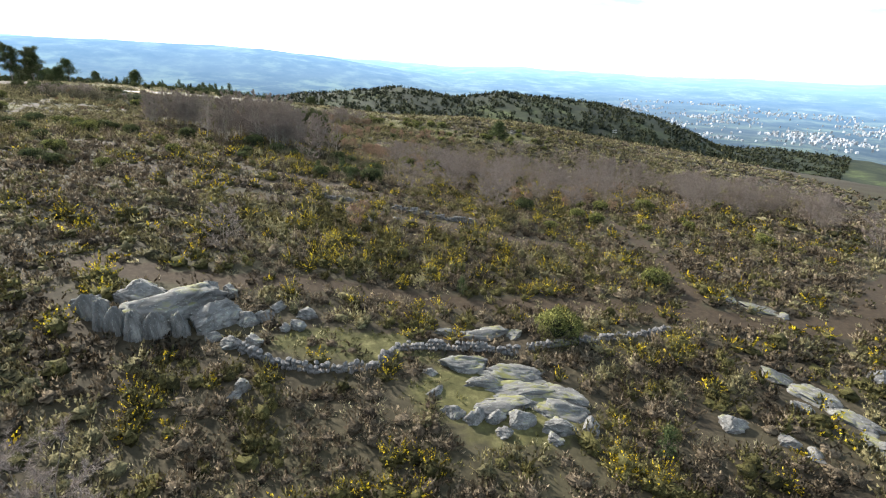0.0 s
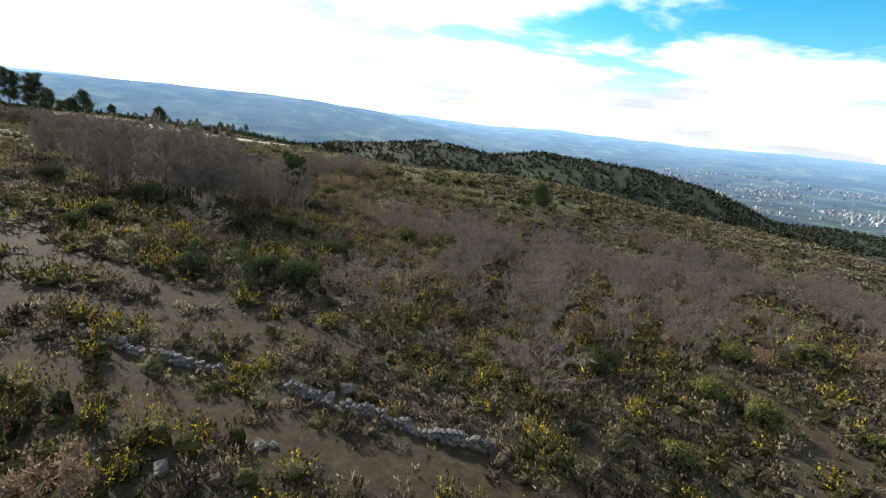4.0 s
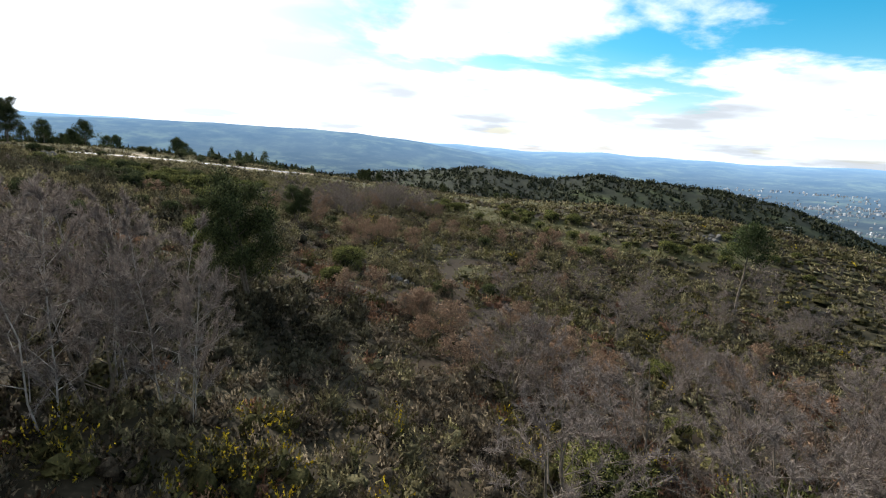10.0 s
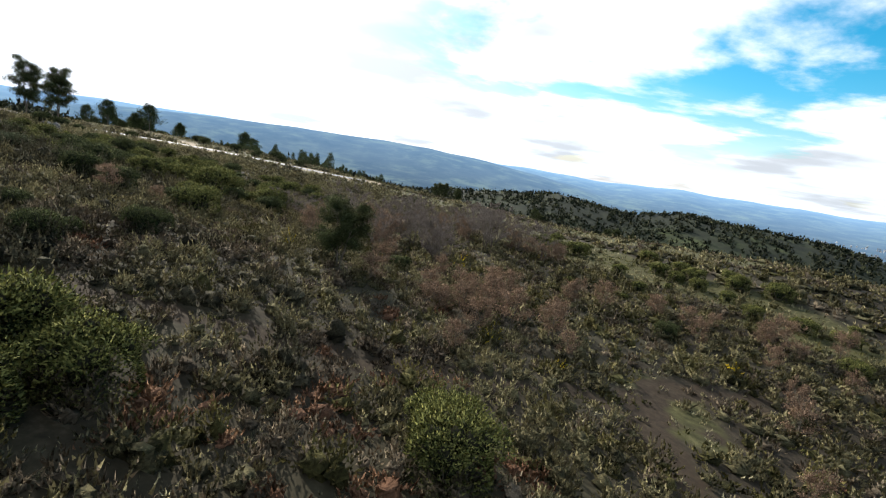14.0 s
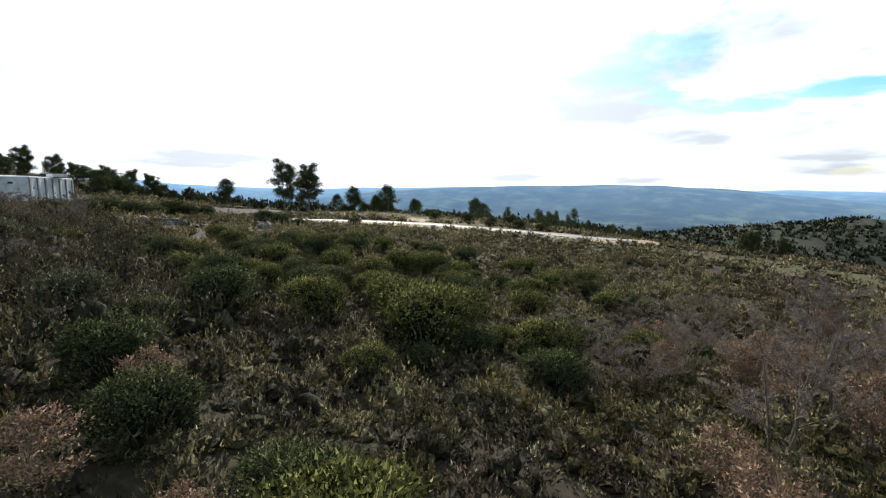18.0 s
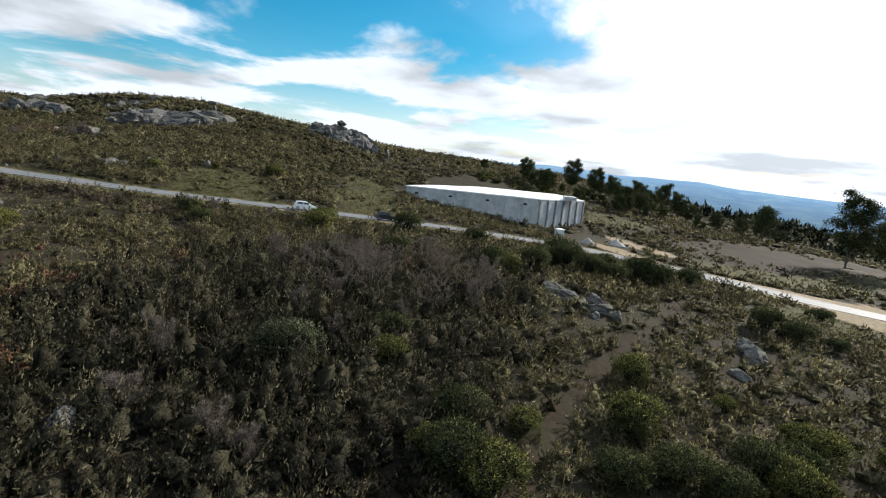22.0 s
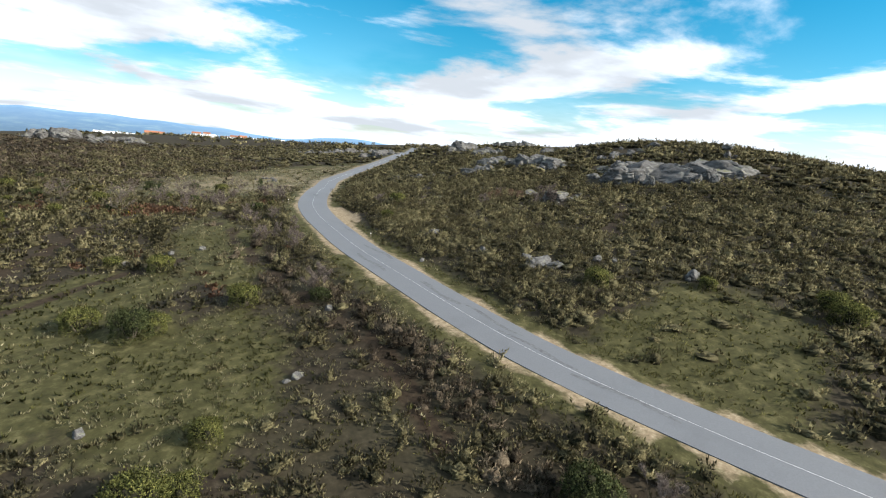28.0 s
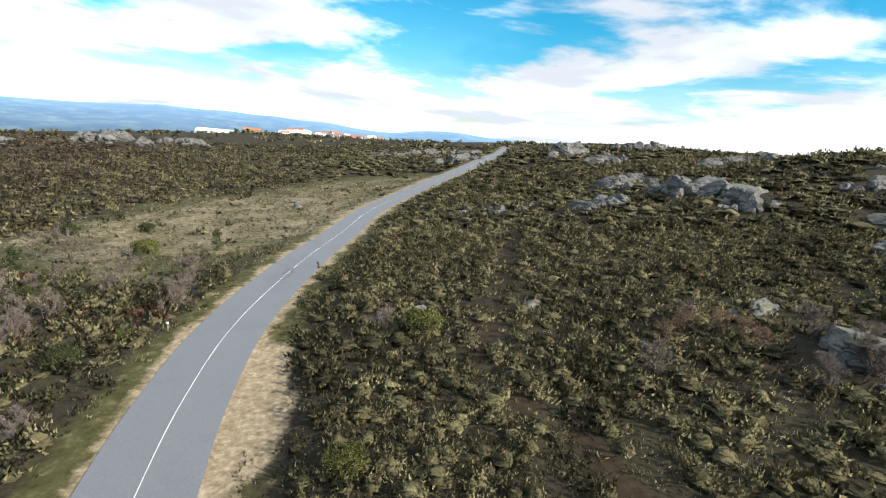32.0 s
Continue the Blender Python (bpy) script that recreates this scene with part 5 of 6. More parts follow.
for x, y, s in ((-112.7, 191.6, 1.15), (-90.3, 193.1, 1.0), (-18.2, 84.8, 0.9), (-35, 96, 1.0), (-99.4, 178.6, 1.5), (-97.4, 180.6, 1.15), (-13.5, 88.5, 0.9), (30.5, 20.5, 0.7), (-106, 172.5, 0.8)):
    plant("willow" if y > 100 or y < 50 else "dark", x, y, s)
grove("bare", -68, 226, 8, 13, 12, 0.4, 0.6, 66, "leafless shrubs on the scrubby slope", 1.2)
grove("russet", -66, 228, 9, 12, 9, 0.45, 0.7, 67, "brown trees below the scrub")
grove("green", -97, 226, 28, 26, 34, 0.6, 1.05, 21, "round bushes on the scrubby slope")
grove("dark", -90, 220, 28, 28, 36, 0.6, 1.1, 22, "round bushes on the scrubby slope")
grove("dark", -60, 170, 18, 16, 12, 0.6, 0.9, 23, "bushes on the slope")
grove("green", -50, 150, 16, 14, 12, 0.5, 0.9, 24, "bushes on the slope")
grove("dark", -70, 100, 26, 20, 16, 0.6, 1.0, 25, "bushes on the upper slope")
grove("green", 20, 225, 46, 20, 22, 0.5, 0.8, 26, "bushes on the far spur")
grove("green", 45, 100, 30, 30, 14, 0.5, 0.8, 27, "bushes on the lower slope")
grove("bare", 34, 172, 44, 24, 20, 0.5, 0.9, 54, "bare trees on the slope")
grove("green", -75, 70, 40, 45, 34, 0.5, 1.0, 55, "bushes in the hollow")
grove("dark", -85, 40, 45, 45, 30, 0.5, 1.0, 56, "bushes in the hollow")
grove("birch", -67, 131, 5, 6, 8, 0.7, 0.95, 57, "birches above the hollow", 0.8)
grove("green", -14, 246, 26, 9, 22, 0.7, 1.15, 58, "bushes along the old terraces", 1.0, -30)
grove("green", 26, 226, 26, 6, 14, 0.6, 1.0, 59, "bushes along the old terraces")
grove("russet", -8, 210, 22, 8, 16, 0.6, 1.0, 60, "young oaks on the slope")
grove("bare", 48, 200, 24, 14, 10, 0.5, 0.8, 61, "bare trees on the slope")
grove("twiggy", -130, 66, 14, 14, 14, 0.8, 1.4, 31, "leafless shrubs below the road")
grove("twiggy", -136, 100, 7, 16, 9, 0.7, 1.1, 32, "leafless shrubs below the road")
grove("twiggy", -122, 190, 20, 14, 26, 0.8, 1.4, 33, "leafless shrubs in the scrub")
grove("bare", -132, 196, 13, 8, 14, 0.45, 0.75, 34, "small bare trees above the path")
grove("russet", -137, 191, 10, 6, 9, 0.45, 0.75, 35, "small brown oaks above the path")
grove("twiggy", -185, 90, 8, 6, 5, 0.9, 1.4, 36, "leafless shrubs on the hill")
grove("russet", -184, 88, 5, 4, 5, 0.4, 0.6, 37, "small brown oaks on the hill")
grove("bare", -112, 56, 20, 22, 10, 0.5, 0.8, 38, "small bare trees in the hollow")
for x, y, s in ((-137.2, 125.5, 1.3), (-150, 133, 0.7), (-152.2, 127.2, 0.8), (-176, 90, 1.2), (-139.3, 69, 1.3), (-158.4, 78, 1.0), (-137.5, 108.8, 1.2), (-148, 160.5, 0.9), (-151, 168, 0.9), (-153, 170.5, 1.0)):
    if float(to_line(np.array([x]), np.array([y]), ROAD)[0][0]) > 5.0:
        plant("twiggy", x, y, s, 1.2)
# trees on their own
plant("evergreen", -31.2, 147.5, 1.08, 0.82)
plant("evergreen", -45.8, 190, 0.7)
plant("evergreen", -40.5, 121, 0.55, 1.1)
plant("lone_pine", 28.0, 192, 1.0, 1.0)
for x, y, s in ((15.5, 23.6, 0.8), (-137.8, 41.2, 1.0), (-116, 49, 1.3), (4, 44, 0.6), (-13, 84, 1.0), (-15, 87.5, 1.1), (-19, 86, 1.0), (88, 150, 1.3)):
    plant("conifer", x, y, s)
plant("eucalyptus", -230.5, 291.5, 0.92, 0.86)
plant("eucalyptus", -224, 298.5, 0.86, 1.12)
plant("pine", -283, 392, 1.5, 0.9)
plant("pine", -272, 484, 1.35, 1.0)
plant("pine", -279, 291, 0.85)
plant("pine", -330, 470, 1.0)
grove("pine", -274, 245, 8, 12, 7, 0.35, 0.6, 41, "pines behind the tank", 1.1)
for x, y, s in ((-267, 188, 0.7), (-279, 203, 0.8), (-300, 222, 1.0), (-305, 232, 1.1), (-310, 258, 1.2), (-293, 265, 1.1), (-289, 278, 0.9), (-284, 292, 0.9), (-300, 270, 1.2), (-296, 250, 1.1)):
    plant("evergreen", x, y, s, 1.1)
grove("evergreen", -268, 236, 12, 40, 22, 0.4, 0.8, 42, "dark trees behind the tank", 1.1, 10)
grove("dark", -253, 198, 9, 20, 20, 0.5, 0.9, 62, "bushes behind the tank", 1.2)
grove("green", -256, 192, 10, 22, 12, 0.5, 0.8, 63, "bushes behind the tank", 1.2)
grove("evergreen", -276, 360, 22, 16, 22, 0.5, 0.9, 43, "trees beyond the field", 0.9, -30)
grove("pine", -285, 380, 18, 16, 8, 0.5, 0.9, 44, "trees beyond the field", 0.9)
grove("conifer", -316, 505, 40, 14, 34, 1.4, 3.0, 45, "young pines on the ridge", 0.9, 20)
grove("conifer", -230, 475, 50, 14, 34, 1.4, 2.8, 46, "young pines on the ridge", 0.9, -10)
grove("conifer", -140, 385, 40, 16, 20, 1.2, 2.4, 47, "young pines on the ridge", 1.0, -20)
grove("dark", -170, 330, 60, 18, 20, 0.9, 1.6, 48, "bushes beyond the field", 1.0, -20)
for x, y, s in ((-277, 203, 0.9), (-305, 222, 1.2), (-301, 234, 1.1), (-308, 241, 1.0), (-330, 262, 1.5), (-338, 268, 1.4), (-345, 282, 1.3), (-352, 312, 1.0), (-350, 330, 1.1)):
    plant("evergreen", x, y, s, 1.1, "dark trees behind the tank")
for x, y, s in ((-262, 352, 1.1), (-255, 362, 0.9), (-268, 345, 0.8), (-243, 434, 1.2), (-250, 366, 1.25), (-236, 372, 0.8), (-272, 360, 0.9)):
    plant("pine", x, y, s, 0.8, "trees beyond the field")
grove("conifer", -170, 372, 40, 10, 26, 1.4, 2.6, 65, "young pines on the ridge", 0.9, -25)
grove("evergreen", -40, 330, 60, 14, 12, 0.4, 0.7, 49, "trees at the far edge of the hill", 1.0, -10)
# ---- road details ----
def strip(name, line, z, off, half, mat, lift, label, category="road marking"):
    p = ribbon(name, line, z, off - half, off + half, mat, lift)
    return tagged(new(name, p), label, category, kind="structure")


strip("road_marking", ROAD, ROAD_Z, 0.0, 0.055, ROADPAINT, 0.012, "thin worn white line down the middle of the road")


def tar_patch(i0, i1, off, half, seed):
    rnd = random.Random(seed)
    line, z = ROAD[i0:i1], ROAD_Z[i0:i1]
    n = len(line)
    edge = np.array([half * (0.5 + 0.7 * rnd.random()) * math.sin(math.pi * (k + 0.4) / n) ** 0.4 for k in range(n)])
    wob = np.array([off + 0.25 * math.sin(k * 1.3 + seed) for k in range(n)])
    t = np.gradient(line, axis=0)
    t /= np.linalg.norm(t, axis=1)[:, None]
    side = np.stack([t[:, 1], -t[:, 0]], 1)
    crown = 0.03 * (1 - np.abs(wob) / ROAD_HALF)
    v = []
    for s in (-1, 1):
        q = line + side * (wob + s * edge)[:, None]
        v.append(np.column_stack([q, z + 0.03 * (1 - np.abs(wob + s * edge) / ROAD_HALF) + 0.006]))
    v = np.stack(v, 1)
    ii = np.arange(2 * n).reshape(n, 2)
    f = np.stack([ii[:-1, 0], ii[1:, 0], ii[1:, 1], ii[:-1, 1]], -1)
    tagged(new("tar_patch", mesh_of("tar_patch", v.reshape(-1, 3), f, TARPATCH)), "dark tar repair in the grey asphalt", "road repair", kind="structure")


def road_at(x, y):
    return int(np.hypot(ROAD[:, 0] - x, ROAD[:, 1] - y).argmin())


for k, (x, y, long, off, half) in enumerate(((-145.5, 119, 5, -1.2, 0.42), (-146.4, 112, 3, 1.7, 0.3), (-149.5, 131, 5, 0.9, 0.5), (-151.5, 138, 4, 1.5, 0.35), (-153.6, 144, 5, 0.6, 0.4), (-156.5, 151, 4, -0.4, 0.3), (-146.6, 116, 3, 2.2, 0.35), (-149.0, 58, 3, 0.0, 0.9), (-144.2, 100, 3, 2.3, 0.3))):
    i = road_at(x, y)
    tar_patch(i - long // 2, i + long // 2 + 2, off, half * 0.85, k)


def marker_post(x, y, tall, label):
    m = thing("marker_post", on_ground(x, y), label, "post")
    bm = bmesh.new()
    slab_box(bm, (-0.06, -0.05, -0.2), (0.06, 0.05, tall), 0.015)
    part("post", from_bm("post", bm, POSTWOOD), m)
    bm = bmesh.new()
    slab_box(bm, (-0.075, -0.06, tall - 0.22), (0.075, 0.06, tall - 0.1), 0.01)
    part("reflector", from_bm("reflector", bm, WHITEPAINT), m, "pale reflector band")


POSTWOOD = plain("weathered post wood", (0.10, 0.08, 0.06), (0.22, 0.19, 0.15), 6, 0.9)
WHITEPAINT = plain("white wall paint", (0.66, 0.65, 0.62), (0.82, 0.81, 0.79), 0.8, 0.8)
CONCRETE = plain("stained grey concrete", (0.30, 0.31, 0.31), (0.55, 0.56, 0.56), 0.45, 0.9, 0.2, 6)
STREAK = plain("dark rain-streaked concrete", (0.09, 0.095, 0.10), (0.30, 0.31, 0.31), 0.6, 0.9)
WHITEROOF = plain("white sheet roof", (0.78, 0.79, 0.80), (0.88, 0.88, 0.88), 0.3, 0.5)
BLACKHOLE = plain("dark opening", (0.01, 0.01, 0.01), (0.02, 0.02, 0.02), 1, 0.9)
GRAVEL = plain("grey gravel", (0.16, 0.155, 0.15), (0.34, 0.33, 0.31), 5, 0.95, 0.6, 12)
STEEL = plain("galvanised steel", (0.35, 0.36, 0.37), (0.5, 0.51, 0.52), 3, 0.45, metal=0.7)
marker_post(-140.6, 74.6, 1.1, "short wooden marker post beside the road")
marker_post(-149.2, 104.0, 0.7, "short wooden marker post in the verge")
marker_post(-162.0, 172.6, 0.8, "short wooden marker post in the verge")


# ---- the concrete water tank ----
def tank():
    A, B, C, D, E = (-200.5, 176.0), (-201.2, 208.4), (-218.8, 220.0), (-252.0, 214.0), (-250.0, 180.0)
    top, foot = 16.7, 8.8
    t = thing("water_tank", Matrix.Identity(4), "low grey concrete water tank with a flat white roof", "water tank")

    def run(p, q, count, mat, pilasters):
        d = (Vector(q) - Vector(p))
        length, a = d.length, math.atan2(d.y, d.x)
        w = length / count
        for i in range(count):
            bm = bmesh.new()
            slab_box(bm, (i * w + 0.02, -0.18, foot - 0.0), ((i + 1) * w - 0.02, 0.18, top - 0.25), 0.03)
            o = part("wall_panel", from_bm("wall_panel", bm, mat), t)
            o.matrix_basis = Matrix.Translation((p[0], p[1], 0)) @ Matrix.Rotation(a, 4, "Z")
        if pilasters:
            for i in range(count + 1):
                bm = bmesh.new()
                slab_box(bm, (i * w - 0.22, -0.42, foot), (i * w + 0.22, -0.19, top - 0.3), 0.03)
                o = part("pilaster", from_bm("pilaster", bm, STREAK), t, "rain-streaked concrete pilaster")
                o.matrix_basis = Matrix.Translation((p[0], p[1], 0)) @ Matrix.Rotation(a + math.pi, 4, "Z") @ Matrix.Rotation(math.pi, 4, "Z")
        return a

    a = run(A, B, 8, CONCRETE, False)
    run(B, C, 6, CONCRETE, False)
    run(C, D, 8, CONCRETE, False)
    run(D, E, 8, CONCRETE, False)
    run(E, A, 12, CONCRETE, False)
    d = Vector((C[0] - B[0], C[1] - B[1], 0)).normalized()
    out = Vector((-d.y, d.x, 0))
    if out.dot(Vector((1, 1, 0))) < 0:
        out = -out
    for i in range(7):
        u = i / 6
        bm = bmesh.new()
        slab_box(bm, (-0.28, -0.16, foot), (0.28, 0.16, top - 0.3), 0.03)
        o = part("pilaster", from_bm("pilaster", bm, STREAK), t, "rain-streaked concrete pilaster")
        q = Vector((B[0], B[1], 0)).lerp(Vector((C[0], C[1], 0)), u) + out * 0.34
        o.matrix_basis = Matrix.Translation(q) @ Matrix.Rotation(math.atan2(d.y, d.x), 4, "Z")
    for k in (0.08, 0.34, 0.62, 0.9):
        bm = bmesh.new()
        slab_box(bm, (-0.02, -0.45, -0.22), (0.02, 0.45, 0.22), 0.0)
        o = part("vent", from_bm("vent", bm, BLACKHOLE), t, "small dark vent opening")
        o.matrix_basis = Matrix.Translation((A[0] + (B[0] - A[0]) * k + 0.2, A[1] + (B[1] - A[1]) * k, top - 1.6))
    bm = bmesh.new()
    c = Vector((-222, 198, 0))
    grow = [c + (Vector((x, y, 0)) - c) * 1.015 for x, y in (A, B, C, D, E)]
    low = [bm.verts.new((v.x, v.y, top - 0.25)) for v in grow]
    high = [bm.verts.new((v.x, v.y, top)) for v in grow]
    peak = bm.verts.new((c.x, c.y, top + 0.8))
    for i in range(5):
        j = (i + 1) % 5
        bm.faces.new((low[i], low[j], high[j], high[i]))
        bm.faces.new((high[i], high[j], peak))
    bm.faces.new(low[::-1])
    bmesh.ops.recalc_face_normals(bm, faces=bm.faces)
    part("roof", from_bm("roof", bm, WHITEROOF), t, "flat white sheet roof")
    bm = bmesh.new()
    slab_box(bm, (-217, 214.5, top + 0.1), (-209, 217.5, top + 0.9), 0.05)
    part("roof_hatch", from_bm("roof_hatch", bm, CONCRETE), t, "grey roof hatch with a rail")
    for k in range(0, 34, 2):
        for p, q in ((A, B),):
            BARE.append((p[0] + (q[0] - p[0]) * k / 34 - 4, p[1] + (q[1] - p[1]) * k / 34, 5))
    BARE.extend([(-222, 198, 22), (-238, 198, 15), (-205, 222, 6), (-196, 218, 5)])


tank()


def kiosk(x, y):
    t = thing("utility_box", on_ground(x, y, 0, 25), "small white utility cabinet beside the tank", "cabinet")
    bm = bmesh.new()
    slab_box(bm, (-0.9, -0.7, -0.2), (0.9, 0.7, 1.7), 0.04)
    part("body", from_bm("body", bm, WHITEPAINT), t)
    bm = bmesh.new()
    slab_box(bm, (-1.05, -0.85, 1.71), (1.05, 0.85, 1.86), 0.04)
    part("lid", from_bm("lid", bm, WHITEROOF), t)
    bm = bmesh.new()
    slab_box(bm, (-0.35, -0.73, 0.2), (0.35, -0.705, 1.5), 0.01)
    part("door", from_bm("door", bm, STEEL), t, "grey steel door")


kiosk(-193.6, 213.4)


def gravel_heap(x, y, r, tall, seed):
    bm = bmesh.new()
    bmesh.ops.create_cone(bm, segments=28, radius1=r, radius2=0.15, depth=tall, cap_ends=True)
    bmesh.ops.subdivide_edges(bm, edges=bm.edges[:], cuts=3, use_grid_fill=True)
    for v in bm.verts:
        v.co += Vector((0, 0, tall / 2 - 0.1))
        v.co *= 1 + 0.10 * noise.noise(v.co * 0.9 + Vector((seed, 0, 0)))
    ob = new("gravel_heap", from_bm("gravel_heap", bm, GRAVEL, True))
    ob.matrix_world = on_ground(x, y)
    tagged(ob, "cone-shaped heap of grey gravel on bare ground", "gravel heap")
    BARE.append((x, y, r + 1))


gravel_heap(-198.5, 226.5, 2.6, 1.5, 1)
gravel_heap(-191.5, 219.5, 1.9, 1.3, 5)


def wire_fence(points, label, every=2.6, tall=1.3):
    line = sampled(points, every)
    z = height(line[:, 0], line[:, 1])
    f = thing("fence", Matrix.Translation((line[0][0], line[0][1], float(z[0]))), label, "fence")
    bm = bmesh.new()
    slab_box(bm, (-0.05, -0.05, -0.3), (0.05, 0.05, tall), 0.012)
    post = from_bm("post", bm, POSTWOOD)
    for (x, y), h in zip(line, z):
        part("post", post, f).matrix_basis = Matrix.Translation((x - line[0][0], y - line[0][1], float(h) - float(z[0])))
    for k in (0.5, 0.85, 1.2):
        v = []
        for i in range(len(line) - 1):
            p0 = np.array([line[i][0] - line[0][0], line[i][1] - line[0][1], z[i] - z[0] + k])
            p1 = np.array([line[i + 1][0] - line[0][0], line[i + 1][1] - line[0][1], z[i + 1] - z[0] + k])
            v += prism(p0, p1, 0.012, 0.012, 3)
        part("wire", soup("wire", v, STEEL), f)


wire_fence([(-186, 160), (-190, 168), (-193, 175)], "wooden posts of a wire fence below the tank")
wire_fence([(-199, 211), (-206, 224), (-212, 230), (-222, 234)], "wire fence round the tank yard")

# ---- cars ----
GLASSDARK, _nt, _p = material("tinted car glass", 0.06, spec=0.6)
_p.inputs["Base Color"].default_value = (0.015, 0.018, 0.02, 1)
TYRE = plain("black tyre rubber", (0.015, 0.015, 0.015), (0.03, 0.03, 0.03), 8, 0.85)
RIM = plain("silver wheel rim", (0.45, 0.46, 0.47), (0.6, 0.6, 0.6), 6, 0.35, metal=0.8)
LAMPGLASS, _nt, _p = material("clear headlight glass", 0.1, spec=0.6)
_p.inputs["Base Color"].default_value = (0.6, 0.62, 0.65, 1)
REDGLASS, _nt, _p = material("red tail light glass", 0.15, spec=0.6)
_p.inputs["Base Color"].default_value = (0.35, 0.01, 0.01, 1)


def car_paint(name, c):
    m, nt, p = material(name, 0.28, spec=0.5)
    p.inputs["Coat Weight"].default_value = 0.6
    nt.links.new(ramp(nt, noise_at(nt, 1.5, 3), [(0.3, tuple(v * 0.94 for v in c)), (0.7, c)]), p.inputs["Base Color"])
    return m


def loft(bm, profile, half, tuck=0.0):
    """A side outline given width; the top narrower by tuck."""
    zs = [z for _, z in profile]
    lo, hi = min(zs), max(zs)
    sides = []
    for s in (-1, 1):
        sides.append([bm.verts.new((x, s * (half - tuck * max(0, (z - lo) / (hi - lo)) ** 1.5), z)) for x, z in profile])
    n = len(profile)
    bm.faces.new(sides[0])
    bm.faces.new(sides[1][::-1])
    for i in range(n):
        j = (i + 1) % n
        bm.faces.new((sides[0][j], sides[0][i], sides[1][i], sides[1][j]))
    bmesh.ops.recalc_face_normals(bm, faces=bm.faces)
    bmesh.ops.bevel(bm, geom=bm.edges[:], offset=0.05, segments=2, affect="EDGES", profile=0.6)


def car(x, y, ahead, paint, label, sedan=False):
    i = road_at(x, y)
    d = ROAD[min(i + 1, len(ROAD) - 1)] - ROAD[i - 1]
    a = math.atan2(d[1], d[0]) + (0 if ahead else math.pi)
    side = -1.3 if not ahead else 1.3
    u = np.array([d[1], -d[0]]) / np.linalg.norm(d)
    slope = math.atan2(ROAD_Z[min(i + 2, len(ROAD_Z) - 1)] - ROAD_Z[i - 2], 6.0) * (1 if ahead else -1)
    q = ROAD[i] + u * (1.35 if ahead else -1.35)
    c = thing("car", Matrix.Translation((q[0], q[1], float(ROAD_Z[i]) + 0.02)) @ Matrix.Rotation(a, 4, "Z") @ Matrix.Rotation(-slope, 4, "Y"), label, "car")
    L = 2.1 if sedan else 1.95
    bm = bmesh.new()
    loft(bm, [(-L, 0.30), (-L - 0.02, 0.75), (-L + 0.1, 1.0), (-0.6, 1.02), (0.75, 0.98), (1.55, 0.82), (L, 0.62), (L + 0.03, 0.34), (1.6, 0.22), (-1.6, 0.22)], 0.84, 0.06)
    part("body", from_bm("body", bm, paint, False), c)
    bm = bmesh.new()
    back = (-1.5, 1.0) if sedan else (-1.9, 1.0)
    loft(bm, [back, ((-1.15 if sedan else -1.62), 1.42), (-0.2, 1.50), (0.25, 1.46), (1.05, 1.0)], 0.76, 0.16)
    cabin = part("cabin", from_bm("cabin", bm, paint, False), c)
    bm = bmesh.new()
    v = [bm.verts.new(p) for p in ((0.36, -0.52, 1.43), (0.36, 0.52, 1.43), (1.02, 0.66, 1.035), (1.02, -0.66, 1.035))]
    bm.faces.new(v)
    ext = bmesh.ops.extrude_face_region(bm, geom=bm.faces[:])
    bmesh.ops.translate(bm, verts=[e for e in ext["geom"] if isinstance(e, bmesh.types.BMVert)], vec=(0.02, 0, 0.03))
    bmesh.ops.recalc_face_normals(bm, faces=bm.faces)
    part("windscreen", from_bm("windscreen", bm, GLASSDARK), cabin)
    for s in (-1, 1):
        for lo, hi in ((-0.32, 0.62), (-1.45, -0.42)):
            if sedan and lo < -1:
                lo = -1.15
            bm = bmesh.new()
            slab_box(bm, (lo, -0.012, 1.05), (hi, 0.012, 1.36), 0.008)
            for vert in bm.verts:
                if vert.co.z > 1.2:
                    vert.co.x = vert.co.x * 0.8 - 0.08
            o = part("side_window", from_bm("side_window", bm, GLASSDARK), cabin)
            o.matrix_basis = Matrix.Translation((0, s * 0.715, 0)) @ Matrix.Translation((0, 0, 1.2)) @ Matrix.Rotation(s * 0.19, 4, "X") @ Matrix.Translation((0, 0, -1.2))
        bm = bmesh.new()
        slab_box(bm, (0.62, s * 0.80 - 0.09, 1.0), (0.76, s * 0.80 + 0.09, 1.13), 0.03)
        part("wing_mirror", from_bm("wing_mirror", bm, paint), c)
        bm = bmesh.new()
        slab_box(bm, (L - 0.28, s * 0.58 - 0.2, 0.62), (L - 0.02, s * 0.58 + 0.2, 0.76), 0.03)
        part("headlight", from_bm("headlight", bm, LAMPGLASS), c)
        bm = bmesh.new()
        slab_box(bm, (-L - 0.03, s * 0.66 - 0.12, 0.74), (-L + 0.09, s * 0.66 + 0.12, 1.0), 0.03)
        part("tail_light", from_bm("tail_light", bm, REDGLASS), c)
        for wx in (-1.25, 1.28):
            w = new("wheel")
            w.parent = c
            w.matrix_basis = Matrix.Translation((wx, s * 0.76, 0.30)) @ Matrix.Rotation(radians(90), 4, "X")
            bm = bmesh.new()
            bmesh.ops.create_cone(bm, segments=22, radius1=0.30, radius2=0.30, depth=0.19, cap_ends=True)
            bmesh.ops.bevel(bm, geom=bm.edges[:], offset=0.03, segments=2, affect="EDGES")
            part("tyre", from_bm("tyre", bm, TYRE), w)
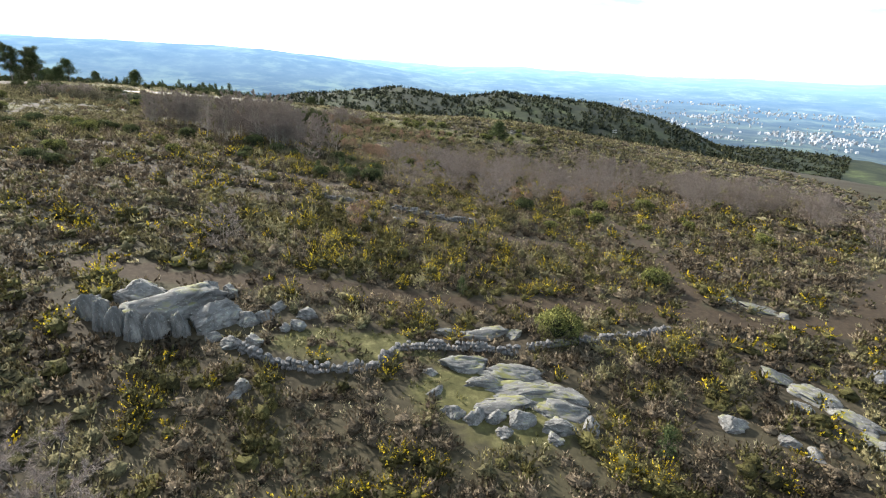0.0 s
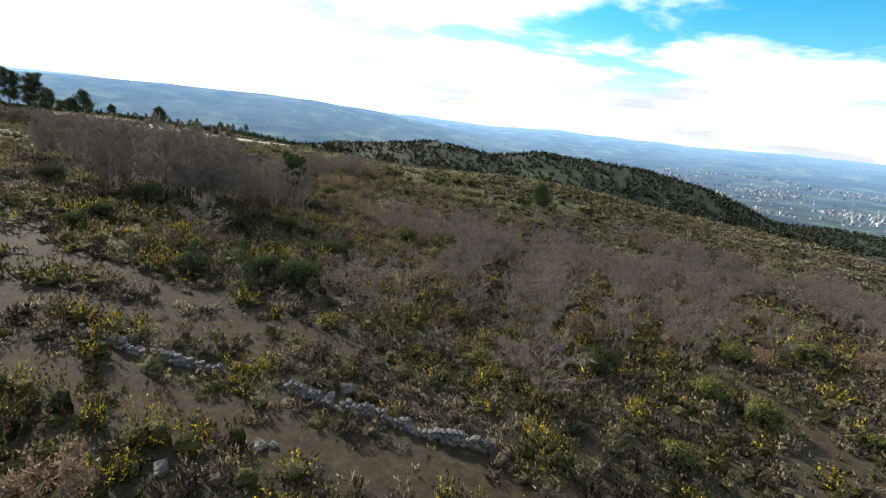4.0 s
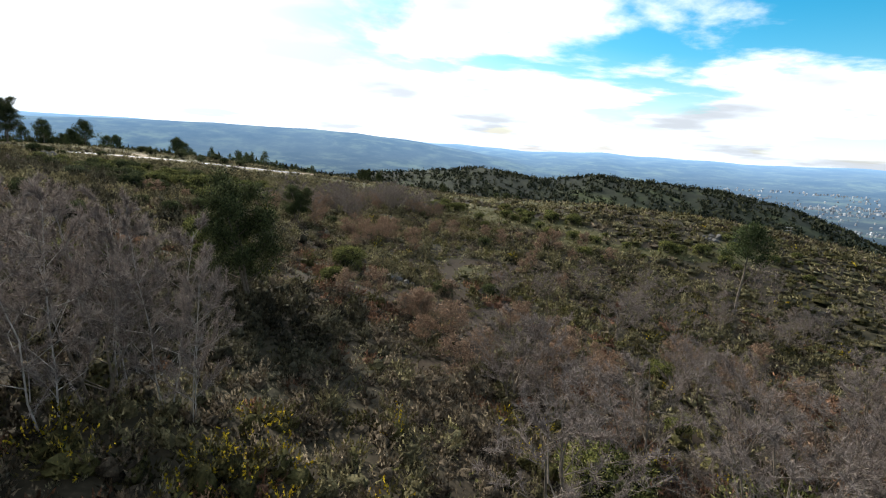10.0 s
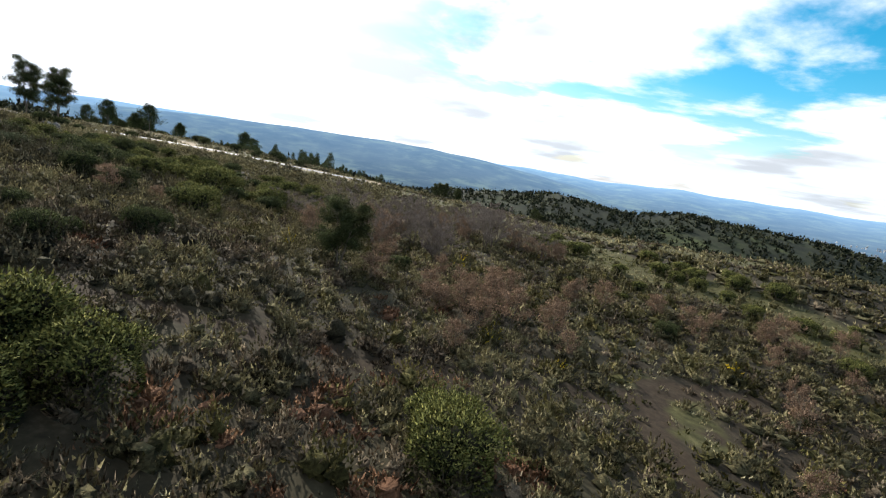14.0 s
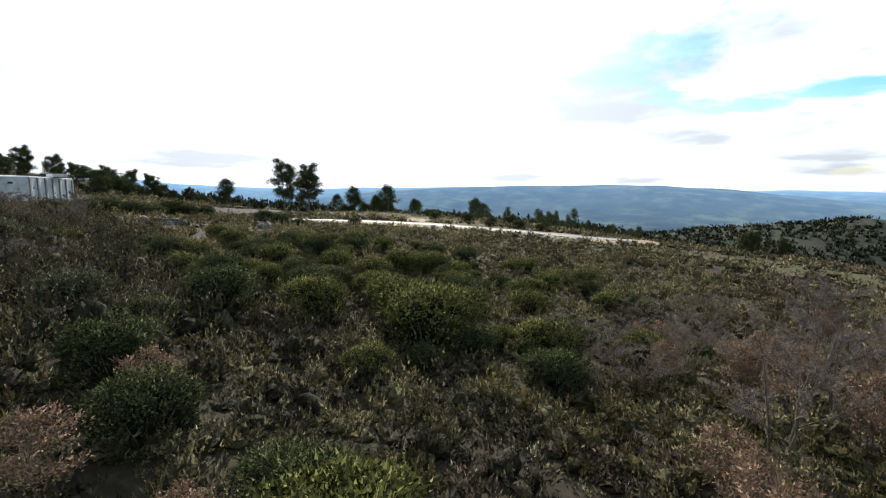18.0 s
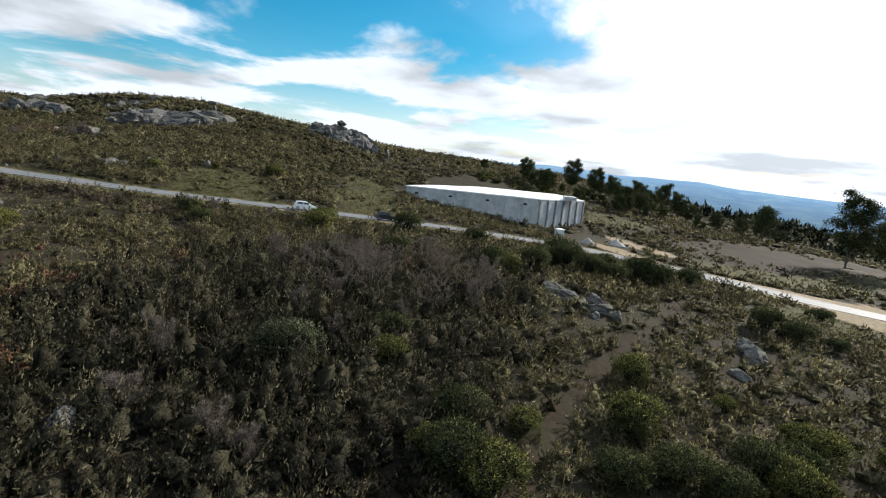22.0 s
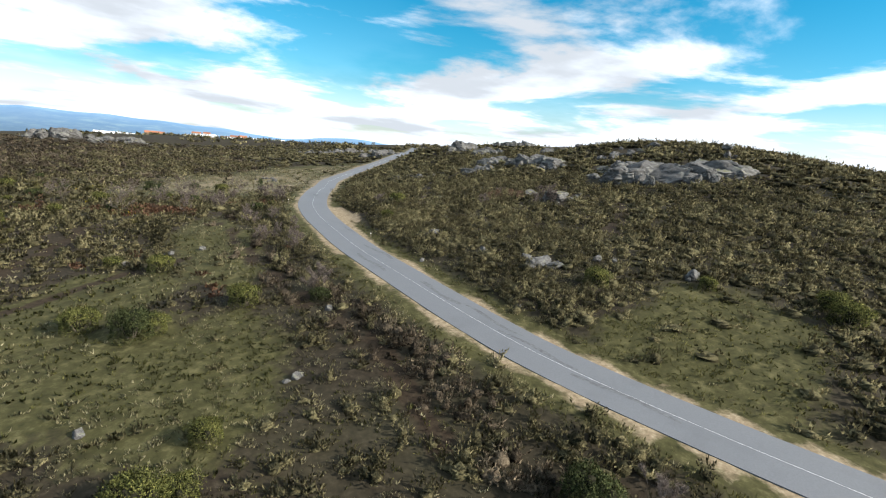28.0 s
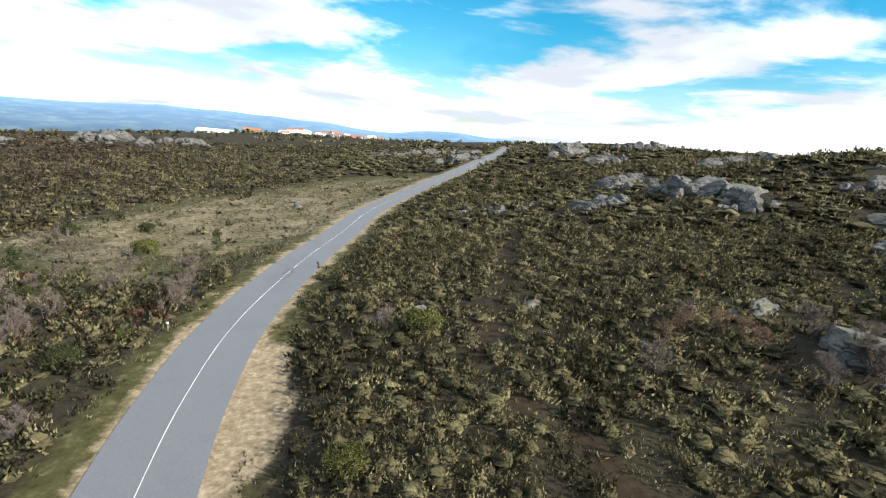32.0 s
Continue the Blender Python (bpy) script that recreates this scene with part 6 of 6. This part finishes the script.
            bm = bmesh.new()
            bmesh.ops.create_cone(bm, segments=18, radius1=0.19, radius2=0.17, depth=0.215, cap_ends=True)
            part("rim", from_bm("rim", bm, RIM), w)
    bm = bmesh.new()
    v = [bm.verts.new(p) for p in ((back[0] + 0.02, -0.6, 1.04), (back[0] + 0.02, 0.6, 1.04), (back[0] + 0.29, 0.52, 1.40), (back[0] + 0.29, -0.52, 1.40))]
    bm.faces.new(v)
    ext = bmesh.ops.extrude_face_region(bm, geom=bm.faces[:])
    bmesh.ops.translate(bm, verts=[e for e in ext["geom"] if isinstance(e, bmesh.types.BMVert)], vec=(-0.035, 0, 0.012))
    bmesh.ops.recalc_face_normals(bm, faces=bm.faces)
    part("rear_window", from_bm("rear_window", bm, GLASSDARK), cabin)
    bm = bmesh.new()
    slab_box(bm, (L - 0.02, -0.26, 0.40), (L + 0.05, 0.26, 0.50), 0.01)
    part("number_plate", from_bm("number_plate", bm, WHITEPAINT), c, "plain pale number plate")


car(-164.0, 167.0, False, car_paint("white car paint", (0.78, 0.79, 0.80)), "small white three-door hatchback driving on the road")
car(-171.5, 179.0, False, car_paint("black car paint", (0.02, 0.02, 0.024)), "dark saloon car driving on the road", True)

# ---- poles, houses and the country beyond ----
def twin_pole(x, y, tall, label):
    t = thing("power_pole", on_ground(x, y), label, "pole")
    for s in (-1.1, 1.1):
        part("post", soup("post", prism(np.array([s, 0, -0.5]), np.array([s * 0.9, 0, tall]), 0.16, 0.11, 6), POSTWOOD), t)
    for z in (tall - 0.5, tall - 2.4):
        bm = bmesh.new()
        slab_box(bm, (-2.2, -0.1, z), (2.2, 0.1, z + 0.2), 0.02)
        part("crossbar", from_bm("crossbar", bm, STEEL), t)


twin_pole(167, 434, 11.0, "twin-legged power pole on the spur")
ROOFTILE = plain("red roof tiles", (0.22, 0.085, 0.045), (0.36, 0.16, 0.09), 0.5, 0.9)
OCHRE = plain("ochre wall render", (0.22, 0.155, 0.10), (0.29, 0.21, 0.14), 0.4, 0.85)
PANE = plain("dark window pane", (0.02, 0.022, 0.026), (0.05, 0.055, 0.06), 0.5, 0.15)


def house(x, y, wide, deep, storeys, turn, wall, roofmat, label, pitch=0.32, kind="house"):
    tall = storeys * 2.9
    h = thing(kind, Matrix.Translation((x, y, float(height(x, y)))) @ Matrix.Rotation(radians(turn), 4, "Z"), label, "house" if kind == "house" else "hall", "houses of the village")
    bm = bmesh.new()
    slab_box(bm, (-wide / 2, -deep / 2, -3), (wide / 2, deep / 2, tall))
    body = part("wall", from_bm("wall", bm, wall), h)
    bm = bmesh.new()
    r = deep * pitch
    w, d = wide / 2 + 0.4, deep / 2 + 0.4
    v = [bm.verts.new(p) for p in ((-w, -d, tall + 0.01), (w, -d, tall + 0.01), (w, d, tall + 0.01), (-w, d, tall + 0.01), (-w, 0, tall + r), (w, 0, tall + r))]
    for f in ((0, 1, 5, 4), (2, 3, 4, 5), (1, 2, 5), (3, 0, 4), (3, 2, 1, 0)):
        bm.faces.new([v[i] for i in f])
    part("roof", from_bm("roof", bm, roofmat), h)
    n = max(2, int(wide // 3.2))
    for s in range(storeys):
        for i in range(n):
            for side in (1,):
                bm = bmesh.new()
                px = -wide / 2 + (i + 0.5) * wide / n
                slab_box(bm, (px - 0.55, deep / 2 - 0.02, s * 2.9 + 0.9), (px + 0.55, deep / 2 + 0.03, s * 2.9 + 2.3))
                part("window", from_bm("window", bm, PANE), body)
    return h


_rnd = random.Random(77)


def toward(bearing, far, x0=-153.0, y0=117.0):
    return x0 - far * math.sin(radians(bearing)), y0 + far * math.cos(radians(bearing))


for k in range(34):
    b = -175.5 - 15.5 * k / 34 + _rnd.uniform(-0.4, 0.4)
    x, y = toward(b, _rnd.uniform(880, 970))
    house(x, y, _rnd.uniform(9, 15), _rnd.uniform(8, 11), _rnd.choice((1, 2, 2, 2)), _rnd.uniform(-25, 25), WHITEPAINT, _rnd.choice((ROOFTILE, ROOFTILE, WHITEROOF)), "white rendered village house with a pitched roof")
x, y = toward(-168.6, 890)
house(x, y, 58, 18, 1, -12, WHITEPAINT, WHITEROOF, "long white hall with a pale roof", 0.16, "long_hall").scale = (1, 1, 1.7)
for b, far in ((-171.7, 890), (-172.6, 900)):
    x, y = toward(b, far)
    house(x, y, 15, 10, 2, 10, OCHRE, ROOFTILE, "ochre rendered house with a red tiled roof")
x, y = toward(-158, 700)
house(x, y, 9, 6, 1, 20, WHITEPAINT, ROOFTILE, "small pale house on the slope")
for k in range(9):
    b = _rnd.uniform(-177, -164)
    x, y = toward(b, _rnd.uniform(850, 880))
    plant("evergreen", x, y, _rnd.uniform(0.9, 1.4), 1.0, "dark trees by the village")

TOWNWALL = foliage("pale town walls", (0.15, 0.16, 0.17), (0.24, 0.25, 0.265), (0.44, 0.45, 0.47), 0.01, 0.0, "Generated")


def town(name, places, label):
    """Small far houses: walls and a ridge roof each, too far to pick apart."""
    v, f = [], []
    for x, y, w, d, h, a in places:
        z = float(land(x, y))
        c, s = math.cos(a), math.sin(a)
        base = len(v)
        for px, py, pz in ((-w, -d, -6), (w, -d, -6), (w, d, -6), (-w, d, -6), (-w, -d, h), (w, -d, h), (w, d, h), (-w, d, h), (-w, 0, h + d * 0.5), (w, 0, h + d * 0.5)):
            v.append((x + px * c - py * s, y + px * s + py * c, z + pz))
        for q in ((0, 1, 5, 4), (1, 2, 6, 5), (2, 3, 7, 6), (3, 0, 4, 7), (4, 5, 9, 8), (6, 7, 8, 9), (5, 6, 9, 9), (7, 4, 8, 8)):
            if len(set(q)) == 4:
                f.append((base + q[0], base + q[1], base + q[2]))
                f.append((base + q[0], base + q[2], base + q[3]))
            else:
                f.append(tuple(base + i for i in q[:3]))
    tagged(new(name, mesh_of(name, v, f, TOWNWALL)), label, "town", kind="stuff")


places = []
for _ in range(3600):
    b, far = -21 - 33 * _rnd.random(), 1450 + 1150 * _rnd.random() ** 1.1
    x, y = -far * math.sin(radians(b)), far * math.cos(radians(b))
    if float(wavy(x, y, 420, 9)) + 0.35 * _rnd.random() < 0.32 and _rnd.random() < 0.93:
        continue
    s = _rnd.uniform(1.3, 2.9)
    places.append((x, y, s, s * 0.8, _rnd.uniform(3, 7), _rnd.uniform(0, 3)))
town("town", places, "pale scattered houses of a town in the valley")
# ---- scrub: heath, gorse, bracken and grass ----
LINE = sampled([(2, 0), (5, 30), (4, 50), (-3, 85), (-13, 117), (-24, 146), (-35, 164), (-54, 186), (-76, 203), (-92, 208), (-110, 200), (-125, 181), (-141, 148), (-156, 112)], 4.0)


DITCH = sampled([(-127.5, 84), (-130, 100), (-133.2, 115), (-135.6, 124), (-138.6, 133), (-141.2, 141), (-142, 149), (-142.6, 156)], 1.0)


def leaves(at, reach, tall, count, long, wide, rise=1.0, bunch=6, core=True, own=None):
    """Shrubs: upright sprigs with small pointed leaves that make a rounded, uneven dome over a core toned darker for
    the shade inside. Returns corners, tones and normals.
    """
    n, m = len(at), max(2, count // bunch)
    a, u = np.random.rand(n, m) * 2 * np.pi, np.random.rand(n, m) ** 0.8
    ring = np.sqrt(1 - u * u)
    dome_way = np.stack([np.cos(a) * ring, np.sin(a) * ring, u], -1)
    size = np.stack([reach, reach, tall], -1)[:, None, :]
    tip = dome_way * size * (0.72 + 0.42 * np.random.rand(n, m, 1))
    tip[..., 2] += 0.10 * tall[:, None] * np.random.rand(n, m)
    outward = dome_way / size
    outward /= np.linalg.norm(outward, axis=-1, keepdims=True) + 1e-9
    f = 0.52 + 0.48 * (np.arange(bunch) + np.random.rand(n, m, bunch)) / bunch
    side = np.random.randn(n, m, bunch, 3)
    p = at[:, None, None, :] + tip[:, :, None, :] * f[..., None] + side * long * 0.16
    g = dome_way[:, :, None, :] * 0.7 + np.array([0, 0, rise * 0.75]) + side * 0.38
    g /= np.linalg.norm(g, axis=-1, keepdims=True)
    plane = outward[:, :, None, :] + 0.55 * np.random.randn(n, m, bunch, 3)
    face = outward[:, :, None, :] + 0.30 * np.random.randn(n, m, bunch, 3)
    face /= np.linalg.norm(face, axis=-1, keepdims=True) + 1e-9
    p, g, face, plane = p.reshape(-1, 3), g.reshape(-1, 3), face.reshape(-1, 3), plane.reshape(-1, 3)
    s = np.cross(g, plane)
    s /= np.linalg.norm(s, axis=-1, keepdims=True) + 1e-9
    ln = (long * (0.6 + 0.8 * np.random.rand(len(p))))[:, None]
    own = np.random.rand(n) if own is None else own
    tone = own[:, None, None] * 0.62 + np.random.rand(n, m, 1) * 0.26 + 0.12 * np.random.rand(n, m, bunch)
    verts = [np.stack([p - s * wide, p + s * wide, p + g * ln], 1).reshape(-1, 3)]
    tones, facing = [np.repeat(tone.ravel(), 3)], [np.repeat(face, 3, 0)]
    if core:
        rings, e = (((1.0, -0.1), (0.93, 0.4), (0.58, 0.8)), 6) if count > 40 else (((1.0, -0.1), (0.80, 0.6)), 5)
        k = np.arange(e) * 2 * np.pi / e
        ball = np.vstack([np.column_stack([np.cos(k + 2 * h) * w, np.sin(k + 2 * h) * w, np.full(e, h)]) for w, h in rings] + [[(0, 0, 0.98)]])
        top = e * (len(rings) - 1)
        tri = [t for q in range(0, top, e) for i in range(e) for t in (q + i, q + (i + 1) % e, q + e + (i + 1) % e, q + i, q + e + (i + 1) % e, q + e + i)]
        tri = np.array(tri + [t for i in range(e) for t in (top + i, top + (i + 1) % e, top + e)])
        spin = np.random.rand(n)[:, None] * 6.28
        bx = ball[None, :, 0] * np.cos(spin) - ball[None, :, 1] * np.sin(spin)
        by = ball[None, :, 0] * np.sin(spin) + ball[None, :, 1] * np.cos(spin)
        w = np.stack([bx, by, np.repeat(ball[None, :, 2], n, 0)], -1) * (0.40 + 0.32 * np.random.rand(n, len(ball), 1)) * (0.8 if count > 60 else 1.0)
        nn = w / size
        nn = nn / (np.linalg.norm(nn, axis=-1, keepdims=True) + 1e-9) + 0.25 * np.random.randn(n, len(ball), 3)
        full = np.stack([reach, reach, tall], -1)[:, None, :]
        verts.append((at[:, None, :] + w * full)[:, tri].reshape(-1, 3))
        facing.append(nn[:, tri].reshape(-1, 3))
        # the core's lowered leaf tone paints the shade inside the shrub
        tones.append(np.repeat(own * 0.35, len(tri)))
    return np.concatenate(verts), np.concatenate(tones), np.concatenate(facing)


def clumps(x, y, size):
    """How far inside its clump each place lies (0 at the gaps), and a number of the clump's own."""
    i, j = np.floor(x / size), np.floor(y / size)
    near, second, mark = np.full(len(x), 9.0), np.full(len(x), 9.0), np.zeros(len(x))
    for di in (-1, 0, 1):
        for dj in (-1, 0, 1):
            h = np.sin((i + di) * 127.1 + (j + dj) * 311.7) * 43758.5453
            k = np.sin((i + di) * 269.5 + (j + dj) * 183.3) * 43758.5453
            h, k = h - np.floor(h), k - np.floor(k)
            d = np.hypot(i + di + h - x / size, j + dj + k - y / size)
            closer = d < near
            second = np.where(closer, near, np.minimum(second, d))
            mark = np.where(closer, (h * 7.3 + k * 3.1) % 1.0, mark)
            near = np.minimum(near, d)
    return soft(0.03, 0.42, second - near), mark


def scatter(step, keep):
    """A jittered grid of places over the hill, thinned by keep(x, y)."""
    x, y = np.meshgrid(np.arange(-420, 200, step), np.arange(-260, 560, step))
    x = x.ravel() + (np.random.rand(x.size) - 0.5) * step * 1.1
    y = y.ravel() + (np.random.rand(y.size) - 0.5) * step * 1.1
    k = keep(x, y)
    return x[k], y[k]


def stuff(name, pieces, mat, label, category):
    verts, tone, facing = (np.concatenate([p[i] for p in pieces]) for i in range(3))
    me = mesh_of(name, verts, np.arange(len(verts)).reshape(-1, 3), mat, True)
    me.attributes.new("tone", "FLOAT", "POINT").data.foreach_set("value", tone.astype(np.float32))
    me.attributes.new("custom_normal", "FLOAT_VECTOR", "POINT").data.foreach_set("vector", facing.astype(np.float32).ravel())
    return tagged(new(name, me), label, category, kind="stuff")


def open_ground(x, y):
    d, _ = to_line(x, y, ROAD)
    k = 1 - np.maximum(dirt_at(x, y, 0.1) * 0.9, sand_at(x, y) * 1.2)
    k = np.where(d < 4.6, 0, k)
    for cx, cy, r in BARE:
        k = np.where(np.hypot(x - cx, y - cy) < r, 0, k)
    return k


bands = ((0, 22, 1.1, 96, 0.22, 0.055), (22, 75, 1.5, 64, 0.30, 0.094), (75, 170, 2.3, 32, 0.45, 0.175), (170, 420, 3.9, 14, 0.65, 0.34))
made = {k: [] for k in ("thicket", "heath", "gorse", "bloom", "olive", "bracken", "straw", "greengrass")}
for lo, hi, step, count, long, wide in bands:
    x, y = scatter(step, lambda x, y: np.abs(np.hypot(x + 70, y - 130)) < 420)
    d, _ = to_line(x, y, LINE, 500)
    k = (d >= lo) & (d < hi)
    x, y, d = x[k], y[k], d[k]
    o = open_ground(x, y)
    turf = turf_at(x, y)
    n1, n2, n3, n4 = wavy(x, y, 23, 1), wavy(x, y, 7, 5), wavy(x, y, 47, 8), wavy(x, y, 13, 11)
    size = step / 0.95
    thick = soft(-0.5, 0.6, n2 + 0.5 * n4 + 0.35 * np.random.randn(len(x)))
    inner, mark = clumps(x, y, max(2.3, step * 1.5))
    reach = (0.50 + 0.32 * np.random.rand(len(x)) + 0.32 * thick) * size ** 0.92
    tall = (0.22 + 0.18 * np.random.rand(len(x)) + (0.45 + 0.42 * thick + 0.45 * mark) * inner) * size ** 0.15
    pick = np.random.rand(len(x))
    thicket = ellipse(x, y, -112, 187, 30, 20) + 0.6 * ellipse(x, y, -140, 195, 20, 16) + 0.3 * ellipse(x, y, 0, 56, 30, 12)
    low = 0.1 * ellipse(x, y, -80, 225, 60, 45) + 0.35 * ellipse(x, y, -125, 135, 24, 26) + 0.3 * ellipse(x, y, -103, 135, 24, 32)
    bank = 1 - soft(1.2, 3.2, to_line(x, y, DITCH)[0])
    tall *= 1 + 0.7 * thicket - low + 0.6 * bank
    tall *= 0.35 + 0.65 * o
    tall *= 1 + 0.08 * soft(-146, -156, x) * soft(170, 150, y) * soft(0.15, 0.5, inner)
    reach *= 1 + 0.34 * soft(-146, -156, x) * soft(170, 150, y)
    reach *= 0.5 + 0.5 * o
    reach *= 1 + 0.25 * bank
    reach *= 1 + 0.2 * thicket - 0.2 * low
    # thickets, set denser so that their dark leaves also stand in for cloud shade
    dense = np.clip(ellipse(x, y, -20, 109, 15, 9) + ellipse(x, y, -32, 143, 11, 10) + ellipse(x, y, -114, 190, 26, 17, 10) + 0.7 * ellipse(x, y, -88, 200, 20, 14) + 0.6 * ellipse(x, y, -138, 196, 16, 13) + 0.5 * ellipse(x, y, -56, 170, 16, 14), 0, 1)
    gorse_zone = np.clip(ellipse(x, y, 4, 55, 30, 13) + 0.55 * ellipse(x, y, 10, 25, 60, 30) + 0.6 * ellipse(x, y, 25, 105, 60, 40) + 0.45 * ellipse(x, y, 20, 215, 80, 60) + 0.4 * ellipse(x, y, -60, 60, 50, 70), 0, 1)
    hill = soft(-146, -156, x) * soft(170, 150, y)
    rust = np.clip(ellipse(x, y, 5, 150, 60, 34) * 0.8 + ellipse(x, y, -125, 112, 14, 9) + ellipse(x, y, -111, 88, 4, 7) + 0.5 * ellipse(x, y, -100, 168, 26, 16) + 0.5 * ellipse(x, y, -115, 60, 26, 24), 0, 1) * soft(-0.1, 0.5, n1)
    rust = np.maximum(rust, 1.3 * ellipse(x, y, -118.5, 74, 10, 3.6, -56))
    glade = (1 - bank) * (1 - ellipse(x, y, -118.5, 74, 10, 3.6, -56)) * soft(0.10, 0.45, n4 + 0.5 * n1 - 0.15 + 0.7 * ellipse(x, y, -125, 135, 24, 26)) * soft(0, 0.2, ellipse(x, y, -125, 135, 26, 28) + ellipse(x, y, -80, 225, 60, 50) + 0.12 * ellipse(x, y, 30, 50, 60, 45) + hill * 0.2)
    live = (pick < o * (1.0 + 0.12 * n3) * (1 - 0.6 * glade * (1 - dense))) & ~((turf > 0.4) & (np.random.rand(len(x)) < 0.88)) & ((inner > 0.12) | (np.random.rand(len(x)) < 0.3 + 0.5 * dense + 0.35 * hill + 0.3 * ellipse(x, y, 5, 32, 75, 42)))
    r2 = np.clip(mark + 0.25 * np.random.randn(len(x)) * (np.random.rand(len(x)) < 0.3), 0, 1)
    own = np.clip((mark * 5.7) % 1.0 + 0.15 * np.random.randn(len(x)), 0, 1)
    is_rust = live & (r2 < rust * 0.75)
    is_thicket = live & (((mark * 3.3) % 1.0) < dense)
    is_rust &= ~is_thicket
    is_gorse = live & ~is_rust & ~is_thicket & (r2 < rust * 0.75 + gorse_zone * 0.75 * soft(-0.6, 0.3, n2 + 0.5 * n3))
    is_olive = live & ~is_rust & ~is_gorse & ~is_thicket & (r2 > 0.85 - 0.9 * hill - 0.45 * soft(120, 200, y) - 0.6 * soft(-50, -95, x) - 0.3 * ellipse(x, y, -125, 110, 24, 50) + 0.4 * n1)
    is_olive &= ~((bank > 0.3) & (r2 < 0.8))
    is_heath = live & ~is_rust & ~is_gorse & ~is_olive & ~is_thicket
    z = height(x, y) - 0.05
    at = np.column_stack([x, y, z])
    for kind, m, h in (("thicket", is_thicket, 1.5), ("heath", is_heath, 1.0), ("olive", is_olive, 1.1), ("gorse", is_gorse, 1.45), ("bracken", is_rust, 0.8)):
        if m.any():
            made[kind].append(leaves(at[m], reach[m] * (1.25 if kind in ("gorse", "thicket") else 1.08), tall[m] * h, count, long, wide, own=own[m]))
    b = is_gorse & (np.random.rand(len(x)) < (0.12 + 0.75 * soft(-0.15, 0.45, n4 + 0.5 * n2)) * soft(170, 110, y) * soft(-60, -40, x) + 0.03)
    if b.any():
        made["bloom"].append(leaves(at[b] + np.array([0, 0, 0.14]), reach[b] * 1.1, tall[b] * 1.45, max(12, count * 2 // 3), long * 0.55, wide * 0.9, core=False))
    worn = (sand_at(x, y) < 0.15) & (np.random.rand(len(x)) < 0.35)
    g = ((o > 0.12 + 0.5 * np.random.rand(len(x))) | (worn & (o > 0.04))) & ~live & (d < 170) & (np.random.rand(len(x)) > 0.35 * ellipse(x, y, 5, 32, 75, 42))
    dry = soft(-0.25, 0.1, n1 + 1.2 * ellipse(x, y, -150, -14, 44, 66, -20) + 1.2 * ellipse(x, y, -200, 304, 46, 26, 28) - 0.9 * (turf > 0.3) * hill + 0.3 * np.random.randn(len(x)))
    for kind, m in (("straw", g & (dry > 0.5)), ("greengrass", g & (dry <= 0.5))):
        if m.any():
            made[kind].append(leaves(at[m], reach[m] * 1.1, 0.10 + tall[m] * 0.2, max(8, count // 2), long * 0.8, wide * 0.6, 1.0, core=False))
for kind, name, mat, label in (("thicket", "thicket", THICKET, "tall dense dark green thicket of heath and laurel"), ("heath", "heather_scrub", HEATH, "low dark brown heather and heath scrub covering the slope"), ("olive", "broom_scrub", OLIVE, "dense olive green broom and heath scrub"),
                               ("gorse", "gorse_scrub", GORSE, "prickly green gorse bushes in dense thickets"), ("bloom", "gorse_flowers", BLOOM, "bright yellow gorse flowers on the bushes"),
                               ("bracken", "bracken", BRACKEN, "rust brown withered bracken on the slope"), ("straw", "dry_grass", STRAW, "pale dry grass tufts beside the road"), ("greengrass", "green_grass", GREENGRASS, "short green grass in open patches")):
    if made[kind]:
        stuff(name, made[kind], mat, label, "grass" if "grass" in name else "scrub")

# dark woods and scrub on the farther hills
x, y = np.random.rand(2, 16000)
a, r = np.radians(-42 + 95 * x), 430 + 820 * y ** 0.8
x, y = -r * np.sin(a), r * np.cos(a)
k = (np.hypot((x + 70), (y - 130) / 1.25) > 330) & (wavy(x, y, 120, 6) + 0.5 * wavy(x, y, 47, 2) > -0.42)
x, y = x[k], y[k]
big = 0.7 + 0.9 * np.random.rand(len(x)) ** 2
stuff("far_woods", [leaves(np.column_stack([x, y, land(x, y)]), 3.2 * big, 4.6 * big, 8, 2.6, 1.0, 0.8, 2)], FARWOOD, "dark pine woods and scrub on the farther hills", "woods")
a, r = np.radians(150 + 75 * np.random.rand(6000)), 330 + 620 * np.random.rand(6000)
x, y = -153 - r * np.sin(a), 117 + r * np.cos(a)
k = (np.hypot((x + 70), (y - 130) / 1.25) > 330) & (wavy(x, y, 90, 6) + 0.5 * wavy(x, y, 37, 2) > 0.0)
x, y = x[k], y[k]
stuff("far_scrub", [leaves(np.column_stack([x, y, land(x, y)]), 2.6 * (0.6 + np.random.rand(len(x))), 1.1 * (0.6 + np.random.rand(len(x))), 8, 1.5, 0.7, 0.8, 2)], OLIVE, "scrub and small trees on the slopes before the village", "scrub")
